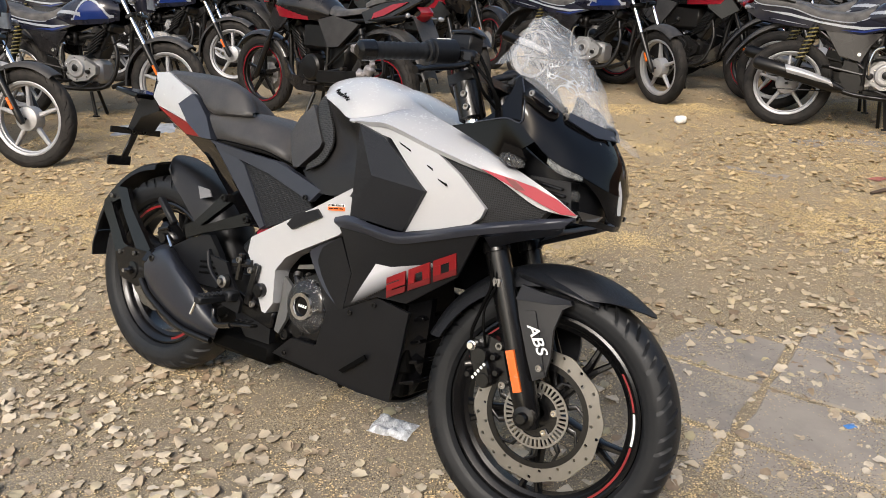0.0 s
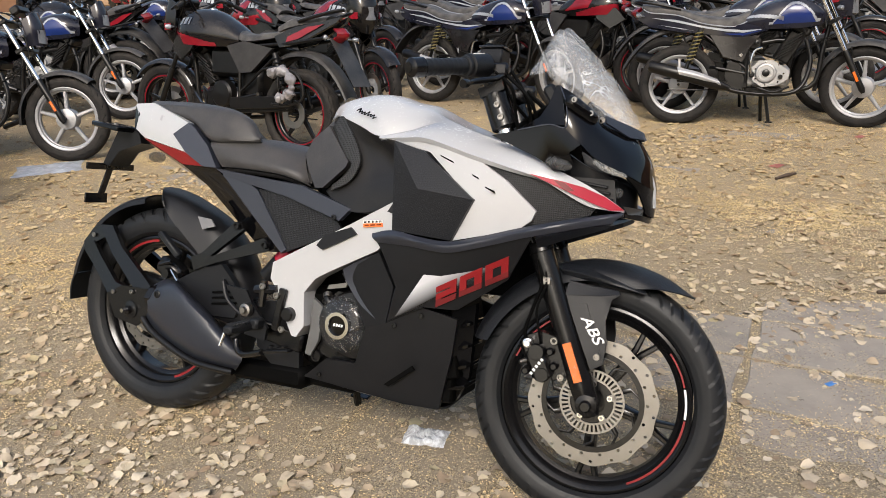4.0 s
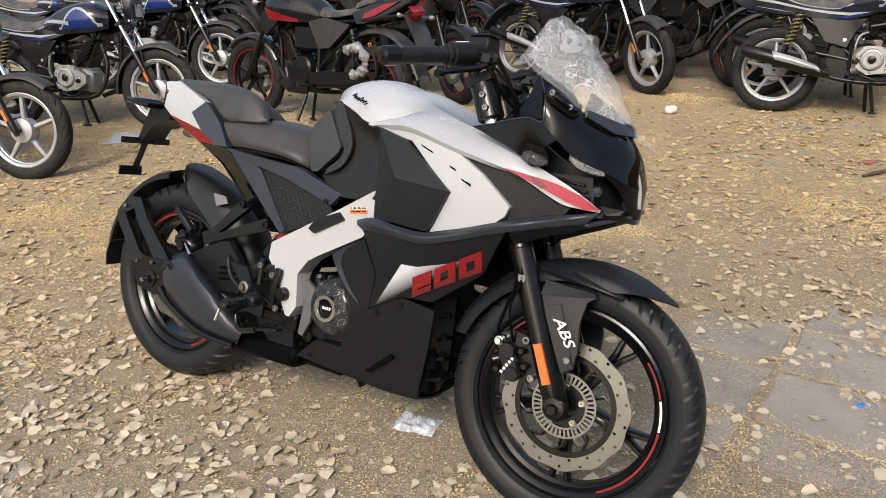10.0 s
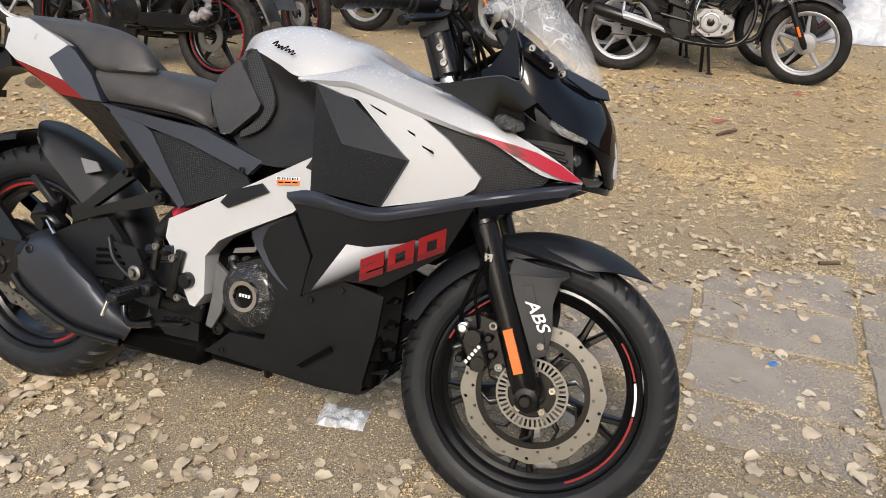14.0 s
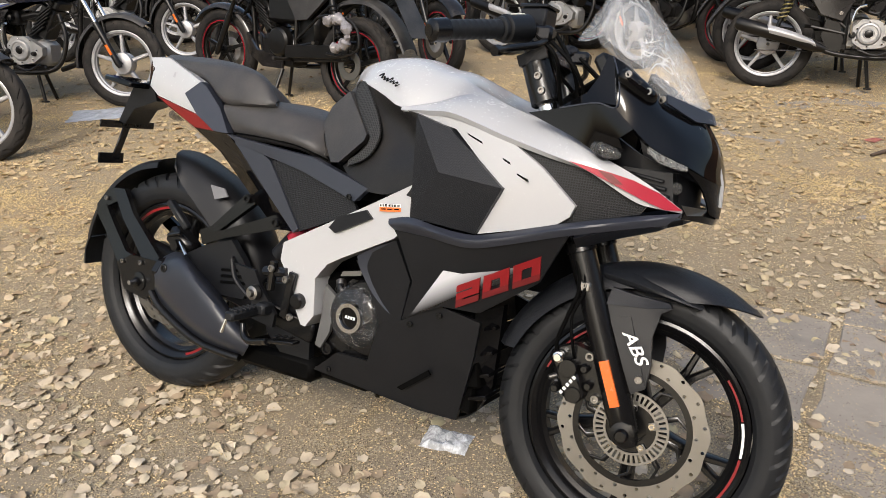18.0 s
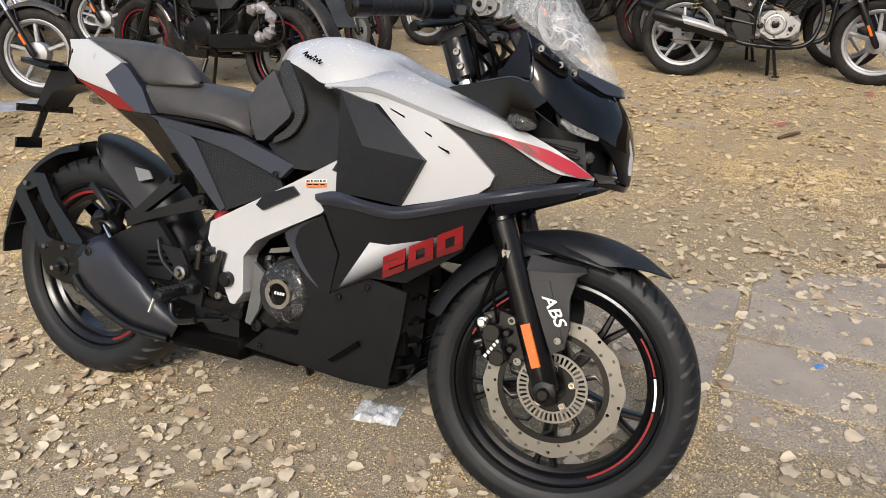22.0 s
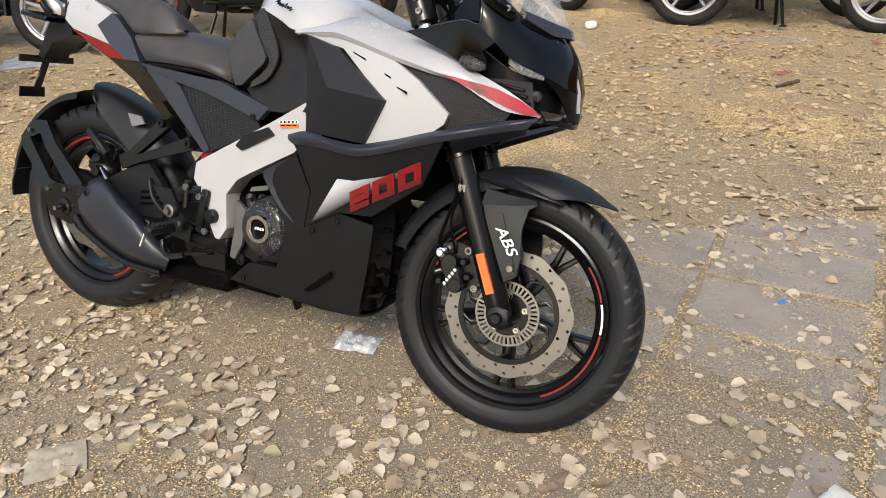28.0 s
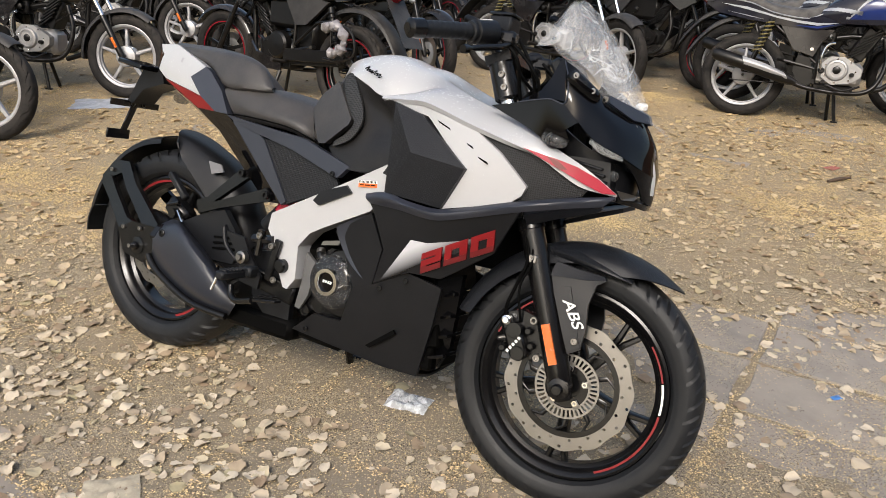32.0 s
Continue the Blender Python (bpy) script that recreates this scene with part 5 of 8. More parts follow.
pt = [(0.784, -0.176, 0.629), (0.899, -0.200, 0.617), (1.013, -0.207, 0.617), (1.100, -0.199, 0.643), (1.187, -0.184, 0.671), (0.812, -0.176, 0.594), (0.863, -0.184, 0.512), (0.834, -0.160, 0.419), (0.933, -0.172, 0.472), (1.016, -0.164, 0.476), (1.130, -0.152, 0.563)]
pf = [(0, 1, 6, 5), (6, 1, 2, 8, 7), (2, 3, 9, 8), (3, 4, 10, 9)]


def skin_y(x, z):
    """The side fairing's outward surface at a place along and up."""
    for f in pf:
        for k in range(1, len(f) - 1):
            a, b, c = (pt[i] for i in (f[0], f[k], f[k + 1]))
            d = (b[2] - c[2]) * (a[0] - c[0]) + (c[0] - b[0]) * (a[2] - c[2])
            u = ((b[2] - c[2]) * (x - c[0]) + (c[0] - b[0]) * (z - c[2])) / d
            v = ((c[2] - a[2]) * (x - c[0]) + (a[0] - c[0]) * (z - c[2])) / d
            if u >= -0.02 and v >= -0.02 and u + v <= 1.02:
                return u * a[1] + v * b[1] + (1 - u - v) * c[1]
    return -0.185


sides = pair("side_fairing", Shape().plate(pt, 0.008, 0.002, faces=[(0, 1, 6, 5), (6, 1, 2), (6, 2, 8), (6, 8, 7), (2, 3, 9, 8), (3, 4, 10, 9)]), MATT, bike, "matt black side fairing with white wedge and red 200")
wedge = [(0.939, 0.553), (0.982, 0.555), (1.064, 0.579), (1.139, 0.611), (1.125, 0.585), (1.040, 0.540), (0.964, 0.500), (0.905, 0.460), (0.858, 0.436)]
tri_faces = [(0, 7, 8), (0, 6, 7), (0, 1, 6), (1, 5, 6), (1, 2, 5), (2, 4, 5), (2, 3, 4)]
dec = Shape().plate([(x, skin_y(x, z) - 0.0035, z) for x, z in wedge], 0.0035, 0, faces=tri_faces)
pair("white_wedge", dec, FADED, sides[0], "white wedge decal")
for k in range(3):
    # each digit is a slanted block figure built from thick bars
    bars_of = {0: [(0, 0, 1, .3), (.7, .3, 1, .65), (0, .36, 1, .65), (0, .65, .3, .8), (0, .72, 1, 1)]}.get(k, [(0, 0, 1, .3), (0, .3, .32, .72), (.68, .3, 1, .72), (0, .72, 1, 1)])
    top, low_half = Shape(), Shape()
    for x0, z0, x1, z1 in bars_of:
        quad = []
        for u, w in ((x0, z0), (x1, z0), (x1, z1), (x0, z1)):
            q = k * 0.345 + u * 0.30
            X = 0.972 + 0.168 * q - 0.004 * w
            Z = 0.528 + 0.094 * q - 0.050 * w
            quad.append((X, skin_y(X, Z) - 0.0075, Z))
        (top if z0 < 0.5 else low_half).plate(quad, 0.004, 0.0004)
    part("digit", top, RED_PRINT, sides[0], "slanted red figure of the number 200")
    part("digit_shade", low_half, DARKRED, sides[0], "dark red foot of the figure")
be = [(0.686, -0.142, 0.517), (0.766, -0.142, 0.390), (0.742, -0.137, 0.294), (0.651, -0.132, 0.288), (0.581, -0.120, 0.226), (0.873, -0.112, 0.209), (0.967, -0.102, 0.211), (1.004, -0.137, 0.362), (1.012, -0.142, 0.450), (0.923, -0.158, 0.468), (0.830, -0.158, 0.415), (0.799, -0.165, 0.587), (0.848, -0.168, 0.508)]
bellies = pair("belly_pan", Shape().plate(be, 0.010, 0.003, faces=[(1, 10, 9, 8, 7, 2), (2, 7, 6, 5, 4, 3)]), MATT, bike, "matt black belly fairing")
pair("belly_scoop", Shape().plate([be[0], be[11], be[12], be[10], be[1], (0.72, -0.142, 0.475)], 0.012, 0.004, faces=[(0, 1, 2, 5), (5, 2, 3, 4)]), MATT, bellies[0], "black scoop surround")
sc_rows = [[(0.694, -0.152, 0.530), (0.742, -0.154, 0.560), (0.793, -0.156, 0.584)], [(0.705, -0.146, 0.497), (0.766, -0.144, 0.517), (0.829, -0.152, 0.532)],
           [(0.750, -0.147, 0.447), (0.798, -0.146, 0.474), (0.850, -0.158, 0.492)], [(0.811, -0.152, 0.411), (0.826, -0.152, 0.415), (0.846, -0.158, 0.427)]]
pair("scoop_face", Shape().loft(sc_rows, 16, 18, (0, -1, 0), 0.006), NAVY, bellies[0], "curved blue-black scoop face", 60)
part("belly_floor", Shape().loft([[(0.581, -0.115, 0.226), (0.75, -0.11, 0.214), (0.967, -0.10, 0.211)], [(0.60, 0, 0.19), (0.76, 0, 0.18), (0.955, 0, 0.19)], [(0.581, 0.115, 0.226), (0.75, 0.11, 0.214), (0.967, 0.10, 0.211)]], 8, 9, (0, 0, -1), 0.006), MATT, bellies[0])
part("belly_slot", Shape().plate([(0.828, -0.1375, 0.256), (0.842, -0.1375, 0.253), (0.912, -0.1445, 0.309), (0.904, -0.1445, 0.318)], 0.006, 0.001), DARK, bellies[0])
for x, y, z in ((0.855, -0.159, 0.413), (0.924, -0.159, 0.448), (0.634, -0.131, 0.243), (0.659, -0.157, 0.658)):
    part("fairing_bolt", bolt((x, y, z), 0.007, 0.004), SATIN, bike)

# nose
n0 = [(1.208, -0.151, 1.004), (1.242, -0.135, 0.986), (1.296, -0.097, 0.940), (1.330, -0.060, 0.925), (1.352, -0.035, 0.917), (1.362, 0, 0.912)]
n1 = [(1.229, -0.168, 0.958), (1.270, -0.156, 0.926), (1.314, -0.130, 0.896), (1.358, -0.090, 0.872), (1.388, -0.046, 0.860), (1.397, 0, 0.858)]
n2 = [(1.234, -0.175, 0.912), (1.272, -0.176, 0.880), (1.312, -0.155, 0.847), (1.367, -0.117, 0.824), (1.405, -0.055, 0.801), (1.414, 0, 0.796)]
d2 = [(1.200, -0.118, 0.880), (1.250, -0.118, 0.850), (1.286, -0.112, 0.832), (1.330, -0.090, 0.815), (1.362, -0.048, 0.798), (1.372, 0, 0.792)]
n3 = [(1.240, -0.104, 0.790), (1.284, -0.102, 0.776), (1.312, -0.096, 0.760), (1.340, -0.084, 0.748), (1.366, -0.046, 0.738), (1.376, 0, 0.735)]
full = lambda r: r + mir(r)[-2::-1]
nose = part("nose_fairing", Shape().loft([full(n0), full(n1), full(n2)], 51, 16, (1, 0, 0), 0.008), GLOSS, bike, "gloss black nose fairing", 50)
part("nose_lower", Shape().loft([full(d2), full(n3)], 51, 10, (1, 0, 0), 0.006), MATT, nose, "recessed dark lamp surround", 50)
prow = [[(1.358, -0.122, 0.826), (1.384, -0.092, 0.812), (1.405, -0.055, 0.801), (1.414, 0, 0.796)], [(1.385, -0.086, 0.795), (1.399, -0.064, 0.784), (1.409, -0.036, 0.776), (1.414, 0, 0.772)], [(1.397, -0.058, 0.766), (1.406, -0.042, 0.758), (1.412, -0.024, 0.752), (1.416, 0, 0.749)], [(1.402, -0.036, 0.741), (1.409, -0.026, 0.737), (1.413, -0.014, 0.734), (1.415, 0, 0.732)]]
part("nose_prow", Shape().loft([full(r) for r in prow], 41, 14, (1, 0, 0), 0.007), GLOSS, nose, "narrow gloss black prow between the lamps", 50)
chin_rows = [(1.345, -0.116, 0.742), (1.372, -0.108, 0.742), (1.398, -0.060, 0.737), (1.410, -0.020, 0.732), (1.410, 0.020, 0.732), (1.398, 0.060, 0.737), (1.372, 0.108, 0.742), (1.345, 0.116, 0.742)]
part("nose_chin", Shape().plate(chin_rows, 0.012, 0.003, inward=(-0.2, 0, -1)), GLOSS, nose, "gloss black chin")
house = [(1.250, -0.122, 0.810), (1.340, -0.114, 0.810), (1.350, -0.112, 0.756), (1.326, -0.114, 0.752), (1.262, -0.122, 0.780)]
pair("headlamp_housing", Shape().plate(house, 0.05, 0.006), MATT, nose, "ribbed black lamp housing")
sidep = [(1.063, -0.166, 0.887), (1.188, -0.170, 0.917), (1.234, -0.177, 0.912), (1.272, -0.176, 0.879), (1.250, -0.182, 0.860), (1.258, -0.166, 0.838), (1.208, -0.160, 0.828), (1.161, -0.168, 0.852)]
pair("cockpit_panel", Shape().plate(sidep, 0.006, 0.0015, faces=[(0, 1, 6, 7), (1, 4, 5, 6), (1, 2, 3, 4)]), GLOSS, nose, "gloss black cockpit side panel")
stalk = [(1.120, -0.150, 0.905), (1.170, -0.158, 0.935), (1.188, -0.158, 0.965), (1.199, -0.152, 1.006), (1.210, -0.152, 1.005), (1.232, -0.171, 0.918), (1.198, -0.172, 0.920)]
pair("cockpit_stalk", Shape().plate(stalk, 0.006, 0.002, faces=[(0, 1, 6), (1, 2, 5, 6), (2, 3, 4, 5)]), GLOSS, nose, "upright gloss black cockpit wing")
pair("wing_edge", Shape().tube(spline([(1.209, -0.154, 1.004), (1.230, -0.168, 0.962), (1.236, -0.176, 0.914), (1.196, -0.174, 0.918), (1.125, -0.170, 0.902)], 30), 0.0016, 6), NAVY, nose, "rounded wing edge")
ma, mb = Vector((1.232, -0.166, 0.974)), Vector((1.286, -0.129, 0.934))
mount = Shape().tube([ma.lerp(mb, u) for u in (-0.06, 0.0, 0.15, 0.5, 0.85, 1.0, 1.06)], [0.006, 0.0125, 0.0165, 0.0175, 0.0165, 0.0125, 0.006], 20)
mirror_at = pair("mirror_mount", mount, GLOSS, nose, "oval black mirror mount with no mirror fitted", 60)
for u in (0.18, 0.80):
    x, y, z = ma.lerp(mb, u) + Vector((0.006, -0.0125, 0.007))
    part("mount_screw", bolt((x, y, z), 0.0065, 0.004), STEEL, mirror_at[0])
part("mount_pin", bolt(tuple(ma.lerp(mb, 0.5) + Vector((0.007, -0.0135, 0.008))), 0.005, 0.003), SATIN, mirror_at[0])
part("screen_bolt", bolt((1.296, -0.098, 0.940), 0.007, 0.005), STEEL, nose)
part("nose_bolt", bolt((1.356, -0.045, 0.893), 0.007, 0.005), STEEL, nose)
pair("position_lamp", Shape().loft([[(1.300, -0.158, 0.852), (1.332, -0.150, 0.838), (1.366, -0.122, 0.825)], [(1.304, -0.164, 0.842), (1.338, -0.154, 0.829), (1.368, -0.124, 0.820)], [(1.318, -0.158, 0.828), (1.344, -0.148, 0.820), (1.366, -0.122, 0.816)]], 14, 9, (0.5, -1, 0), 0.008), SPARKLE, nose, "clear cut-glass position lamp strip", 60)
lampm = Matrix.Rotation(radians(28), 4, "Z")
pair("indicator", Shape().tube([(1.198, -0.164, 0.840), (1.204, -0.168, 0.839), (1.225, -0.172, 0.835), (1.244, -0.168, 0.831), (1.252, -0.161, 0.829)], [0.005, 0.011, 0.013, 0.011, 0.005], 18), LENS, nose, "clear front indicator", 60)
pair("indicator_rim", Shape().lathe([(0.013, -0.006), (0.017, -0.004), (0.018, 0.006), (0.015, 0.02)], (1.222, -0.160, 0.836), 20, lampm), MATT, nose)
for k in range(3):
    pair("headlamp_fin", Shape().box((1.296 + 0.012 * k, -0.121 + 0.001 * k, 0.797 - 0.014 * k), (0.066 - 0.010 * k, 0.012, 0.006), Matrix.Rotation(radians(7), 4, "Y"), 0.002), SATIN, nose)
pair("headlamp", Shape().lathe([(0, -0.006), (0.007, -0.005), (0.011, -0.002), (0.012, 0.01)], (1.350, -0.104, 0.783), 20, Matrix.Rotation(radians(48), 4, "Z")), LENS, nose, "clear projector headlamp")
chin = Shape().plate([(1.366, -0.117, 0.755), (1.402, -0.072, 0.750), (1.396, -0.082, 0.739), (1.376, -0.104, 0.737)], 0.008, 0.002)
pair("chin_lamp", chin, STEEL, nose, "bright chin insert")
# white strip put in as the sky's reflection on the gloss nose
part("nose_highlight_trim", Shape().loft([[(1.399, -0.028, 0.842), (1.411, -0.026, 0.80), (1.4165, -0.020, 0.756)], [(1.401, -0.018, 0.841), (1.415, -0.016, 0.80), (1.419, -0.013, 0.756)]], 12, 4, (1, -1, 0), 0.003), WHITE, nose, "thin white nose stripe")
pair("nose_under", Shape().plate([(1.19, -0.165, 0.665), (1.29, -0.155, 0.700), (1.35, -0.128, 0.712), (1.33, -0.10, 0.700), (1.24, -0.11, 0.665), (1.185, -0.12, 0.64)], 0.012, 0.003, inward=(0, 0.3, 0.9)), NAVY, nose)

# windscreen in its film
w0 = [(1.335, -0.042, 0.922), (1.288, -0.096, 0.946), (1.240, -0.142, 0.988), (1.178, -0.164, 1.032), (1.174, -0.124, 1.086), (1.168, -0.082, 1.132)]
w1 = [(1.346, -0.022, 0.926), (1.305, -0.055, 0.985), (1.258, -0.088, 1.040), (1.212, -0.100, 1.082), (1.188, -0.074, 1.122), (1.170, -0.045, 1.144)]
w2 = [(1.353, 0, 0.930), (1.318, 0, 0.988), (1.266, 0, 1.052), (1.218, 0, 1.104), (1.180, 0, 1.138), (1.158, 0, 1.152)]
scr = part("windscreen", Shape().loft([w0, w1, w2, mir(w1), mir(w0)], 24, 21, (1, 0, 0.5), 0.003), clear("clear_screen", (0.9, 0.9, 0.9), 0.05, see=0.93), bike, "clear plastic windscreen")
film = Shape().loft([w0, w1, w2, mir(w1), mir(w0)], 64, 56, (1, 0, 0.5), 0)
grid_v = []
for x, y, z in film.v:
    d = noise.noise(Vector((x * 22, y * 22, z * 22))) * 0.004 + noise.noise(Vector((x * 60, y * 60, z * 60))) * 0.002
    grid_v.append((x + 0.009 + d, y * 1.03, z + 0.007 + d))
film.v = grid_v
part("protective_film", film, FILM, scr, "crumpled clear protective film", 60)
flap = Shape().loft([[(1.186, -0.168, 1.036), (1.182, -0.126, 1.092), (1.178, -0.084, 1.140)], [(1.156, -0.152, 1.029), (1.158, -0.108, 1.088), (1.162, -0.064, 1.142)], [(1.128, -0.136, 1.029), (1.136, -0.088, 1.080), (1.150, -0.044, 1.140)]], 18, 12, (-0.5, -1, 0))
flap.v = [(x + 0.004 * noise.noise(Vector((x * 40, y * 40, z * 40))), y + 0.005 * noise.noise(Vector((x * 30, y * 30, z * 30 + 4))), z) for x, y, z in flap.v]
part("film_flap", flap, FILM, scr, "loose corner of clear film", 60)
part("film_tail", Shape().loft([[(1.352, -0.03, 0.925), (1.365, 0, 0.92), (1.352, 0.05, 0.925)], [(1.39, -0.03, 0.905), (1.40, 0.01, 0.90), (1.39, 0.06, 0.905)], [(1.42, -0.02, 0.885), (1.425, 0.02, 0.88), (1.41, 0.06, 0.885)]], 10, 8, (0, 0, 1)), FILM, scr, "", 60)
pair("screen_base", Shape().plate([(1.304, -0.100, 0.950), (1.350, -0.054, 0.934), (1.370, -0.012, 0.926), (1.378, -0.012, 0.908), (1.354, -0.060, 0.908), (1.308, -0.108, 0.934)], 0.006, 0.001, inward=(-0.6, 0.4, -0.3)), NAVY, scr)
part("instrument_pod", Shape().box((1.175, 0, 0.985), (0.03, 0.17, 0.07), Matrix.Rotation(radians(-35), 4, "Y"), 0.012), MATT, bike, "black instrument pod")
part("headstock", Shape().box((1.15, 0, 0.88), (0.14, 0.14, 0.12), None, 0.02).tube([(1.10, -0.05, 0.93), (1.19, -0.12, 0.97)], 0.008).tube([(1.10, 0.05, 0.93), (1.19, 0.12, 0.97)], 0.008), DARK, bike)

# rear end
rw = cast_wheel(REAR_AXLE, 0.092, -60, part)
part("tyre", tyre_shape(REAR_AXLE, 0.307, 0.134, 0.090, 42, 504), RUBBER, rw, "black tubeless tyre with slanted grooves", 24)
part("rim_stripe", arc_band(REAR_AXLE, 0.205, 0.212, -70, -25, -0.0445), RED_PRINT, rw, "red rim stripe")
part("rim_stripe", arc_band(REAR_AXLE, 0.205, 0.212, 95, 140, -0.0445), RED_PRINT, rw, "red rim stripe")
part("brake_disc", drilled_disc(REAR_AXLE, 0.085, 0.115, -0.075), STEEL, rw, "drilled rear brake disc", 20)
part("sensor_ring", slotted_ring(REAR_AXLE, 0.045, 0.066, -0.082), STEEL, rw, "slotted steel sensor ring", 20)
arm = Shape().box((0.27, -0.105, 0.355), (0.60, 0.032, 0.055), Matrix.Rotation(radians(9), 4, "Y"), 0.01).box((0.27, 0.105, 0.355), (0.60, 0.032, 0.055), Matrix.Rotation(radians(9), 4, "Y"), 0.01).box((0.42, 0, 0.38), (0.10, 0.20, 0.05), None, 0.015)
swing = part("swingarm", arm, SATIN, bike, "black box-section swingarm")
part("axle_adjuster", Shape().box((0.0, -0.135, 0.310), (0.10, 0.016, 0.06), None, 0.005).lathe([(0, -0.165), (0.009, -0.165), (0.012, -0.160), (0.012, -0.152), (0.026, -0.150), (0.026, -0.14)], (-0.015, 0, 0.317), 20), SATIN, swing)
part("axle_tip", Shape().lathe([(0, -0.178), (0.006, -0.178), (0.007, -0.16)], (-0.017, 0, 0.317), 12), CHROME, swing)
sil = [[(0.012, -0.125, 0.364), (0.048, -0.125, 0.396), (0.115, -0.125, 0.423), (0.184, -0.125, 0.388), (0.262, -0.125, 0.342), (0.374, -0.125, 0.261)],
       [(0.063, -0.165, 0.361), (0.111, -0.172, 0.393), (0.178, -0.178, 0.415), (0.245, -0.178, 0.381), (0.314, -0.172, 0.334), (0.404, -0.155, 0.259)],
       [(0.078, -0.175, 0.347), (0.145, -0.188, 0.358), (0.223, -0.196, 0.370), (0.285, -0.196, 0.336), (0.348, -0.190, 0.296), (0.410, -0.165, 0.248)],
       [(0.071, -0.168, 0.327), (0.128, -0.178, 0.307), (0.221, -0.188, 0.277), (0.291, -0.188, 0.256), (0.353, -0.182, 0.243), (0.398, -0.160, 0.229)],
       [(0.040, -0.140, 0.303), (0.084, -0.145, 0.270), (0.170, -0.148, 0.234), (0.242, -0.148, 0.213), (0.312, -0.146, 0.208), (0.372, -0.140, 0.206)]]
exhaust = part("silencer", Shape().loft(sil, 36, 21, (0, -1, 0), 0.005), mat("navy_heatproof_paint", (0.017, 0.0205, 0.030), 0.36, vary=0.15, dust=0.015, spec=0.5), bike, "stubby blue-black exhaust silencer")
part("silencer_cap", Shape().plate([(0.075, -0.120, 0.406), (0.066, -0.160, 0.394), (0.060, -0.173, 0.366), (0.060, -0.165, 0.347), (0.072, -0.120, 0.342)], 0.02, 0.003, inward=(1, 0, 0)), SATIN, exhaust)
part("silencer_edge", Shape().tube(spline([(q[0], q[1] - 0.012, q[2] - 0.002) for q in sil[4]], 16), 0.010, 10), SATIN, exhaust)
part("silencer_screw", bolt((0.118, -0.181, 0.385), 0.011, 0.004), SATIN, exhaust)
gd = part("silencer_guard", Shape().plate([(0.102, -0.128, 0.405), (0.215, -0.128, 0.465), (0.291, -0.128, 0.488), (0.337, -0.128, 0.443), (0.368, -0.128, 0.391), (0.345, -0.128, 0.346), (0.257, -0.128, 0.340), (0.207, -0.128, 0.362)], 0.02, 0.006), MATT, exhaust, "black heat guard with slots")
for k in range(3):
    part("guard_slot", Shape().box((0.310, -0.130, 0.414 - 0.016 * k), (0.085, 0.008, 0.007), Matrix.Rotation(radians(-9), 4, "Y"), 0.002), DARK, gd)
part("collector_pipe", Shape().box((0.46, -0.05, 0.212), (0.24, 0.15, 0.06), Matrix.Rotation(radians(-2), 4, "Y"), 0.015).box((0.62, -0.02, 0.22), (0.2, 0.14, 0.05), None, 0.02), DARK, exhaust, "black exhaust collector box")
# tyre hugger and its bracket
hr = []
for y, r in ((-0.085, 0.320), (-0.078, 0.338), (-0.04, 0.346), (0, 0.348), (0.04, 0.346), (0.078, 0.338), (0.085, 0.320)):
    hr.append([(r * math.cos(radians(a)), y, 0.307 + r * math.sin(radians(a))) for a in (98, 110, 122, 134, 146, 158, 168)])
hugger = part("tyre_hugger", Shape().loft(hr, 26, 15, (-0.7, 0, 0.7), 0.004), MATT, bike, "matt black tyre hugger")
part("mud_flap", Shape().loft([[(-0.338, -0.07, 0.375), (-0.342, 0, 0.378), (-0.338, 0.07, 0.375)], [(-0.350, -0.072, 0.335), (-0.354, 0, 0.335), (-0.350, 0.072, 0.335)], [(-0.352, -0.07, 0.290), (-0.356, 0, 0.290), (-0.352, 0.07, 0.290)]], 9, 7, (-1, 0, 0), 0.005), RUBBER, hugger, "rubber mud flap")
bar_a = [(-0.200, -0.100, 0.545), (-0.152, -0.100, 0.548), (-0.100, -0.110, 0.488), (0.052, -0.142, 0.395), (0.036, -0.144, 0.370), (-0.020, -0.140, 0.384), (-0.136, -0.112, 0.466), (-0.176, -0.105, 0.513)]
bar_b = [(-0.266, -0.102, 0.468), (-0.222, -0.104, 0.494), (-0.188, -0.108, 0.455), (-0.092, -0.134, 0.386), (-0.050, -0.140, 0.380), (-0.058, -0.144, 0.345), (-0.112, -0.142, 0.350), (-0.206, -0.112, 0.418)]
knuckle = [(-0.200, -0.098, 0.545), (-0.176, -0.103, 0.510), (-0.222, -0.102, 0.488), (-0.262, -0.100, 0.465), (-0.274, -0.094, 0.486), (-0.235, -0.094, 0.530)]
plate_low = [(-0.112, -0.145, 0.352), (-0.056, -0.145, 0.382), (0.046, -0.147, 0.386), (0.058, -0.147, 0.315), (0.010, -0.147, 0.272), (-0.075, -0.146, 0.285)]
arms_of = pair("hugger_arm", Shape().plate(bar_a, 0.016, 0.005, faces=[(0, 1, 6, 7), (1, 2, 6), (2, 3, 4, 5, 6)]).plate(bar_b, 0.016, 0.005, faces=[(0, 1, 2, 7), (2, 3, 6, 7), (3, 4, 5, 6)]).plate(knuckle, 0.014, 0.005).plate(plate_low, 0.010, 0.004), SATIN, hugger, "forked black hugger bracket")
part("knuckle_bolt", bolt((-0.222, -0.103, 0.512), 0.007, 0.004), STEEL, arms_of[0])
part("hugger_bolt", bolt((-0.085, -0.146, 0.36), 0.007, 0.005), STEEL, hugger)
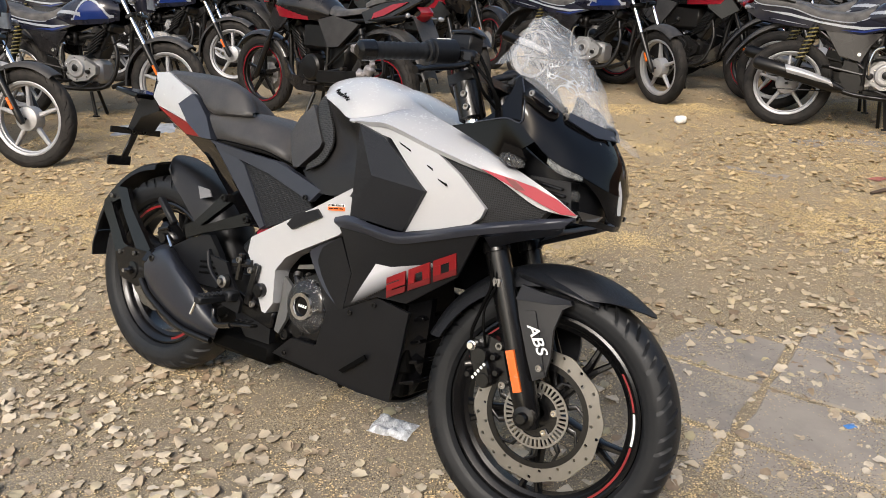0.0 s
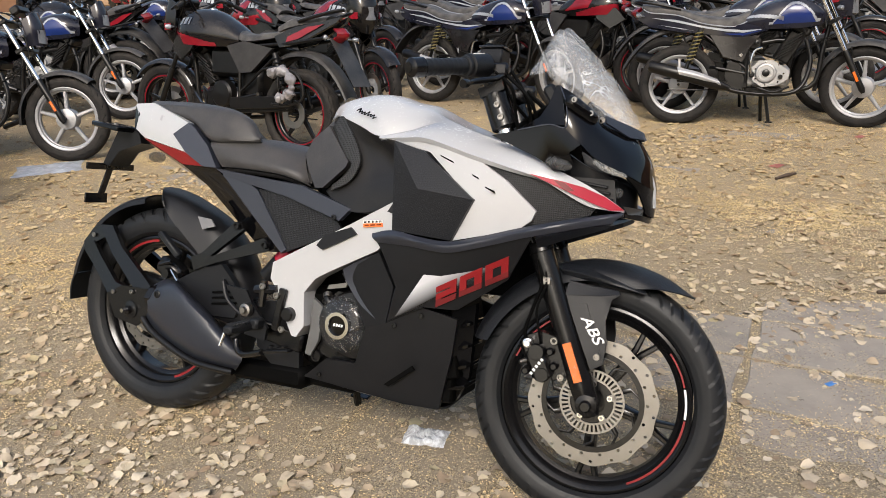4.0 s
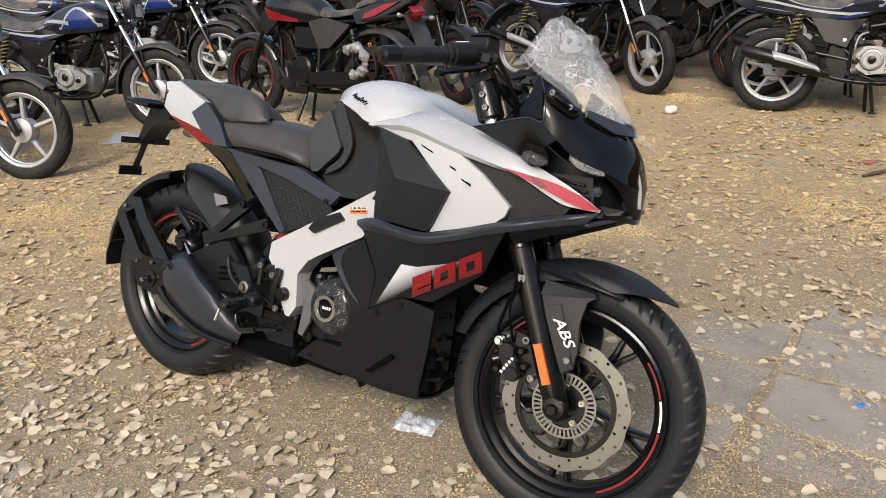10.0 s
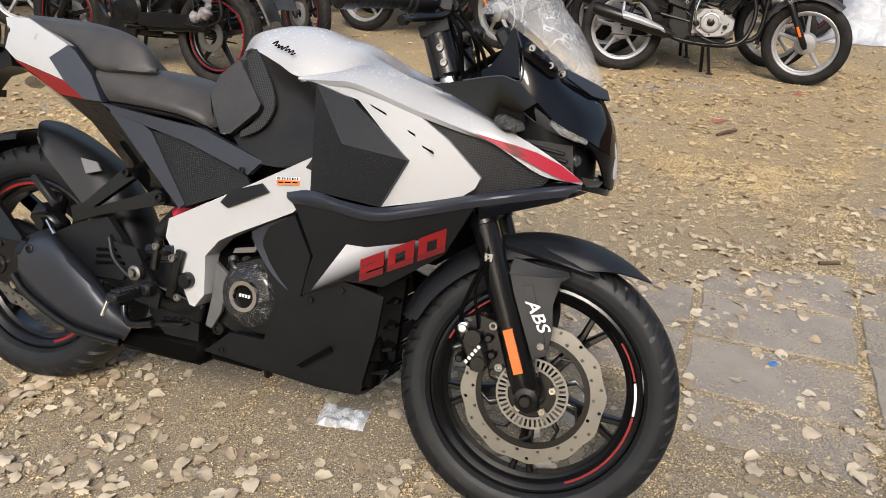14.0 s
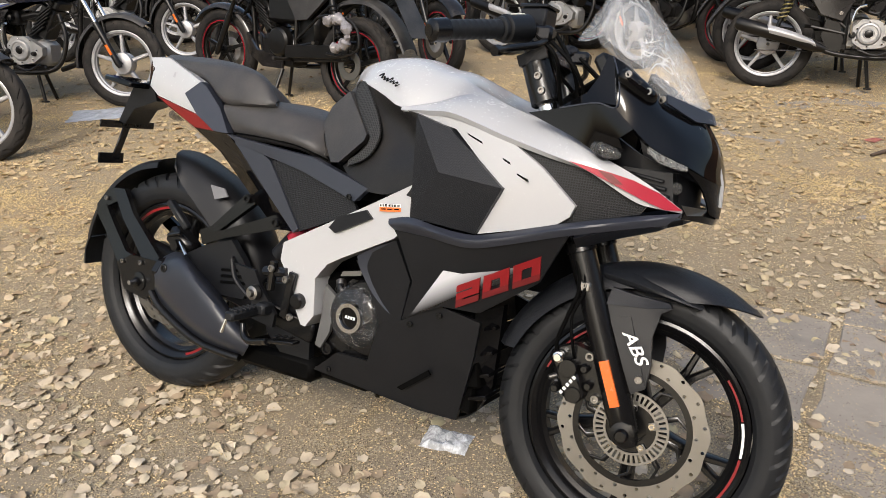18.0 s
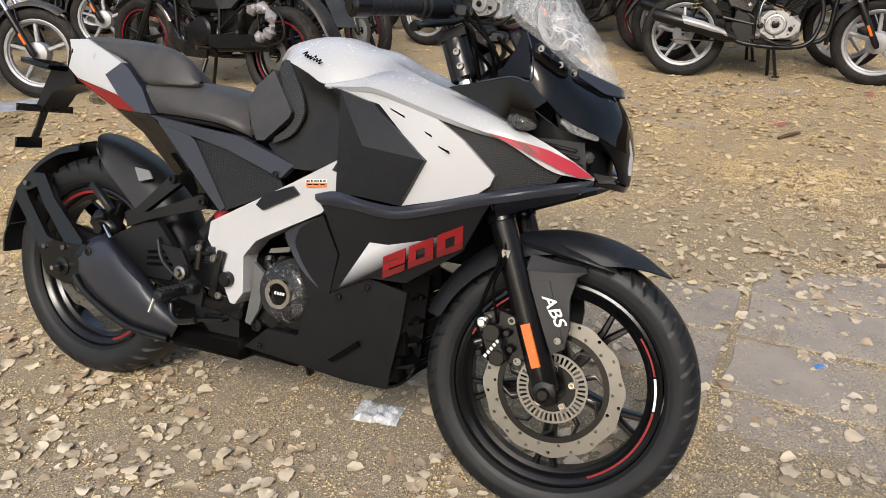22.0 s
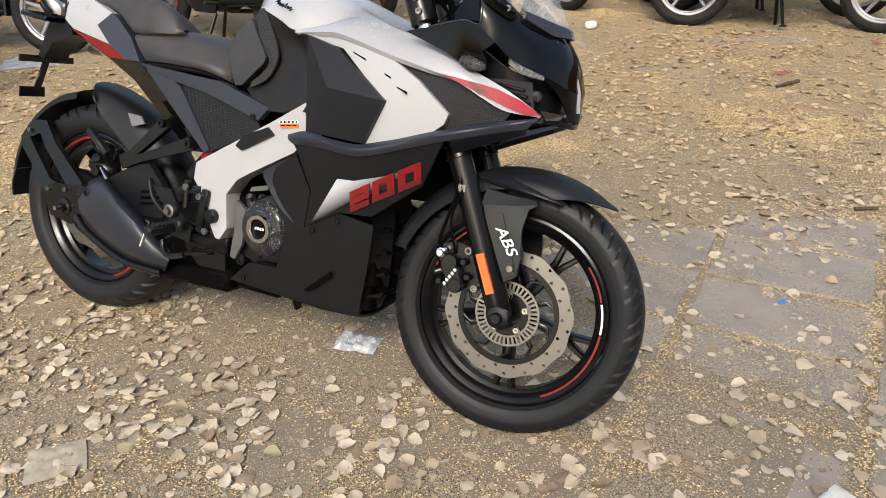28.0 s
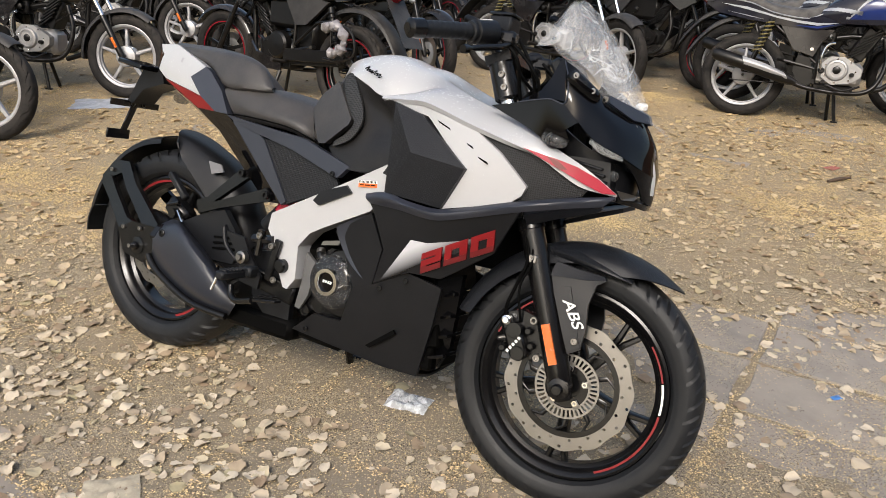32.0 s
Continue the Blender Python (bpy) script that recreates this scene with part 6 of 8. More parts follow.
part("hugger_bolt", bolt((-0.01, -0.149, 0.37), 0.007, 0.005), STEEL, hugger)
inner = Shape().loft([[(0.030, -0.086, 0.640), (-0.010, -0.050, 0.668), (-0.030, 0, 0.676), (-0.010, 0.050, 0.668), (0.030, 0.086, 0.640)], [(0.052, -0.088, 0.600), (0.060, -0.055, 0.646), (0.071, 0, 0.652), (0.060, 0.055, 0.646), (0.052, 0.088, 0.600)], [(0.110, -0.088, 0.552), (0.175, -0.055, 0.592), (0.193, 0, 0.598), (0.175, 0.055, 0.592), (0.110, 0.088, 0.552)], [(0.19, -0.086, 0.480), (0.27, -0.055, 0.50), (0.29, 0, 0.505), (0.27, 0.055, 0.50), (0.19, 0.086, 0.480)], [(0.27, -0.082, 0.37), (0.33, -0.05, 0.38), (0.345, 0, 0.385), (0.33, 0.05, 0.38), (0.27, 0.082, 0.37)]], 21, 22, (-0.5, 0, 0.8), 0.005)
part("inner_mudguard", inner, MATT, bike, "black inner mudguard over the rear tyre")
part("mudguard_label", Shape().plate([(0.150, -0.074, 0.606), (0.194, -0.068, 0.602), (0.214, -0.074, 0.584), (0.178, -0.084, 0.572)], 0.004, 0), mat("grey_label", (0.14, 0.14, 0.145), 0.5), bike, "faded grey label")
# pillion footrest bracket, footrests, pedal
fb = Shape().plate([(0.192, -0.140, 0.497), (0.232, -0.140, 0.515), (0.333, -0.134, 0.611), (0.355, -0.134, 0.613), (0.364, -0.134, 0.593), (0.255, -0.140, 0.505), (0.227, -0.140, 0.484)], 0.020, 0.005).plate([(0.192, -0.1405, 0.497), (0.205, -0.1405, 0.462), (0.279, -0.140, 0.492), (0.450, -0.134, 0.546), (0.453, -0.134, 0.566), (0.431, -0.134, 0.577), (0.269, -0.140, 0.510)], 0.021, 0.005)
rest = part("pillion_bracket", fb, SATIN, bike, "forked black pillion footrest bracket")
part("pillion_footrest", Shape().box((0.125, -0.150, 0.525), (0.095, 0.022, 0.018), Matrix.Rotation(radians(40), 4, "Y"), 0.005), RUBBER, rest)
for x, z in ((0.345, 0.602), (0.440, 0.560)):
    part("bracket_bolt", bolt((x, -0.138, z), 0.011, 0.008), SATIN, rest)
part("rear_caliper", Shape().box((0.10, -0.105, 0.445), (0.09, 0.05, 0.055), Matrix.Rotation(radians(30), 4, "Y"), 0.01).lathe([(0, -0.145), (0.014, -0.145), (0.016, -0.12)], (0.105, 0, 0.44), 14).tube([(0.07, -0.13, 0.46), (0.12, -0.135, 0.475)], 0.006), SATIN, bike)
part("rear_bleed_nipple", Shape().tube([(0.125, -0.14, 0.452), (0.160, -0.15, 0.425)], 0.005), CHROME, bike)
hg = Shape().plate([(0.321, -0.152, 0.454), (0.332, -0.154, 0.440), (0.403, -0.157, 0.436), (0.424, -0.158, 0.405), (0.480, -0.160, 0.345), (0.475, -0.160, 0.310), (0.407, -0.158, 0.317), (0.398, -0.157, 0.372), (0.346, -0.154, 0.424)], 0.010, 0.003, faces=[(0, 1, 8), (1, 2, 8), (2, 3, 7, 8), (3, 4, 5, 6, 7)]).tube(spline([(0.322, -0.152, 0.448), (0.340, -0.156, 0.405), (0.375, -0.158, 0.378), (0.402, -0.158, 0.366)], 12), 0.006, 8)
heel = part("heel_guard", hg, MATT, bike, "black heel guard")
part("footrest", Shape().box((0.440, -0.225, 0.348), (0.028, 0.095, 0.022), None, 0.006).box((0.455, -0.17, 0.355), (0.03, 0.04, 0.03), None, 0.006), RUBBER, heel, "ribbed rider footrest")
for k in range(6):
    part("footrest_rib", Shape().box((0.440, -0.186 - 0.014 * k, 0.3605), (0.026, 0.006, 0.006), None, 0.002), RUBBER, heel)
part("pivot_bolt", Shape().lathe([(0, -0.188), (0.008, -0.188), (0.010, -0.180), (0.017, -0.178), (0.019, -0.165)], (0.418, 0, 0.386), 20), STEEL, heel, "bright pivot bolt")
part("footrest_feeler", Shape().tube([(0.428, -0.262, 0.345), (0.418, -0.268, 0.305)], 0.0045, 10), CHROME, heel)
part("master_cylinder", Shape().tube([(0.43, -0.15, 0.44), (0.50, -0.15, 0.45)], 0.012).tube([(0.455, -0.155, 0.40), (0.46, -0.155, 0.47)], 0.010).box((0.515, -0.158, 0.40), (0.022, 0.014, 0.115), Matrix.Rotation(radians(10), 4, "Y"), 0.005), SATIN, heel)
for x, z in ((0.509, 0.437), (0.531, 0.351), (0.463, 0.455)):
    part("bracket_bolt", bolt((x, -0.165, z), 0.009, 0.006), STEEL, heel)
ped = Shape().tube(spline([(0.388, -0.165, 0.300), (0.400, -0.172, 0.275), (0.430, -0.180, 0.268), (0.500, -0.200, 0.290)], 14), 0.009, 10).box((0.555, -0.208, 0.305), (0.075, 0.028, 0.008), Matrix.Rotation(radians(-10), 4, "Y"), 0.002)
pedal = part("brake_pedal", ped, SATIN, bike, "black rear brake pedal")
for k in range(3):
    part("pedal_tread", Shape().box((0.535 + 0.02 * k, -0.208, 0.313 + 0.0035 * k), (0.008, 0.022, 0.005), None, 0.001), SATIN, pedal)
part("bracket_plate", Shape().plate([(0.40, -0.115, 0.40), (0.52, -0.115, 0.42), (0.555, -0.115, 0.33), (0.56, -0.115, 0.23), (0.49, -0.115, 0.22), (0.42, -0.115, 0.28)], 0.02, 0.004), MATT, heel)
spring = []
for k in range(90):
    a = 2 * math.pi * k / 13
    t = k / 89
    c = Vector((0.435 + 0.04 * t, 0, 0.40 + 0.17 * t))
    spring.append(c + Vector((0.030 * math.cos(a), 0.030 * math.sin(a), 0)))
shock = part("rear_shock", Shape().tube([(0.43, 0, 0.36), (0.48, 0, 0.62)], 0.02, 14), SATIN, bike, "rear shock absorber")
part("shock_spring", Shape().tube(spring, 0.006, 8), RED, shock, "red coil spring")
part("shock_reservoir", Shape().tube([(0.455, -0.085, 0.515), (0.475, -0.085, 0.55)], 0.02, 16), RED, shock, "red gas reservoir")
part("shock_reservoir_cap", Shape().tube([(0.415, -0.085, 0.47), (0.456, -0.085, 0.516)], 0.023, 16), MATT, shock)
part("side_stand", Shape().tube([(0.60, 0.10, 0.22), (0.56, 0.24, 0.02)], 0.012).box((0.555, 0.25, 0.085), (0.06, 0.04, 0.01), Matrix.Rotation(radians(17), 4, "X"), 0.003), SATIN, bike, "black side stand")
part("chain_case", Shape().box((0.27, 0.135, 0.37), (0.55, 0.02, 0.06), Matrix.Rotation(radians(9), 4, "Y"), 0.008), SATIN, swing)

# ---- the parked motorcycles ----
BASE = mat("dusty_midnight_paint", (0.005, 0.0065, 0.016), 0.11, vary=0.2, spec=0.45, dust=0.09, scale=7, dust_color=(0.36, 0.335, 0.31))
BLUE = mat("blue_stripe_paint", (0.008, 0.024, 0.13), 0.18, vary=0.1, dust=0.05)
SILVER = mat("silver_stripe_paint", (0.33, 0.35, 0.39), 0.3, 0.2, vary=0.1, dust=0.10)
BLACKP = mat("dusty_black_paint", (0.004, 0.0035, 0.004), 0.11, vary=0.2, spec=0.45, dust=0.07, scale=7, dust_color=(0.34, 0.315, 0.295))
REDP = mat("dusty_red_paint", (0.22, 0.006, 0.016), 0.18, vary=0.15, dust=0.06)
PLASTIC = mat("dusty_grey_plastic", (0.012, 0.012, 0.013), 0.5, vary=0.2, spec=0.35, dust=0.17, scale=9, dust_color=(0.30, 0.28, 0.26))
DSEAT = mat("dusty_seat_vinyl", (0.016, 0.015, 0.015), 0.5, vary=0.3, bump=0.2, bump_scale=500, spec=0.35, dust=0.30, dust_color=(0.33, 0.31, 0.29))
DRUBBER = mat("dusty_tyre", (0.010, 0.010, 0.011), 0.7, vary=0.3, bump=0.2, bump_scale=300, dust=0.09, spec=0.2)
DSTEEL = mat("dusty_black_steel", (0.0035, 0.0035, 0.0038), 0.30, vary=0.3, dust=0.025, spec=0.35)
DALU = mat("dusty_alloy", (0.36, 0.36, 0.37), 0.42, 0.45, vary=0.2, dust=0.14, dust_color=(0.40, 0.37, 0.33))
YELLOW = mat("yellow_spring", (0.15, 0.12, 0.035), 0.4, vary=0.2, dust=0.2)
TAILRED = mat("red_lamp_lens", (0.16, 0.006, 0.010), 0.18, vary=0.1, coat=0.5)
LAMP = mat("headlamp_glass", (0.26, 0.27, 0.29), 0.12, 0.4, vary=0.3, scale=40)
SMOKE = clear("smoked_visor", (0.05, 0.055, 0.07), 0.08, haze=0.2, see=0.5, scale=12)
WRAP = mat("grey_wrapping_film", (0.23, 0.22, 0.23), 0.28, vary=0.5, scale=26, bump=1.0, bump_scale=70)


def skin_decal(rows, test, lift, nu=110, nv=110, out=(0, 0, 1)):
    """The part of a lofted skin for which test(u, v) holds, lifted off it a little."""
    s = Shape().loft(rows, nu, nv, out)
    v = np.array(s.v).reshape(nu, nv, 3)
    nrm = np.cross(np.gradient(v, axis=0), np.gradient(v, axis=1))
    nrm /= np.linalg.norm(nrm, axis=2, keepdims=True) + 1e-12
    if (nrm.mean((0, 1)) @ np.array(out)) < 0:
        nrm = -nrm
    v = (v + lift * nrm).reshape(-1, 3)
    keep = [f for f in s.f if test((f[0] // nv) / (nu - 1), (f[0] % nv) / (nv - 1))]
    used = sorted({i for f in keep for i in f})
    at = {i: k for k, i in enumerate(used)}
    return Shape().add([v[i] for i in used], [tuple(at[i] for i in f) for f in keep])


def parked_bike(name, label, group, m, steer, naked=False, bold=True):
    """A parked motorcycle: the commuter with silver wheels, or the naked roadster with a front disc."""
    me = thing(name, label, "motorcycle", m, group)
    R, front = 0.295, Vector((1.275, 0, 0.295))
    rear = Vector((0, 0, 0.295))
    axis = Vector((-math.sin(radians(27)), 0, math.cos(radians(27))))
    at = front - Vector((0.05, 0, -0.025))
    st = Matrix.Translation(at) @ Matrix.Rotation(radians(steer), 4, axis) @ Matrix.Translation(-at)
    p = lambda n, s, mt, par=me, lb="": part(n, s, mt, par, lb)
    f = lambda n, s, mt, par=me, lb="": part(n, s.moved(st), mt, par, lb)
    two = lambda n, s, mt, par=me, lb="": (part(n, s, mt, par, lb), part(n, s.mirrored(), mt, par, lb))
    ftwo = lambda n, s, mt, par=me, lb="": (f(n, s, mt, par, lb), f(n, s.mirrored(), mt, par, lb))
    paint, flash, flash2 = (BLACKP, REDP, SILVER) if naked else (BASE, BLUE, SILVER)
    rim = DSTEEL if naked else DALU
    for c, make, w in ((front, f, 0.084), (rear, p, 0.13 if naked else 0.090)):
        s = Shape().lathe([(0.222, -0.030), (0.216, -0.033), (0.203, -0.028), (0.197, -0.012), (0.197, 0.012), (0.203, 0.028), (0.216, 0.033), (0.222, 0.030)], c, 48)
        s.lathe([(0.222, 0.03), (0.192, 0.012), (0.192, -0.012), (0.222, -0.03)], c, 48)
        whl = make("wheel", s, rim, me, "black cast wheel" if naked else "silver alloy wheel")
        make("tyre", tyre_shape(c, R + (0.008 if naked and make is p else 0), w, 0.082, 26, 104, block=naked and make is p), DRUBBER, whl, "dusty black tyre")
        make("hub", Shape().lathe([(0.012, -0.050), (0.045, -0.048), (0.070, -0.040), (0.074, -0.028), (0.074, 0.03), (0.05, 0.045), (0.012, 0.05)] if not naked else [(0.012, -0.04), (0.03, -0.04), (0.036, 0), (0.03, 0.04), (0.012, 0.04)], c, 32), rim, whl)
        for k in range(5):
            make("spoke", spoke(Shape(), c, radians(72 * k + 20), 0.03, 0.200, 0.030, 0.020, 0.034, 0.020), rim, whl)
        if naked:
            make("rim_stripe", arc_band(c, 0.204, 0.212, 0, 359, 0.0325), REDP, whl, "red rim stripe")
            make("rim_stripe", arc_band(c, 0.204, 0.212, 0, 359, -0.0335), REDP, whl, "red rim stripe")
            if make is f:
                for yy in (-0.055,):
                    make("brake_disc", drilled_disc(c, 0.088, 0.130, yy, 24, 0.004, 0.0), STEEL, whl, "drilled front brake disc")
                    make("disc_carrier", Shape().lathe([(0.03, yy), (0.055, yy - 0.004), (0.092, yy), (0.055, yy + 0.004), (0.03, yy)], c, 24), DALU, whl)
        make("axle_nut", Shape().tube([c - Vector((0, 0.105, 0)), c + Vector((0, 0.105, 0))], 0.009, 10), DSTEEL, whl)
    # fork
    side = Vector((axis.z, 0, -axis.x))
    fk = lambda d, y=0.0, s=0.0: front + axis * d + side * s + Vector((0, y, 0))
    legs = ftwo("fork_leg", Shape().tube([fk(-0.03, -0.088), fk(0.0, -0.088), fk(0.06, -0.088), fk(0.28, -0.088), fk(0.30, -0.088)], [0.014, 0.022, 0.021, 0.023, 0.02], 14), DSTEEL, me, "black fork leg")
    ftwo("fork_tube", Shape().tube([fk(0.29, -0.088), fk(0.74, -0.088)], 0.0155, 14), CHROME if not naked else DSTEEL)
    f("reflector", Shape().box(fk(0.10, -0.113), (0.018, 0.008, 0.075), Matrix.Rotation(radians(-27), 4, "Y"), 0.003), ORANGE, legs[0], "amber fork reflector")
    f("top_yoke", Shape().box(fk(0.73), (0.06, 0.22, 0.025), Matrix.Rotation(radians(-27), 4, "Y"), 0.006), DSTEEL)
    f("lower_yoke", Shape().box(fk(0.52), (0.06, 0.22, 0.03), Matrix.Rotation(radians(-27), 4, "Y"), 0.006), DSTEEL)
    rows = []
    a0, a1 = (38, 152) if naked else (52, 186)
    for y, r in ((-0.066, 0.300), (-0.055, 0.322), (-0.028, 0.333), (0, 0.336), (0.028, 0.333), (0.055, 0.322), (0.066, 0.300)):
        rows.append([(front.x + r * math.cos(radians(a0 + (a1 - a0) * i / 7)), y, front.z + r * math.sin(radians(a0 + (a1 - a0) * i / 7))) for i in range(8)])
    guard = f("front_mudguard", Shape().loft(rows, 22, 13, (0, 0, 1), 0.004), paint if naked else PLASTIC, me, "dusty front mudguard")
    for sd in (-1, 1):
        f("mudguard_stay", Shape().tube([fk(0.16, 0.075 * sd), front + Vector((-0.10, 0.066 * sd, 0.29))], 0.006, 8).tube([fk(0.16, 0.075 * sd), fk(0.30, 0.078 * sd)], [0.012, 0.014], 8), DSTEEL)
    if naked:
        f("brake_caliper", Shape().box(front + Vector((-0.09, -0.075, 0.085)), (0.05, 0.06, 0.09), Matrix.Rotation(radians(-40), 4, "Y"), 0.01), DSTEEL, me, "black brake caliper")
    # bars, controls
    hb = spline([fk(0.75, 0.0), fk(0.77, -0.06), fk(0.84, -0.16, -0.01), fk(0.84, -0.26, -0.05), fk(0.82, -0.37, -0.10)], 18)
    bars = ftwo("handlebar", Shape().tube(hb, 0.011, 10), DSTEEL if naked else CHROME, me, "tubular handlebar")
    for b, sg in zip(bars, (1, -1)):
        for nm, sh, mt in (("grip", Shape().tube([hb[-5], hb[-1]], 0.0165, 12), DRUBBER), ("switch_box", Shape().tube([hb[-8], hb[-6]], 0.022, 12), DSTEEL),
                           ("lever", Shape().tube([Vector(hb[-7]) + Vector((0.04, 0, 0)), Vector(hb[-1]) + Vector((0.06, 0.02, -0.01))], [0.006, 0.007], 8), ALU if not naked else DSTEEL)):
            f(nm, sh if sg > 0 else sh.mirrored(), mt, b)
    # head end
    hz = fk(0.58, 0, 0.10)
    if naked:
        cowl = Shape().loft([[hz + Vector((-0.06, -0.11, 0.16)), hz + Vector((0.02, -0.09, 0.20)), hz + Vector((0.04, 0, 0.22)), hz + Vector((0.02, 0.09, 0.20)), hz + Vector((-0.06, 0.11, 0.16))],
                             [hz + Vector((-0.05, -0.125, 0.04)), hz + Vector((0.07, -0.095, 0.07)), hz + Vector((0.11, 0, 0.085)), hz + Vector((0.07, 0.095, 0.07)), hz + Vector((-0.05, 0.125, 0.04))],
                             [hz + Vector((-0.04, -0.11, -0.06)), hz + Vector((0.07, -0.09, -0.05)), hz + Vector((0.11, 0, -0.045)), hz + Vector((0.07, 0.09, -0.05)), hz + Vector((-0.04, 0.11, -0.06))],
                             [hz + Vector((-0.03, -0.06, -0.12)), hz + Vector((0.04, -0.05, -0.13)), hz + Vector((0.07, 0, -0.14)), hz + Vector((0.04, 0.05, -0.13)), hz + Vector((-0.03, 0.06, -0.12))]], 17, 14, (1, 0, 0), 0.006)
        head = f("headlamp_cowl", cowl, paint, me, "black headlamp cowl with smoked visor")
        f("headlamp", Shape().loft([[hz + Vector((0.085, -0.08, 0.06)), hz + Vector((0.118, 0, 0.065)), hz + Vector((0.085, 0.08, 0.06))], [hz + Vector((0.085, -0.08, -0.03)), hz + Vector((0.122, 0, -0.035)), hz + Vector((0.085, 0.08, -0.03))]], 9, 5, (1, 0, 0), 0.006), LAMP, head)
        ftwo("cowl_flash", Shape().box(hz + Vector((0.03, -0.118, 0.0)), (0.09, 0.004, 0.05), Matrix.Rotation(radians(20), 4, "Z"), 0.001), flash, head)
    else:
        head = f("headlamp_cowl", Shape().loft([[hz + 0.78 * Vector((-0.05, -0.09, 0.13)), hz + 0.78 * Vector((0.02, -0.07, 0.19)), hz + 0.78 * Vector((0.03, 0, 0.21)), hz + 0.78 * Vector((0.02, 0.07, 0.19)), hz + 0.78 * Vector((-0.05, 0.09, 0.13))],
                                                [hz + 0.78 * Vector((-0.04, -0.10, 0.02)), hz + 0.78 * Vector((0.05, -0.085, 0.06)), hz + 0.78 * Vector((0.085, 0, 0.07)), hz + 0.78 * Vector((0.05, 0.085, 0.06)), hz + 0.78 * Vector((-0.04, 0.10, 0.02))],
                                                [hz + 0.78 * Vector((-0.03, -0.075, -0.09)), hz + 0.78 * Vector((0.05, -0.07, -0.08)), hz + 0.78 * Vector((0.09, 0, -0.08)), hz + 0.78 * Vector((0.05, 0.07, -0.08)), hz + 0.78 * Vector((-0.03, 0.075, -0.09))]], 15, 12, (1, 0, 0), 0.006), paint, me, "dark headlamp cowl with a small visor")
        f("headlamp", Shape().loft([[hz + 0.78 * Vector((0.065, -0.07, 0.05)), hz + 0.78 * Vector((0.095, 0, 0.055)), hz + 0.78 * Vector((0.065, 0.07, 0.05))], [hz + 0.78 * Vector((0.07, -0.065, -0.06)), hz + 0.78 * Vector((0.108, 0, -0.065)), hz + 0.78 * Vector((0.07, 0.065, -0.06))]], 9, 6, (1, 0, 0), 0.006), LAMP, head, "clear headlamp glass")
        f("visor", Shape().loft([[hz + 0.78 * Vector((0.03, -0.085, 0.06)), hz + 0.78 * Vector((0.075, 0, 0.075)), hz + 0.78 * Vector((0.03, 0.085, 0.06))], [hz + 0.78 * Vector((-0.02, -0.075, 0.19)), hz + 0.78 * Vector((0.015, 0, 0.215)), hz + 0.78 * Vector((-0.02, 0.075, 0.19))]], 9, 5, (1, 0, 0.3), 0.003), SMOKE, head, "smoked clear visor")
    ftwo("indicator", Shape().tube([hz + Vector((-0.02, -0.085, 0.0)), hz + Vector((-0.02, -0.135, 0.0))], 0.007).lathe([(0, -0.036), (0.015, -0.028), (0.018, -0.006), (0.010, 0.010), (0, 0.012)], hz + Vector((-0.02, -0.150, 0)), 12, Matrix.Rotation(radians(60), 4, "Z")), LAMP if not naked else SILVER, head, "front indicator")
    f("instrument_pod", Shape().box(hz + Vector((-0.08, 0, 0.17)), (0.07, 0.16, 0.06), Matrix.Rotation(radians(-30), 4, "Y"), 0.015), DSTEEL)
    for k, (y0, dy) in enumerate(((-0.10, -0.02), (0.08, 0.02), (-0.05, 0.0))):
        p("control_cable", Shape().tube(spline([fk(0.82, y0 * 1.6), fk(0.70, y0, 0.10), fk(0.45, y0 * 0.8, 0.02), Vector((0.86 - 0.04 * k, dy - 0.05, 0.55)), Vector((0.78, -0.08, 0.50))], 18), 0.004, 6), DSTEEL)
    # tank
    grow = 0.03 if naked else 0.0
    tk = [[(0.47, -0.085, 0.735), (0.60, -0.115, 0.725), (0.78, -0.13 - grow, 0.725), (0.94, -0.125 - grow, 0.735), (1.05, -0.08, 0.76)],
          [(0.47, -0.105, 0.77), (0.58, -0.135, 0.79), (0.76, -0.158 - grow, 0.82), (0.94, -0.150 - grow, 0.83), (1.07, -0.095, 0.82)],
          [(0.48, -0.075, 0.815), (0.58, -0.105, 0.865), (0.76, -0.125, 0.91 + grow), (0.93, -0.115, 0.915 + grow), (1.05, -0.075, 0.875)],
          [(0.485, 0, 0.825), (0.58, 0, 0.895), (0.75, 0, 0.945 + grow), (0.92, 0, 0.945 + grow), (1.04, 0, 0.89)]]
    mr = lambda r: [(x, -y, z) for x, y, z in r]
    if not naked:
        tk = [[(0.43 + (x - 0.47) * 0.90, y, z - 0.03) for x, y, z in r] for r in tk]
    tk = tk[:3] + [tk[3]] + [mr(r) for r in tk[2::-1]]
    tankp = p("fuel_tank", Shape().loft(tk, 26, 25, (0, 0, 1), 0.0), paint, me, "dusty black and red tank" if naked else "dark tank with blue and silver flashes")
    p("tank_cap", Shape().lathe([(0, 0.012), (0.030, 0.010), (0.034, 0.0), (0.034, -0.01)], (0.80, 0, 0.945 + grow if naked else 0.915), 18, Matrix.Rotation(radians(90), 4, "X")), CHROME, tankp)
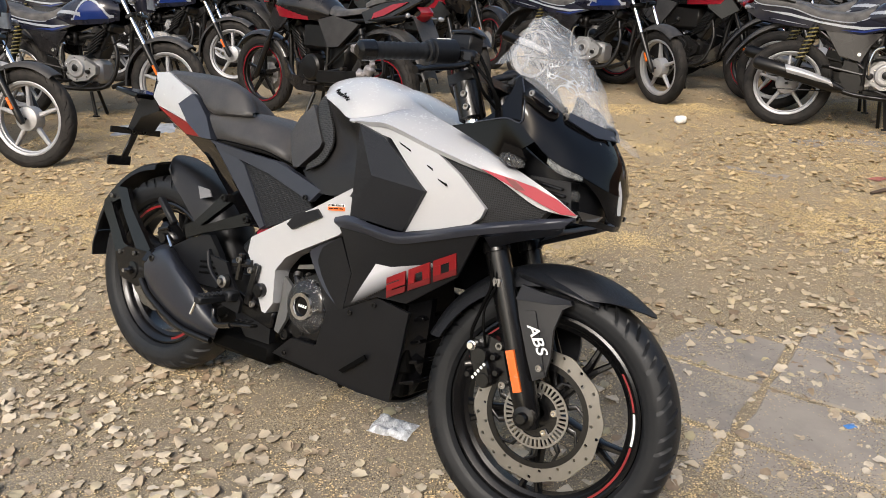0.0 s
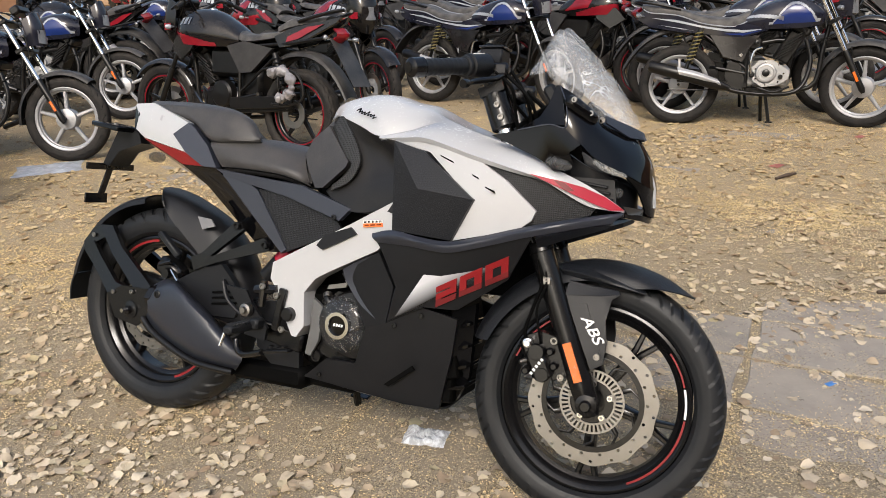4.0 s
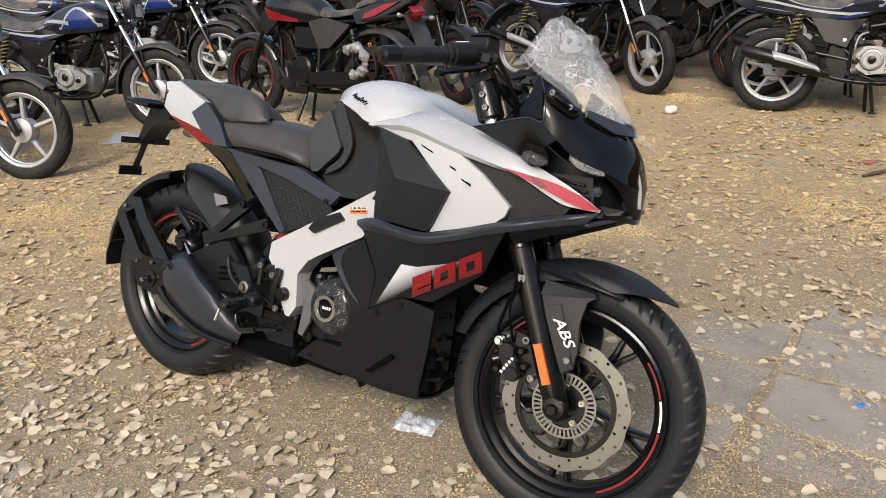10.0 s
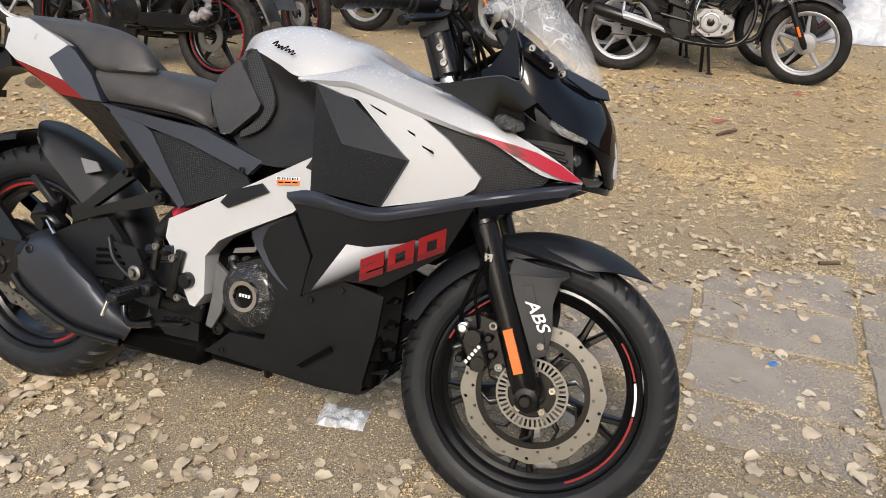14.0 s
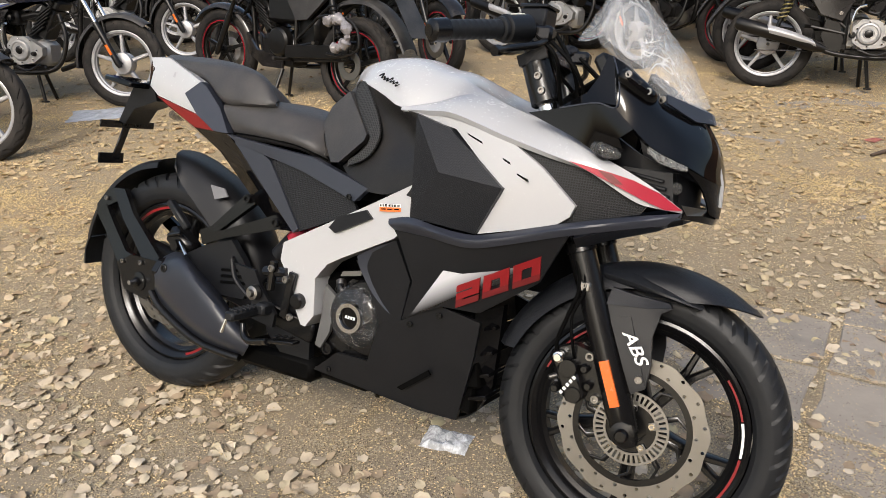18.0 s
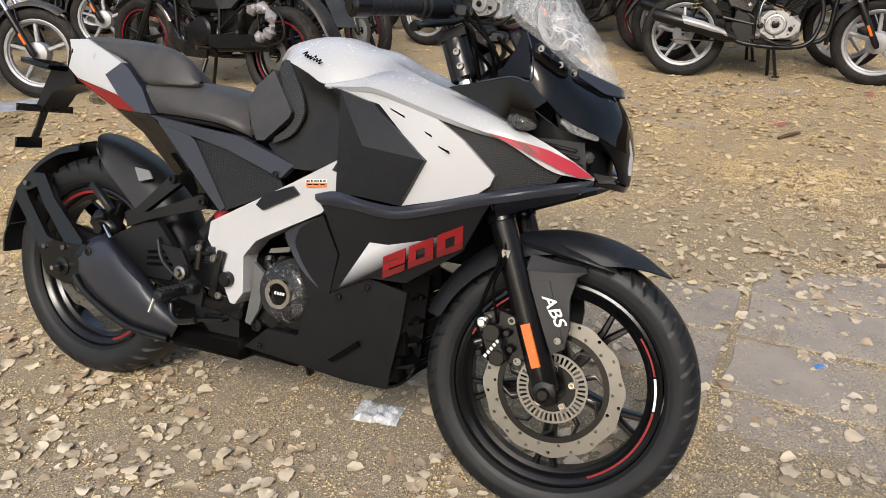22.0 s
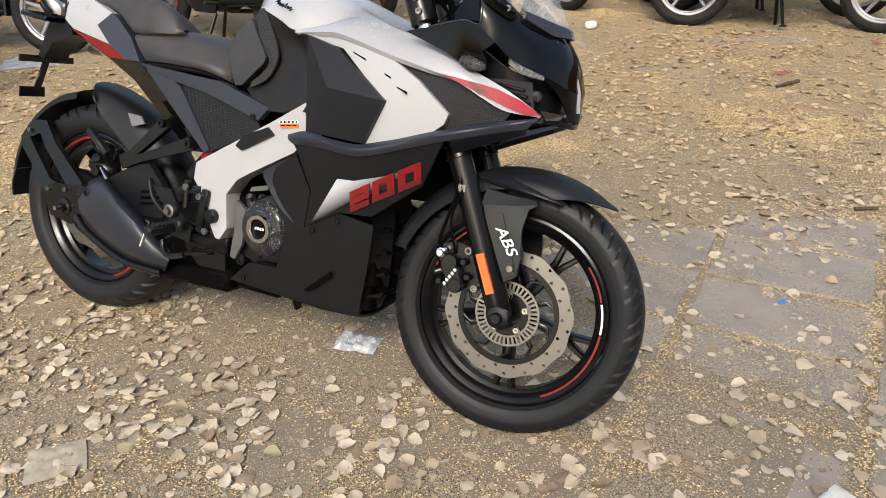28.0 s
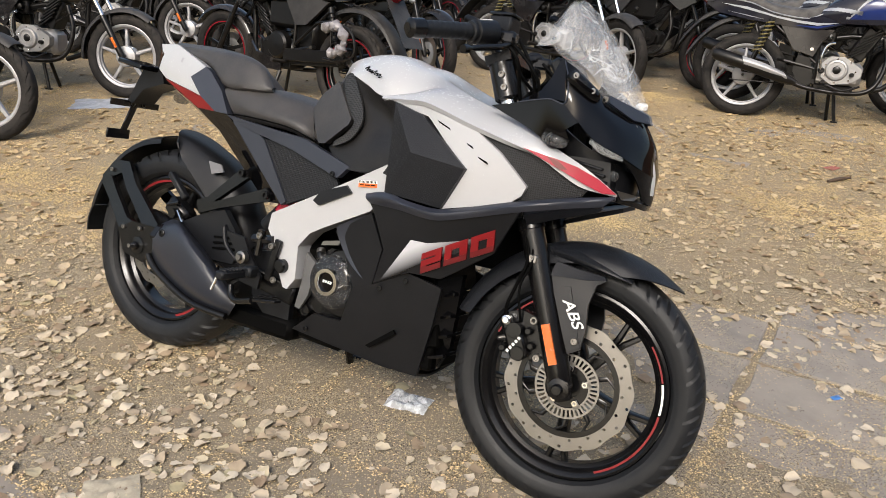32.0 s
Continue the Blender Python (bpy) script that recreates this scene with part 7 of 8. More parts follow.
    if naked:
        for v0 in (0, 1):
            sidev = (lambda v: v) if v0 == 0 else (lambda v: 1 - v)
            p("tank_flash", skin_decal(tk, lambda u, v: bold and 0.09 < sidev(v) < 0.34 and abs(u - 0.42 - 1.1 * (sidev(v) - 0.2)) < 0.20 - 0.35 * (sidev(v) - 0.09) or (sidev(v) < 0.05 + 0.16 * max(0.0, u - 0.35) and 0.3 < u < 0.98) or (not bold and 0.07 < sidev(v) < 0.30 and 0.93 < u - 0.3 * (sidev(v) - 0.2)), 0.002), flash, tankp, "red flash")
            p("tank_mark", skin_decal(tk, lambda u, v: 0.20 < sidev(v) < 0.27 and 0.62 < u < 0.86 and int(u * 54) % 4 < 3, 0.003), SILVER if bold else LAMP, tankp, "pale script mark")
    else:
        for v0 in (0, 1):
            sidev = (lambda v: v) if v0 == 0 else (lambda v: 1 - v)
            swell = lambda u: 0.055 + 0.19 * math.sin(math.pi * (u - 0.34) / 0.52)
            p("tank_flash", skin_decal(tk, lambda u, v: 0.34 < u < 0.86 and 0.05 < sidev(v) < swell(u), 0.002), BLUE, tankp, "blue flash")
            p("tank_flash", skin_decal(tk, lambda u, v: 0.30 < u < 0.92 and (swell(u) if 0.34 < u < 0.86 else 0.05) + 0.004 < sidev(v) < (swell(u) if 0.34 < u < 0.86 else 0.05) + 0.018 + 0.03 * u, 0.002), SILVER, tankp, "silver line")
            p("tank_flash", skin_decal(tk, lambda u, v: u < 0.46 and 0.19 - 0.22 * u < sidev(v) < 0.235 - 0.23 * u, 0.002), SILVER, tankp, "silver swoosh")
    # seat and tail
    if naked:
        st0 = [[(0.10, -0.105, 0.80), (0.25, -0.125, 0.775), (0.40, -0.115, 0.765), (0.53, -0.08, 0.785)], [(0.08, -0.09, 0.835), (0.25, -0.105, 0.815), (0.40, -0.09, 0.805), (0.53, -0.06, 0.83)], [(0.07, 0, 0.85), (0.25, 0, 0.83), (0.40, 0, 0.82), (0.53, 0, 0.845)]]
        p("rider_seat", Shape().loft(st0 + [mr(r) for r in st0[1::-1]], 16, 15, (0, 0, 1), 0.02), DSEAT, me, "dusty rider seat")
        st1 = [[(-0.24, -0.06, 0.90), (-0.10, -0.085, 0.885), (0.03, -0.10, 0.86), (0.12, -0.10, 0.83)], [(-0.25, -0.05, 0.93), (-0.10, -0.07, 0.925), (0.03, -0.08, 0.91), (0.13, -0.085, 0.865)], [(-0.25, 0, 0.94), (-0.10, 0, 0.94), (0.03, 0, 0.925), (0.13, 0, 0.88)]]
        p("pillion_seat", Shape().loft(st1 + [mr(r) for r in st1[1::-1]], 16, 13, (0, 0, 1), 0.02), DSEAT, me, "dusty raised pillion seat")
        two("tail_panel", Shape().plate([(0.14, -0.118, 0.80), (0.10, -0.115, 0.73), (-0.06, -0.105, 0.76), (-0.33, -0.06, 0.90), (-0.36, -0.05, 0.935), (-0.24, -0.075, 0.905), (-0.02, -0.10, 0.865)], 0.03, 0.006, faces=[(0, 1, 2, 6), (2, 3, 4, 5, 6)]), BLACKP, me, "black tail panel")
        two("tail_flash", Shape().plate([(0.04, -0.121, 0.765), (-0.06, -0.113, 0.79), (-0.24, -0.085, 0.885), (-0.12, -0.100, 0.865), (0.03, -0.118, 0.80)], 0.012, 0.002), REDP, me, "red tail flash")
        two("grab_rail", Shape().tube(spline([(-0.05, -0.10, 0.90), (-0.18, -0.105, 0.93), (-0.33, -0.085, 0.965), (-0.37, -0.04, 0.975)], 12), 0.012, 8), DSTEEL)
        two("side_panel", Shape().plate([(0.56, -0.125, 0.73), (0.44, -0.135, 0.55), (0.34, -0.13, 0.56), (0.16, -0.12, 0.72), (0.40, -0.13, 0.765)], 0.03, 0.01), PLASTIC, me, "dusty black side panel")
    else:
        st0 = [[(-0.29, -0.095, 0.835), (-0.233, -0.118, 0.808), (-0.036, -0.130, 0.786), (0.139, -0.137, 0.728), (0.347, -0.130, 0.705), (0.450, -0.100, 0.745)],
               [(-0.30, -0.090, 0.866), (-0.233, -0.108, 0.860), (-0.036, -0.118, 0.838), (0.150, -0.122, 0.778), (0.340, -0.110, 0.768), (0.470, -0.075, 0.815)],
               [(-0.30, 0, 0.886), (-0.233, 0, 0.884), (-0.036, 0, 0.856), (0.150, 0, 0.802), (0.340, 0, 0.790), (0.480, 0, 0.840)]]
        p("seat", Shape().loft(st0 + [mr(r) for r in st0[1::-1]], 26, 21, (0, 0, 1), 0.03), DSEAT, me, "long dusty black seat")
        p("seat_piping", Shape().tube(spline([(x, y - 0.003, z + 0.006) for x, y, z in st0[0]], 24), 0.004, 6), SILVER, me, "pale seat piping")
        tl = [(-0.345, -0.075, 0.825), (-0.325, -0.085, 0.765), (-0.232, -0.104, 0.712), (-0.032, -0.122, 0.678), (0.199, -0.136, 0.655), (0.424, -0.130, 0.635), (0.600, -0.108, 0.690), (0.440, -0.130, 0.735), (0.347, -0.135, 0.712), (0.139, -0.140, 0.730), (-0.036, -0.134, 0.788), (-0.233, -0.120, 0.812)]
        tp = two("tail_panel", Shape().plate(tl, 0.03, 0.008, faces=[(0, 1, 11), (1, 2, 10, 11), (2, 3, 9, 10), (3, 4, 8, 9), (4, 5, 7, 8), (5, 6, 7)]), BASE, me, "dark glossy tail panel with silver and blue stripes")
        two("tail_stripe", Shape().plate([(-0.230, -0.116, 0.778), (-0.034, -0.132, 0.742), (0.160, -0.1415, 0.700), (0.300, -0.1375, 0.678), (0.424, -0.1335, 0.668), (0.560, -0.1145, 0.694), (0.424, -0.1335, 0.686), (0.300, -0.1375, 0.694), (0.150, -0.1415, 0.714), (-0.05, -0.131, 0.762)], 0.006, 0.001, faces=[(0, 1, 9), (1, 2, 8, 9), (2, 3, 7, 8), (3, 4, 6, 7), (4, 5, 6)]), SILVER, tp[0], "silver stripe")
        two("tail_stripe", Shape().plate([(0.280, -0.1385, 0.660), (0.424, -0.1335, 0.648), (0.560, -0.1145, 0.688), (0.424, -0.1335, 0.664)], 0.006, 0.001), BLUE, tp[0], "blue stripe")
        two("tail_stripe", Shape().plate([(-0.180, -0.1130, 0.728), (-0.034, -0.1265, 0.706), (0.08, -0.1345, 0.684), (-0.02, -0.1270, 0.698)], 0.006, 0.001), SILVER, tp[0], "short silver stripe")
        two("grab_rail", Shape().tube(spline([(-0.02, -0.125, 0.835), (-0.18, -0.130, 0.872), (-0.32, -0.105, 0.895), (-0.36, -0.04, 0.90)], 12), 0.011, 8), DSTEEL)
        two("side_panel", Shape().plate([(0.190, -0.126, 0.662), (0.300, -0.134, 0.500), (0.434, -0.136, 0.462), (0.475, -0.134, 0.560), (0.540, -0.122, 0.650), (0.424, -0.128, 0.640)], 0.03, 0.012, faces=[(0, 1, 2, 3, 5), (3, 4, 5)]), BLACKP, me, "black side panel")
        p("side_cap", Shape().lathe([(0, -0.146), (0.012, -0.146), (0.014, -0.13)], (0.420, 0, 0.510), 12), CHROME)
    p("tail_lamp", Shape().loft([[(-0.31, -0.07, 0.86), (-0.35, 0, 0.865), (-0.31, 0.07, 0.86)], [(-0.34, -0.065, 0.82), (-0.39, 0, 0.82), (-0.34, 0.065, 0.82)], [(-0.29, -0.065, 0.775), (-0.33, 0, 0.77), (-0.29, 0.065, 0.775)]], 9, 7, (-1, 0, 0), 0.01), TAILRED, me, "red tail lamp")
    zi = 0.80 if naked else 0.79
    two("rear_indicator", Shape().tube([(-0.27, -0.06, zi), (-0.30, -0.14, zi)], 0.007).lathe([(0, -0.036), (0.014, -0.028), (0.018, -0.006), (0.010, 0.010), (0, 0.012)], (-0.31, -0.160, zi), 12, Matrix.Rotation(radians(-50), 4, "Z")), LAMP, me, "clear rear indicator")
    rows = []
    for y, o in ((-0.075, -0.03), (-0.06, 0.0), (0, 0.012), (0.06, 0.0), (0.075, -0.03)):
        rows.append([(0.20, y, 0.64 + o), (0.05, y, 0.70 + o), (-0.12, y, 0.70 + o), (-0.26, y, 0.63 + o), (-0.36, y, 0.52 + o), (-0.42, y, 0.42 + o)])
    p("rear_mudguard", Shape().loft(rows, 18, 9, (-0.5, 0, 0.7), 0.006), PLASTIC, me, "dusty black rear mudguard")
    # chassis
    p("frame", Shape().tube(spline([fk(0.66), Vector((0.80, 0, 0.76)), Vector((0.55, 0, 0.72)), Vector((0.35, 0, 0.66))], 12), 0.022, 10).tube(spline([fk(0.56), Vector((0.98, 0, 0.55)), Vector((0.95, 0, 0.32)), Vector((0.80, 0, 0.25))], 12), 0.018, 10)
      .tube([(0.55, -0.09, 0.72), (0.0, -0.105, 0.76), (-0.25, -0.08, 0.80)], 0.012).tube([(0.55, 0.09, 0.72), (0.0, 0.105, 0.76), (-0.25, 0.08, 0.80)], 0.012).tube([(0.46, -0.10, 0.66), (0.47, -0.10, 0.30)], 0.014).tube([(0.46, 0.10, 0.66), (0.47, 0.10, 0.30)], 0.014)
      .tube([(0.46, -0.105, 0.42), (0.10, -0.115, 0.70)], 0.010).tube([(0.46, 0.105, 0.42), (0.10, 0.115, 0.70)], 0.010), DSTEEL, me, "black tubular frame")
    p("swingarm", Shape().box((0.235, -0.10, 0.315), (0.50, 0.026, 0.04), Matrix.Rotation(radians(5), 4, "Y"), 0.006).box((0.235, 0.10, 0.315), (0.50, 0.026, 0.04), Matrix.Rotation(radians(5), 4, "Y"), 0.006), DSTEEL)
    for y in (-0.125, 0.125):
        s0, s1 = Vector((0.02, y, 0.33)), Vector((0.13, y, 0.69))
        sh = p("rear_shock", Shape().tube([s0, s0.lerp(s1, 0.4), s0.lerp(s1, 0.42), s1], [0.014, 0.014, 0.024, 0.022], 12), DSTEEL, me, "rear shock absorber")
        coil = [s0.lerp(s1, 0.35 + 0.6 * k / 71) + Vector((0.028 * math.cos(k * 2 * math.pi / 9), 0.028 * math.sin(k * 2 * math.pi / 9), 0)) for k in range(72)]
        p("shock_spring", Shape().tube(coil, 0.0055, 6), DSTEEL if naked else YELLOW, sh)
    # engine
    mt = DSTEEL if naked else ALU
    back = Matrix.Translation((-0.05 if naked else -0.10, 0, 0))
    pe = lambda n, sh, mt_, par=me, lb="": p(n, sh.moved(back), mt_, par, lb)
    e = Shape().box((0.70, 0, 0.36), (0.34, 0.17, 0.17), None, 0.03).lathe([(0, 0.15), (0.08, 0.145), (0.095, 0.13), (0.10, 0.08)], (0.66, 0, 0.40), 24)
    motor = pe("engine_case", e, mt, me, "black engine case" if naked else "cast aluminium engine case")
    pe("clutch_cover", Shape().plate([(0.61, -0.135, 0.33), (0.60, -0.135, 0.42), (0.65, -0.138, 0.475), (0.74, -0.138, 0.475), (0.80, -0.135, 0.44), (0.86, -0.130, 0.40), (0.855, -0.130, 0.345), (0.79, -0.135, 0.30), (0.68, -0.135, 0.285)], 0.05, 0.014).lathe([(0, -0.152), (0.030, -0.152), (0.034, -0.147), (0.052, -0.147), (0.056, -0.152), (0.066, -0.150), (0.074, -0.136)], (0.70, 0, 0.385), 28), mt, motor, "ribbed clutch cover")
    pe("kick_boss", Shape().lathe([(0, -0.160), (0.014, -0.160), (0.020, -0.152), (0.022, -0.13)], (0.605, 0, 0.375), 16), DSTEEL, motor)
    pe("oil_filler", Shape().lathe([(0, -0.158), (0.012, -0.158), (0.016, -0.150), (0.016, -0.13)], (0.80, 0, 0.36), 14), DSTEEL, motor)
    pe("sump", Shape().box((0.70, 0, 0.262), (0.26, 0.15, 0.05), None, 0.015), DSTEEL, motor)
    pe("rest_hanger", Shape().plate([(0.44, -0.115, 0.47), (0.52, -0.118, 0.45), (0.56, -0.120, 0.34), (0.55, -0.120, 0.27), (0.48, -0.118, 0.26), (0.42, -0.115, 0.36)], 0.014, 0.004), DSTEEL, motor, "black footrest hanger")
    pe("brake_rod", Shape().tube([(0.50, -0.128, 0.262), (0.02, -0.128, 0.255)], 0.0045, 8), DSTEEL, motor, "thin dark brake rod")
    pe("spark_lead", Shape().tube(spline([(0.90, -0.07, 0.62), (0.94, -0.10, 0.66), (0.88, -0.10, 0.72), (0.78, -0.06, 0.72)], 14), 0.005, 6), DSTEEL, motor)
    pe("cylinder_head", Shape().box((0.925, 0, 0.695), (0.13, 0.16, 0.07), Matrix.Rotation(radians(28), 4, "Y"), 0.016).lathe([(0, -0.10), (0.022, -0.098), (0.026, -0.07)], (0.93, 0, 0.70), 14), DSTEEL, motor, "black cylinder head")
    pe("intake", Shape().tube([(0.66, -0.02, 0.60), (0.76, -0.02, 0.62), (0.84, -0.01, 0.62)], [0.022, 0.020, 0.024], 12), DSTEEL, motor)
    for k in range(6):
        pe("cylinder_fin", Shape().box((0.80 + 0.018 * k, 0, 0.50 + 0.030 * k), (0.15, 0.19, 0.010), Matrix.Rotation(radians(-32), 4, "Y"), 0.003), DSTEEL, motor)
    pe("cylinder", Shape().box((0.85, 0, 0.57), (0.11, 0.13, 0.22), Matrix.Rotation(radians(28), 4, "Y"), 0.01), DSTEEL, motor)
    pe("engine_badge", Shape().lathe([(0, -0.155), (0.022, -0.155), (0.028, -0.151)], (0.70, 0, 0.385), 20), DSTEEL, motor)
    for k in range(7):
        a = radians(52 * k)
        pe("case_bolt", bolt((0.72 + 0.100 * math.cos(a), -0.137, 0.382 + 0.080 * math.sin(a)), 0.006, 0.006), CHROME if not naked else DSTEEL, motor)
    pe("carburettor", Shape().box((0.62, -0.02, 0.60), (0.09, 0.10, 0.10), None, 0.015).lathe([(0, -0.11), (0.02, -0.105), (0.025, -0.05)], (0.62, 0, 0.60), 14), DSTEEL, motor)
    pe("kick_lever", Shape().tube(spline([(0.60, -0.15, 0.37), (0.59, -0.165, 0.45), (0.61, -0.17, 0.54), (0.66, -0.19, 0.56)], 12), 0.009, 8), CHROME if not naked else DSTEEL, motor, "bright kick-start lever")
    pipe = spline([(0.86, -0.05, 0.62), (0.90, -0.06, 0.46), (0.85, -0.085, 0.29), (0.72, -0.11, 0.235), (0.45, -0.13, 0.245), (0.30, -0.14, 0.285)], 26)
    ex = p("exhaust_pipe", Shape().tube(pipe, 0.016, 10), DSTEEL, me, "black exhaust pipe and silencer")
    p("silencer", Shape().tube([(0.36, -0.145, 0.275), (0.26, -0.155, 0.305), (0.02, -0.165, 0.37), (-0.20, -0.172, 0.425), (-0.22, -0.172, 0.43)], [0.020, 0.042, 0.046, 0.044, 0.03], 16), DSTEEL, ex)
    p("heat_shield", Shape().loft([[(0.30, -0.188, 0.292), (0.15, -0.205, 0.333), (0.0, -0.213, 0.368)], [(0.29, -0.196, 0.315), (0.14, -0.214, 0.360), (-0.01, -0.219, 0.396)], [(0.27, -0.178, 0.338), (0.13, -0.194, 0.388), (-0.02, -0.198, 0.424)]], 14, 7, (0, -1, 0.5), 0.003), DALU if not naked else DSTEEL, ex, "bright heat shield")
    # rests, stand, chain
    two("footrest", Shape().tube([(0.52, -0.10, 0.29), (0.52, -0.26, 0.30)], [0.010, 0.013], 10), DRUBBER)
    p("brake_pedal", Shape().tube(spline([(0.55, -0.14, 0.28), (0.66, -0.17, 0.25), (0.76, -0.18, 0.29)], 10), 0.008, 8), DSTEEL)
    p("stand", Shape().tube([(0.60, 0.09, 0.22), (0.62, 0.16, 0.03)], 0.013).tube([(0.62, -0.02, 0.24), (0.66, -0.03, 0.035)], 0.012).box((0.66, -0.03, 0.03), (0.05, 0.03, 0.012), None, 0.003), DSTEEL, me, "stand")
    p("chain_guard", Shape().box((0.26, 0.125, 0.36), (0.56, 0.025, 0.085), Matrix.Rotation(radians(4), 4, "Y"), 0.012), DSTEEL)
    two("pillion_rest", Shape().tube([(0.46, -0.11, 0.38), (0.25, -0.125, 0.42), (0.20, -0.22, 0.42)], [0.010, 0.011, 0.012], 8), DSTEEL)
    if naked:
        p("air_box", Shape().box((0.60, 0, 0.62), (0.34, 0.17, 0.20), None, 0.03).box((0.40, 0, 0.50), (0.20, 0.15, 0.24), None, 0.03), DSTEEL, me, "black air box under the tank")
        two("tank_shroud", Shape().plate([(0.80, -0.165, 0.80), (1.02, -0.150, 0.79), (1.10, -0.120, 0.70), (0.98, -0.150, 0.62), (0.86, -0.165, 0.70)], 0.02, 0.006), BLACKP, me, "angular black tank shroud")
        two("belly_cover", Shape().plate([(0.58, -0.10, 0.30), (0.86, -0.09, 0.33), (0.98, -0.07, 0.44), (0.96, -0.07, 0.30), (0.80, -0.09, 0.22), (0.60, -0.10, 0.22)], 0.02, 0.006, faces=[(0, 1, 4, 5), (1, 2, 3, 4)]), BLACKP, me, "black belly cover")
        loop = spline([(0.22, 0.16, 0.58), (0.05, 0.20, 0.60), (-0.12, 0.20, 0.56), (-0.17, 0.20, 0.42), (-0.05, 0.20, 0.36), (0.12, 0.18, 0.36)], 24)
        g = p("sari_guard", Shape().tube(loop, 0.008, 8).tube([(0.05, 0.20, 0.60), (0.03, 0.20, 0.36)], 0.005), DSTEEL, me, "tubular side guard")
        wrap = Shape()
        ring = spline([(0.10, 0.205, 0.56), (-0.02, 0.225, 0.58), (-0.09, 0.225, 0.52), (-0.07, 0.225, 0.43), (0.02, 0.225, 0.40)], 26)
        wrap.tube(ring, [0.028 + 0.008 * math.sin(k * 1.1) + 0.006 * math.sin(k * 2.9) for k in range(26)], 14)
        wrap.v = [tuple(Vector(q) + 0.012 * noise.noise_vector(Vector(q) * 38)) for q in wrap.v]
        p("wrapped_footrest", wrap, WRAP, g, "part wrapped in grey film")
        p("plate_flap", Shape().plate([(-0.30, -0.095, 0.80), (-0.30, 0.095, 0.80), (-0.50, 0.10, 0.50), (-0.50, -0.10, 0.50)], 0.006, 0.002, inward=(1, 0, 0.4)), PLASTIC, me, "blank dusty rear flap")
        p("sprocket", Shape().lathe([(0.05, 0.085), (0.095, 0.085), (0.095, 0.092), (0.05, 0.092)], rear, 30), STEEL)
    return me


def stood(x, y, heading, lean=9):
    """A pose for a bike whose rear wheel stands at x, y."""
    return Matrix.Translation((x, y, 0)) @ Matrix.Rotation(radians(heading), 4, "Z") @ Matrix.Rotation(radians(-lean), 4, "X")


row = "motorcycles parked in rows"
com_a = parked_bike("commuter_motorcycle", "dusty midnight-blue commuter motorcycle with silver alloy wheels", row, stood(2.43, 5.46, -27.6), -20)
com_b = parked_bike("commuter_motorcycle", "dusty blue-striped commuter motorcycle, handlebar turned to one side", row, stood(0.80, 7.10, -43), -26)
com_c = parked_bike("commuter_motorcycle", "dusty blue and silver commuter motorcycle with upright handlebar", row, stood(-3.26, 6.00, -14), 4)
nak_a = parked_bike("roadster_motorcycle", "dusty black and red roadster with grey wrapped side guard", row, stood(-0.43, 5.30, 140.5, -9), 6, True, False)
nak_b = parked_bike("roadster_motorcycle", "dusty black and red roadster with drilled front disc", row, stood(-0.62, 7.15, -51), -12, True)
for src, x, y, h in ((com_a, 2.58, 6.02, -29), (nak_b, 3.72, 7.08, -27), (com_b, 1.05, 7.95, -43), (com_b, 1.5, 8.9, -40),
                     (com_c, -3.70, 4.82, -14), (com_c, -3.15, 7.55, -16), (com_c, -3.5, 8.7, -14), (com_c, -2.6, 9.6, -20),
                     (nak_b, -1.35, 8.05, -46), (nak_b, -0.4, 9.0, -46), (nak_b, 0.6, 9.8, -44), (nak_b, 3.1, 9.4, 205), (nak_a, 4.2, 8.9, 200),
                     (nak_b, 5.4, 7.6, -35), (nak_a, 3.6, 7.9, 150), (nak_b, 2.0, 10.3, -40), (com_b, 4.6, 10.2, -30), (com_c, -1.6, 10.6, -20), (com_a, 6.2, 9.2, -30)):
    copy_thing(src, stood(x, y, h))
rp = random.Random(3)
for y in (11.4, 12.8, 14.4):
    for k in range(8):
        copy_thing(rp.choice((com_a, com_b, nak_a, nak_b, nak_b)), stood(-1.7 + 1.12 * k + rp.uniform(-0.15, 0.15) - (y - 11.4) * 0.25, y + rp.uniform(-0.2, 0.2), rp.choice((-45, -42, -48, 140))))
for src, x, y, h in ((com_c, -4.75, 6.75, -14), (com_c, -4.6, 5.4, -14), (com_b, 5.3, 9.2, -35), (nak_b, 1.6, 7.2, -43), (com_b, 2.3, 7.6, -42), (nak_a, -2.0, 8.4, 150),
                     (nak_b, -1.9, 9.5, -46), (com_b, 2.7, 8.8, -42), (nak_b, 1.2, 10.8, -44), (com_c, -4.3, 8.2, -14), (com_c, -5.6, 6.1, -14)):
    copy_thing(src, stood(x, y, h))

# ---- far side of the yard ----
WALL = mat("brown_plaster", (0.17, 0.085, 0.045), 0.85, vary=0.35, scale=1.2, bump=0.4, bump_scale=30)
BOARD = mat("weathered_board", (0.30, 0.19, 0.11), 0.8, vary=0.3, scale=3, bump=0.4, bump_scale=60)
DOOR_SHADE = mat("dark_interior", (0.012, 0.010, 0.010), 0.9, vary=0.2)
wall_h, wy = 5.0, 28.5
ws = Shape()
for x0, x1, z0, z1 in ((-30, -15.2, 0, wall_h), (-15.2, -10.4, 3.4, wall_h), (-10.4, -8.6, 0, wall_h), (-8.6, -6.6, 2.6, wall_h), (-6.6, 26, 0, wall_h)):
    ws.box(((x0 + x1) / 2, wy, (z0 + z1) / 2), (x1 - x0, 0.35, z1 - z0), None, 0.01)
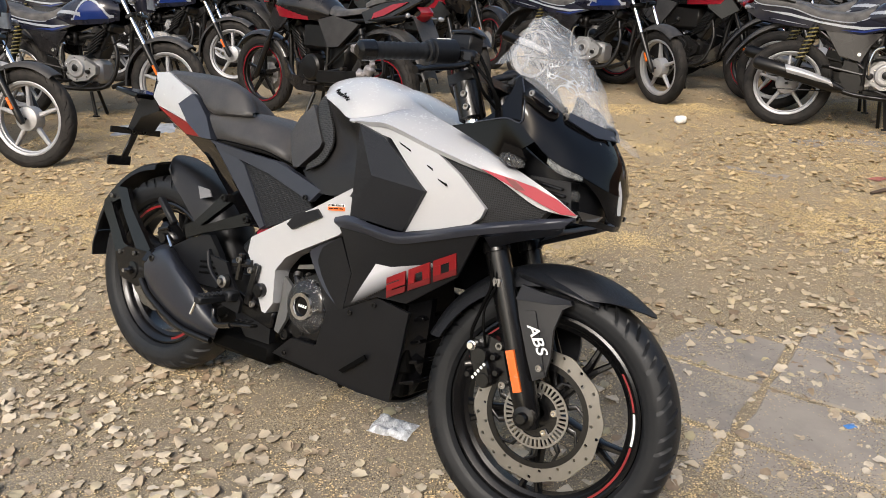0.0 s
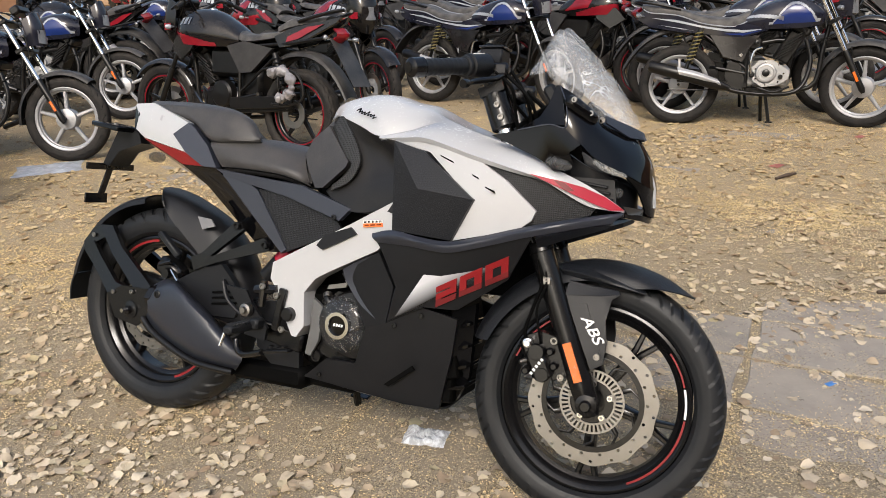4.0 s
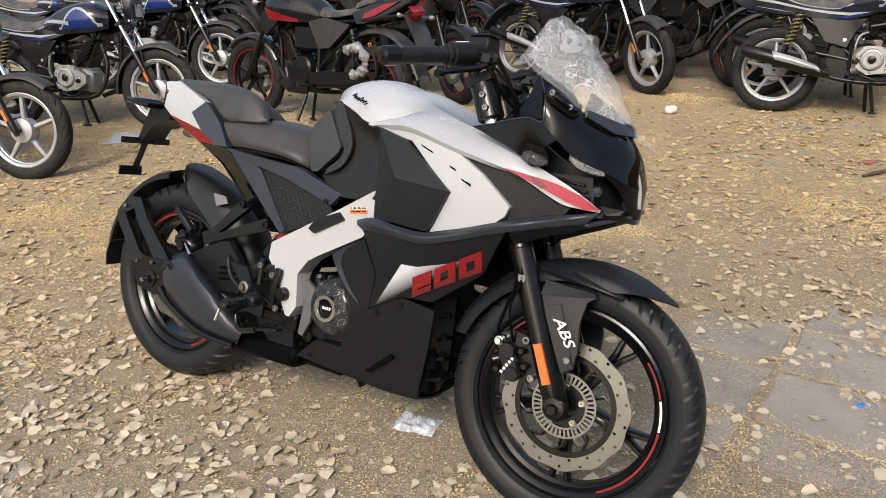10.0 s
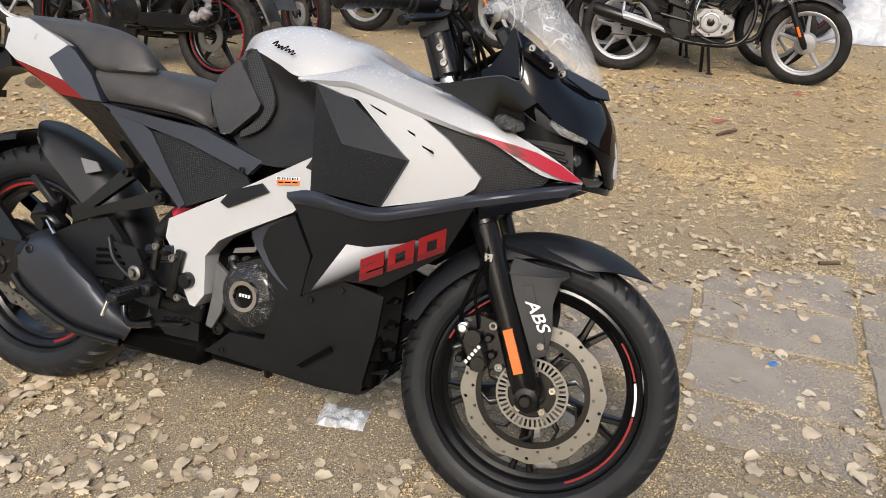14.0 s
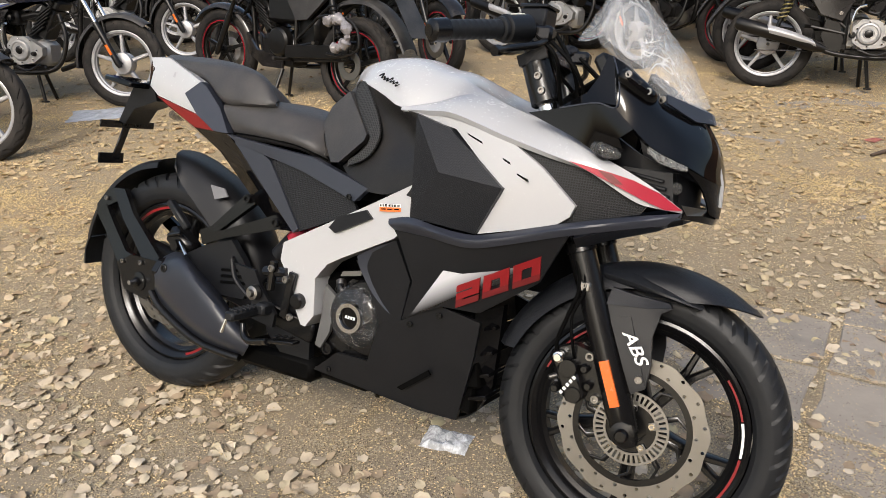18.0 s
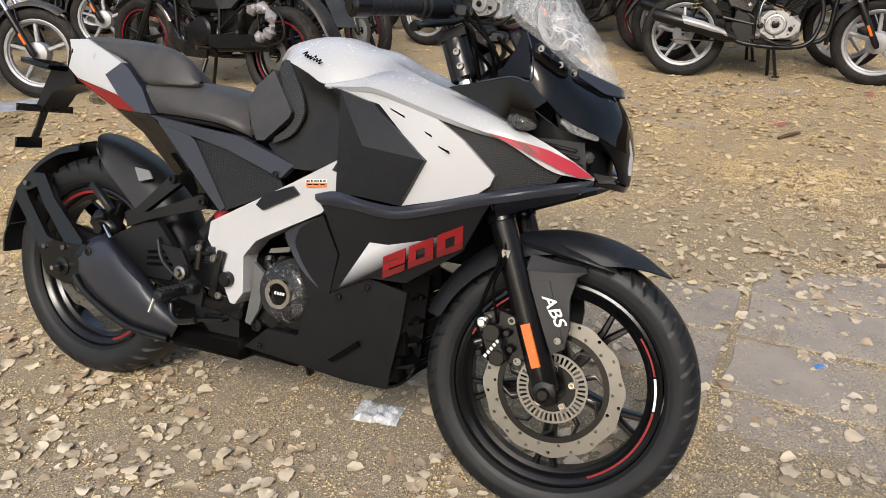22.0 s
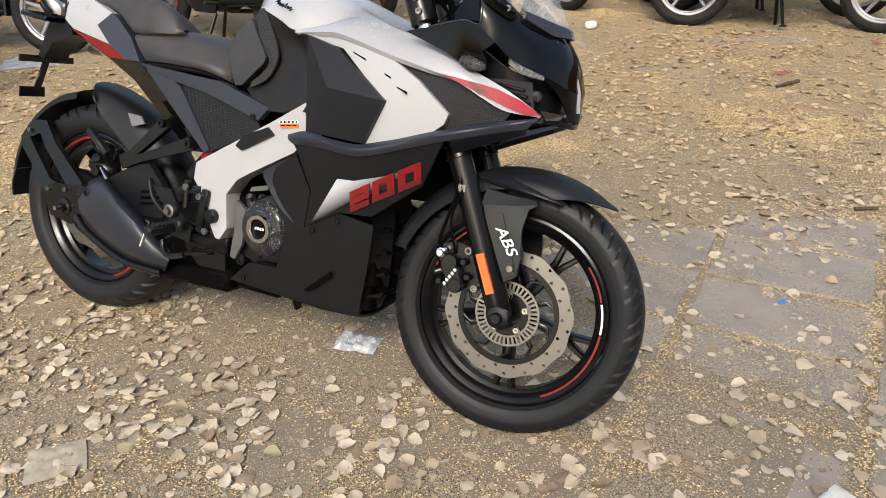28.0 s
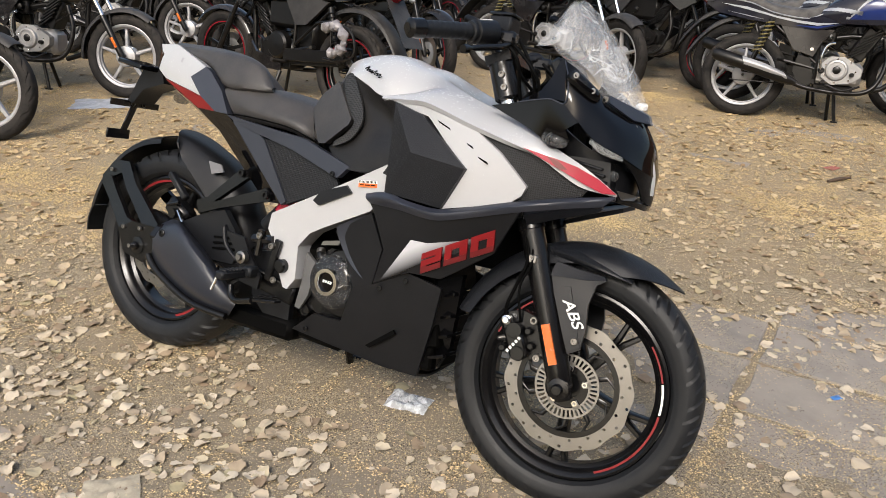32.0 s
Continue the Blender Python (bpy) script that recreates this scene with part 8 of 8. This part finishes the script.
wall = tagged(new("wall_north", ws.mesh("wall_north", WALL)), "brown plastered yard wall with two dark doorways", "wall", "", "structure")
# near-black backing: the unlit room's shade is put into its colour
ps = Shape().box((-12.8, wy + 2.2, 2.0), (6.5, 0.2, 4.2)).box((-7.6, wy + 1.6, 1.5), (3.0, 0.2, 3.2)).box((-10.2, wy + 1.2, 4.2), (12, 2.4, 0.2))
tagged(new("doorway_back", ps.mesh("doorway_back", DOOR_SHADE)), "dark room behind the doorways", "wall", "", "structure")
for x, z, w, h, tilt in ((-6.0, 1.2, 2.2, 2.3, 9), (-3.4, 0.9, 2.6, 1.7, 7), (-0.8, 0.8, 2.2, 1.6, 7)):
    b = thing("wooden_panel", "weathered brown wooden panel leaning on the wall", "board", Matrix.Translation((x, wy - 0.42, z)) @ Matrix.Rotation(radians(-tilt), 4, "X"), "boards against the wall")
    part("panel_sheet", Shape().box((0, 0, 0), (w, 0.04, h), None, 0.01), BOARD, b)
    for k in range(3):
        part("batten", Shape().box((-w / 2 + 0.1 + k * (w - 0.2) / 2, -0.04, 0), (0.14, 0.04, h), None, 0.01), BOARD, b)
    for k in (-1, 1):
        part("rail", Shape().box((0, -0.045, k * (h / 2 - 0.1)), (w, 0.03, 0.14), None, 0.01), BOARD, b)

# ---- litter ----
SHEET = clear("bluish_plastic_sheet", (0.46, 0.49, 0.54), 0.25, haze=0.5, crumple=1.0, see=0.30, scale=7)
PINK = clear("pinkish_plastic_sheet", (0.54, 0.45, 0.48), 0.25, haze=0.5, crumple=1.0, see=0.25, scale=7)
CARD = mat("sun_bleached_card", (0.42, 0.37, 0.28), 0.9, vary=0.35, scale=40, bump=0.6, bump_scale=90)
PAPER = mat("dirty_white_paper", (0.62, 0.60, 0.56), 0.8, vary=0.15, scale=30)
FOAM = mat("white_foam", (0.78, 0.77, 0.74), 0.8, vary=0.08)
SCRAP = mat("red_scrap", (0.34, 0.10, 0.08), 0.6, vary=0.2)
BLUEBIT = mat("blue_scrap", (0.06, 0.20, 0.50), 0.5, vary=0.2)
TWIG = mat("dry_twig", (0.09, 0.06, 0.04), 0.9, vary=0.3)


def crumple(w, d, h, seed, n=16):
    """A crumpled sheet lying on the ground."""
    vs = []
    for i in range(n):
        for j in range(n):
            x, y = (i / (n - 1) - 0.5) * w, (j / (n - 1) - 0.5) * d
            e = max(0.0, 1 - max(abs(2 * x / w), abs(2 * y / d)) ** 3)
            z = h * (0.25 + 0.75 * e) * (0.5 + 0.5 * noise.noise(Vector((x * 7 / max(w, 0.15), y * 7 / max(w, 0.15), seed)))) + h * 0.15 * noise.noise(Vector((x * 40, y * 40, seed + 4)))
            k = 1 + 0.16 * noise.noise(Vector((x * 9, y * 9, seed + 9)))
            vs.append((x * k, y * k, max(0.002, z)))
    return Shape().add(vs, [(i * n + j, (i + 1) * n + j, (i + 1) * n + j + 1, i * n + j + 1) for i in range(n - 1) for j in range(n - 1)])


def litter(name, label, category, shape, material, x, y, turn=0, z=None, group=""):
    ob = new(name, shape.mesh(name, material, 50))
    ob.matrix_world = pose(x, y, lie(x, y) + 0.003 if z is None else z, 0, 0, turn)
    return tagged(ob, label, category, group)


bag = litter("plastic_bag", "small clear bag of fixings lying on the ground", "bag", crumple(0.125, 0.085, 0.038, 3.0), clear("bag_film", (0.85, 0.88, 0.92), 0.15, haze=0.6, crumple=1.0, see=0.55, scale=40), -0.14, 1.79, -25)
rb = random.Random(5)
for k in range(14):
    part("fixing", Shape().tube([(rb.uniform(-0.035, 0.035), rb.uniform(-0.022, 0.022), 0.004 + rb.random() * 0.008) for _ in range(2)], 0.003, 6), (STEEL, DARK, BLUEBIT)[k % 3], bag)
litter("card_scrap", "sun-bleached torn piece of card", "card", crumple(0.125, 0.115, 0.012, 1.0), CARD, -0.85, 1.45, 12)
litter("paper_scrap", "crumpled off-white paper scrap", "paper", crumple(0.09, 0.07, 0.018, 2.0), PAPER, 0.83, 1.04, 30)
litter("plastic_sheet", "torn clear plastic sheet on the dust", "plastic sheet", crumple(0.42, 0.30, 0.035, 4.0), SHEET, -2.12, 5.45, 10)
foam = Shape().box((0, 0, 0.028), (0.080, 0.058, 0.052), None, 0.022)
litter("foam_block", "small white foam block on the sand", "foam", foam, FOAM, 1.72, 5.49, 20)
for x, y, s in ((2.42, 4.10, 0.10), (3.37, 4.60, 0.09), (3.56, 3.86, 0.06)):
    litter("red_scrap", "crumpled red packaging scrap in the sand", "wrapper", crumple(s, s * 0.6, 0.012, s * 30), SCRAP, x, y, 30, None, "red scraps")
litter("blue_scrap", "tiny blue plastic scrap", "wrapper", crumple(0.035, 0.02, 0.01, 8.0), BLUEBIT, 1.13, 1.80, 15)
litter("twig", "dark dry twig on the sand", "twig", Shape().tube([(-0.09, 0, 0.008), (0, 0.012, 0.014), (0.09, 0.03, 0.008)], [0.008, 0.011, 0.007], 8), TWIG, 2.32, 3.84, 12)
litter("twig", "short dark dry twig", "twig", Shape().tube([(-0.04, 0, 0.006), (0.04, 0.01, 0.008)], [0.008, 0.006], 8), TWIG, 1.75, 2.32, -20)


def drape(w, d, h, seed, n=30):
    vs = []
    for i in range(n):
        for j in range(n):
            u, v = i / (n - 1) * 2 - 1, j / (n - 1) * 2 - 1
            e = max(0.0, 1 - (u * u + v * v) ** 1.2)
            z = h * e * (0.75 + 0.35 * noise.noise(Vector((u * 2.5, v * 2.5, seed)))) + 0.05 * abs(noise.noise(Vector((u * 7, v * 7, seed + 2)))) * (0.3 + e)
            vs.append((u * w / 2, v * d / 2, max(0.003, z)))
    return Shape().add(vs, [(i * n + j, (i + 1) * n + j, (i + 1) * n + j + 1, i * n + j + 1) for i in range(n - 1) for j in range(n - 1)])


litter("plastic_sheeting", "heap of crumpled bluish clear plastic sheeting", "plastic sheet", drape(1.5, 1.1, 0.75, 2.0), SHEET, 5.75, 6.55, -20)
litter("plastic_sheeting", "flattened heap of pinkish clear plastic sheeting", "plastic sheet", drape(1.3, 0.8, 0.35, 5.0), PINK, 6.35, 6.15, -25)

# ---- paving, leaves, husks ----
SLAB = mat("grey_sandstone", (0.285, 0.258, 0.228), 0.8, vary=0.42, scale=5, bump=0.5, bump_scale=70, dust=0.42, dust_color=(0.31, 0.25, 0.18), random=0.14)
rs = random.Random(11)
tn = SLAB.node_tree
bsdf = tn.nodes["Principled BSDF"]
was = bsdf.inputs["Base Color"].links[0].from_socket
place_co = tn.nodes.new("ShaderNodeNewGeometry")


class WorldCo:
    outputs = {"Object": place_co.outputs["Position"]}


tn.links.new(speckle(tn, WorldCo, was, 1.02)[0], bsdf.inputs["Base Color"])


def slab_shape(w, l):
    """A worn paving slab: uneven outline, rounded top edge."""
    pts = []
    for (x0, y0), (x1, y1) in (((0, 0), (w, 0)), ((w, 0), (w, l)), ((w, l), (0, l)), ((0, l), (0, 0))):
        for k in range(4):
            t = k / 4
            pts.append((x0 + (x1 - x0) * t + rs.uniform(-0.008, 0.008), y0 + (y1 - y0) * t + rs.uniform(-0.008, 0.008)))
    n, c = len(pts), (w / 2, l / 2)
    ring = lambda k, z: [(c[0] + (x - c[0]) * k, c[1] + (y - c[1]) * k, z + rs.uniform(-0.0006, 0.0006)) for x, y in pts]
    vs = ring(1.0, -0.03) + ring(1.0, -0.004) + ring(0.985, 0.0)
    fs = []
    for r in range(2):
        fs += [(r * n + i, r * n + (i + 1) % n, (r + 1) * n + (i + 1) % n, (r + 1) * n + i) for i in range(n)]
    return Shape().add(vs, fs + [tuple(range(2 * n, 3 * n))])


for j in range(-8, 9):
    for i in range(-14, 16):
        w, l = 0.478 + rs.uniform(-0.006, 0.004), 0.300 + rs.uniform(-0.006, 0.006)
        at = SLAB_O + SLAB_B * (COLUMN * j + 0.015) + SLAB_A * (COURSE * i + column_shift(j))
        if not (-2.4 < at.x < 3.6 and 0.35 < at.y < 5.2):
            continue
        ob = new("paving_slab", slab_shape(w, l).mesh("paving_slab", SLAB, 30))
        ob.parent = ground
        ob.matrix_world = Matrix.Translation(at + Vector((0, 0, 0.0030 + rs.uniform(-0.0022, 0.0022)))) @ Matrix.Rotation(math.atan2(SLAB_B.y, SLAB_B.x), 4, "Z") @ Matrix.Rotation(radians(rs.uniform(-0.3, 0.3)), 4, "X") @ Matrix.Rotation(radians(rs.uniform(-0.3, 0.3)), 4, "Y")


def leaf_mat():
    m = mat("dry_leaf", (0.38, 0.31, 0.22), 0.75, vary=0.35, scale=60, bump=0.3, bump_scale=150)
    t = m.node_tree
    b = t.nodes["Principled BSDF"]
    geo, info, add, fr = (t.nodes.new(k) for k in ("ShaderNodeNewGeometry", "ShaderNodeObjectInfo", "ShaderNodeMath", "ShaderNodeMath"))
    fr.operation = "FRACT"
    t.links.new(geo.outputs["Random Per Island"], add.inputs[0])
    t.links.new(info.outputs["Random"], add.inputs[1])
    t.links.new(add.outputs[0], fr.inputs[0])
    ramp = t.nodes.new("ShaderNodeValToRGB")
    el = ramp.color_ramp.elements
    el[0].position, el[0].color = 0.0, (0.17, 0.105, 0.062, 1)
    el[1].position, el[1].color = 1.0, (0.34, 0.31, 0.17, 1)
    for p_, c in ((0.12, (0.26, 0.19, 0.125, 1)), (0.22, (0.44, 0.345, 0.235, 1)), (0.36, (0.34, 0.285, 0.215, 1)), (0.55, (0.55, 0.465, 0.35, 1)), (0.78, (0.68, 0.605, 0.49, 1)), (0.95, (0.50, 0.43, 0.29, 1))):
        e = el.new(p_)
        e.color = c
    t.links.new(fr.outputs[0], ramp.inputs["Fac"])
    old = b.inputs["Base Color"].links[0].from_socket
    mul = t.nodes.new("ShaderNodeMixRGB")
    mul.inputs[0].default_value = 0.35
    t.links.new(ramp.outputs["Color"], mul.inputs[1])
    t.links.new(old, mul.inputs[2])
    # leaves farther out on the sand are tinted browner, warm sunlight painted in
    pos, sp, mr, brown = t.nodes.new("ShaderNodeNewGeometry"), t.nodes.new("ShaderNodeSeparateXYZ"), t.nodes.new("ShaderNodeMapRange"), t.nodes.new("ShaderNodeMixRGB")
    brown.blend_type = "MULTIPLY"
    brown.inputs[2].default_value = (1.0, 0.86, 0.60, 1)
    for k, v in (("From Min", 1.6), ("From Max", 3.8), ("To Min", 0.0), ("To Max", 0.9)):
        mr.inputs[k].default_value = v
    t.links.new(pos.outputs["Position"], sp.inputs[0])
    t.links.new(sp.outputs["Y"], mr.inputs["Value"])
    t.links.new(mr.outputs["Result"], brown.inputs[0])
    t.links.new(mul.outputs[0], brown.inputs[1])
    t.links.new(brown.outputs[0], b.inputs["Base Color"])
    return m


LEAF = leaf_mat()
rl = random.Random(21)


def leaf_points(size):
    """One dry leaf: crinkled, folded on the midrib, with a ragged edge and a pointed tip."""
    fold, curl, twist = rl.uniform(0.0, 0.42), rl.uniform(-0.7, 0.7), rl.uniform(-0.7, 0.7)
    wide, bend = rl.uniform(0.66, 1.08), rl.uniform(-0.25, 0.25)
    vs = []
    for t, w in ((0.0, 0.16), (0.07, 0.62), (0.24, 0.97), (0.46, 1.0), (0.70, 0.82), (0.90, 0.42), (1.0, 0.04)):
        z = curl * (t - 0.5) ** 2 * 0.8
        for s in (-1, -0.55, 0, 0.55, 1):
            jag = rl.uniform(0.74, 1.10) if abs(s) == 1 else 1
            crisp = rl.uniform(-0.085, 0.085) * (1 if s else 0.4)
            vs.append((size * (t - 0.5), size * (0.5 * wide * w * s * jag + bend * (t - 0.5) ** 2), size * (z + fold * 0.5 * w * abs(s) + twist * 0.25 * w * s * (t - 0.3) + crisp)))
    low = min(v[2] for v in vs)
    vs = [(a, b, c - low * 0.8) for a, b, c in vs]
    fs = []
    for k in range(6):
        fs += [(5 * k + i, 5 * k + 5 + i, 5 * k + 6 + i, 5 * k + 1 + i) for i in range(4)]
    return vs, fs


def drifted(x, y):
    """How thickly the wind has heaped litter at a place."""
    return noise.noise(Vector((x * 1.1, y * 1.4, 31))) + 0.6 * noise.noise(Vector((x * 3.1, y * 3.6, 7))) + 0.35 * noise.noise(Vector((x * 9, y * 9, 3)))


def scattered(x0, x1, y0, y1, per_m2, seed):
    r = random.Random(seed)
    for _ in range(int((x1 - x0) * (y1 - y0) * per_m2)):
        x, y = r.uniform(x0, x1), r.uniform(y0, y1)
        if drifted(x, y) > r.uniform(-0.85, 0.55):
            yield x, y


def drift(name, label, category, spots, grow, material):
    """Many small things strewn over the ground, as one object."""
    vs, fs = [], []
    for x, y in spots:
        v, f = grow()
        m = Matrix.Translation((x, y, lie(x, y) + 0.002)) @ Matrix.Rotation(rl.uniform(0, 6.283), 4, "Z") @ Matrix.Rotation(rl.gauss(0, 0.12), 4, "X") @ Matrix.Rotation(rl.gauss(0, 0.10), 4, "Y")
        if rl.random() < 0.4:
            top = max(p[2] for p in v)
            v = [(a, -b, top - c) for a, b, c in v]
            f = [q[::-1] for q in f]
        o = len(vs)
        vs += [tuple(m @ Vector(p)) for p in v]
        fs += [tuple(i + o for i in q) for q in f]
    return tagged(new(name, Shape().add(vs, fs).mesh(name, material, 60)), label, category, "", "stuff")


spots = list(scattered(-2.4, 0.4, 0.9, 3.0, 230, 39)) + list(scattered(-1.6, 0.3, 1.3, 2.3, 160, 40)) + list(scattered(-0.9, 0.2, 1.65, 2.35, 420, 45)) + list(scattered(-3.2, 4.2, 0.55, 2.4, 560, 31)) + list(scattered(-3.2, 4.2, 2.4, 5.2, 600, 32)) + list(scattered(-6, 8, 5.2, 11, 170, 33)) + list(scattered(-9, 12, 11, 26, 6, 35)) + list(scattered(4.2, 8, 2.5, 5.2, 350, 36)) + list(scattered(-4.5, 4.5, -3.0, 0.55, 170, 37))
near = [s for s in spots if -0.7 < s[0] < 1.5 and 0.9 < s[1] < 1.75][:280]
keep = set(near)
leaf_meshes = []
for k in range(14):
    v, f = leaf_points(rl.uniform(0.024, 0.046))
    leaf_meshes.append(Shape().add(v, f).mesh("fallen_leaf", LEAF, 60))
for k, (x, y) in enumerate(near):
    ob = new("fallen_leaf", leaf_meshes[k % 14])
    ob.parent = ground
    ob.matrix_world = pose(x, y, lie(x, y) + 0.004, rl.gauss(0, 7), rl.gauss(0, 6), rl.uniform(0, 360))
drift("fallen_leaves", "thick scatter of dry tan leaves on the ground", "leaves", [s for s in spots if s not in keep], lambda: leaf_points(rl.uniform(0.012, 0.032) if rl.random() < 0.66 else rl.uniform(0.030, 0.047)), LEAF)


HUSK = mat("seed_husk", (0.60, 0.46, 0.255), 0.8, vary=0.3, scale=90)
hn = HUSK.node_tree
hb = hn.nodes["Principled BSDF"]
hg, hv = hn.nodes.new("ShaderNodeNewGeometry"), hn.nodes.new("ShaderNodeHueSaturation")
hm = hn.nodes.new("ShaderNodeMapRange")
hm.inputs["To Min"].default_value, hm.inputs["To Max"].default_value = 0.22, 1.45
hn.links.new(hg.outputs["Random Per Island"], hm.inputs["Value"])
hn.links.new(hm.outputs["Result"], hv.inputs["Value"])
hn.links.new(hb.inputs["Base Color"].links[0].from_socket, hv.inputs["Color"])
hn.links.new(hv.outputs["Color"], hb.inputs["Base Color"])


def husk_field(x0, x1, y0, y1, per_m2, size, seed):
    """Small seed husks heaped in drifts: short five-pointed grains."""
    r = np.random.default_rng(seed)
    n = int((x1 - x0) * (y1 - y0) * per_m2)
    xy = np.c_[r.uniform(x0, x1, n), r.uniform(y0, y1, n)]
    lot = r.uniform(-0.05, 0.75, n)
    keep = [k for k in range(n) if drifted(xy[k, 0] + 3, xy[k, 1]) + 0.75 * in_joint(*xy[k]) - 0.09 > lot[k] or lot[k] < 0.06]
    xy = xy[keep]
    m = len(xy)
    z = np.array([lie(*q) for q in xy]) + 0.003
    a, s = r.uniform(0, 6.283, m), r.uniform(0.6, 1.25, m) * size
    base = np.array([(-1, 0, 0), (0, -0.55, 0.1), (1, 0, 0.1), (0, 0.55, 0), (0.1, 0, 0.75)])
    ca, sa = np.cos(a)[:, None], np.sin(a)[:, None]
    X = xy[:, :1] + s[:, None] * (base[None, :, 0] * ca - base[None, :, 1] * sa)
    Y = xy[:, 1:] + s[:, None] * (base[None, :, 0] * sa + base[None, :, 1] * ca)
    Z = z[:, None] + s[:, None] * base[None, :, 2] * r.uniform(0.5, 1.2, (m, 1))
    vs = np.stack([X, Y, Z], 2).reshape(-1, 3)
    fs = (np.arange(m)[:, None, None] * 5 + np.array([(0, 1, 4), (1, 2, 4), (2, 3, 4), (3, 0, 4)])[None]).reshape(-1, 3)
    return vs, fs


v1, f1 = husk_field(-2.0, 2.6, 0.65, 3.3, 30000, 0.0036, 41)
v0, f0 = husk_field(-3.0, 3.0, -1.5, 0.65, 5000, 0.0036, 44)
v2, f2 = husk_field(-2.8, 4.6, 3.0, 6.2, 17000, 0.0046, 43)
husk_mesh = bpy.data.meshes.new("seed_husks")
husk_mesh.from_pydata(np.vstack([v1, v0]).tolist(), [], np.vstack([f1, f0 + len(v1)]).tolist())
husk_mesh.materials.append(HUSK)
tagged(new("seed_husks", husk_mesh), "drifts of small straw-coloured seed husks", "husks", "", "stuff")
GOLD = mat("golden_husk", (0.60, 0.44, 0.20), 0.8, vary=0.35, scale=4)
gold_mesh = bpy.data.meshes.new("golden_husks")
gold_mesh.from_pydata(v2.tolist(), [], f2.tolist())
gold_mesh.materials.append(GOLD)
tagged(new("golden_husks", gold_mesh), "drifts of golden seed husks on the sand", "husks", "", "stuff")

# ---- unseen walls, added behind the walk and east to darken reflections ----
south = Shape().box((11.0, -7.2, 3.2), (28, 0.35, 6.4), None, 0.01)
tagged(new("wall_south", south.mesh("wall_south", WALL)), "plain brown plastered yard wall", "wall", "", "structure")
shut = Shape().box((25.0, 10.5, 2.5), (0.35, 35.0, 5.0), None, 0.01)
tagged(new("wall_east", shut.mesh("wall_east", WALL)), "plain brown plastered yard wall", "wall", "", "structure")
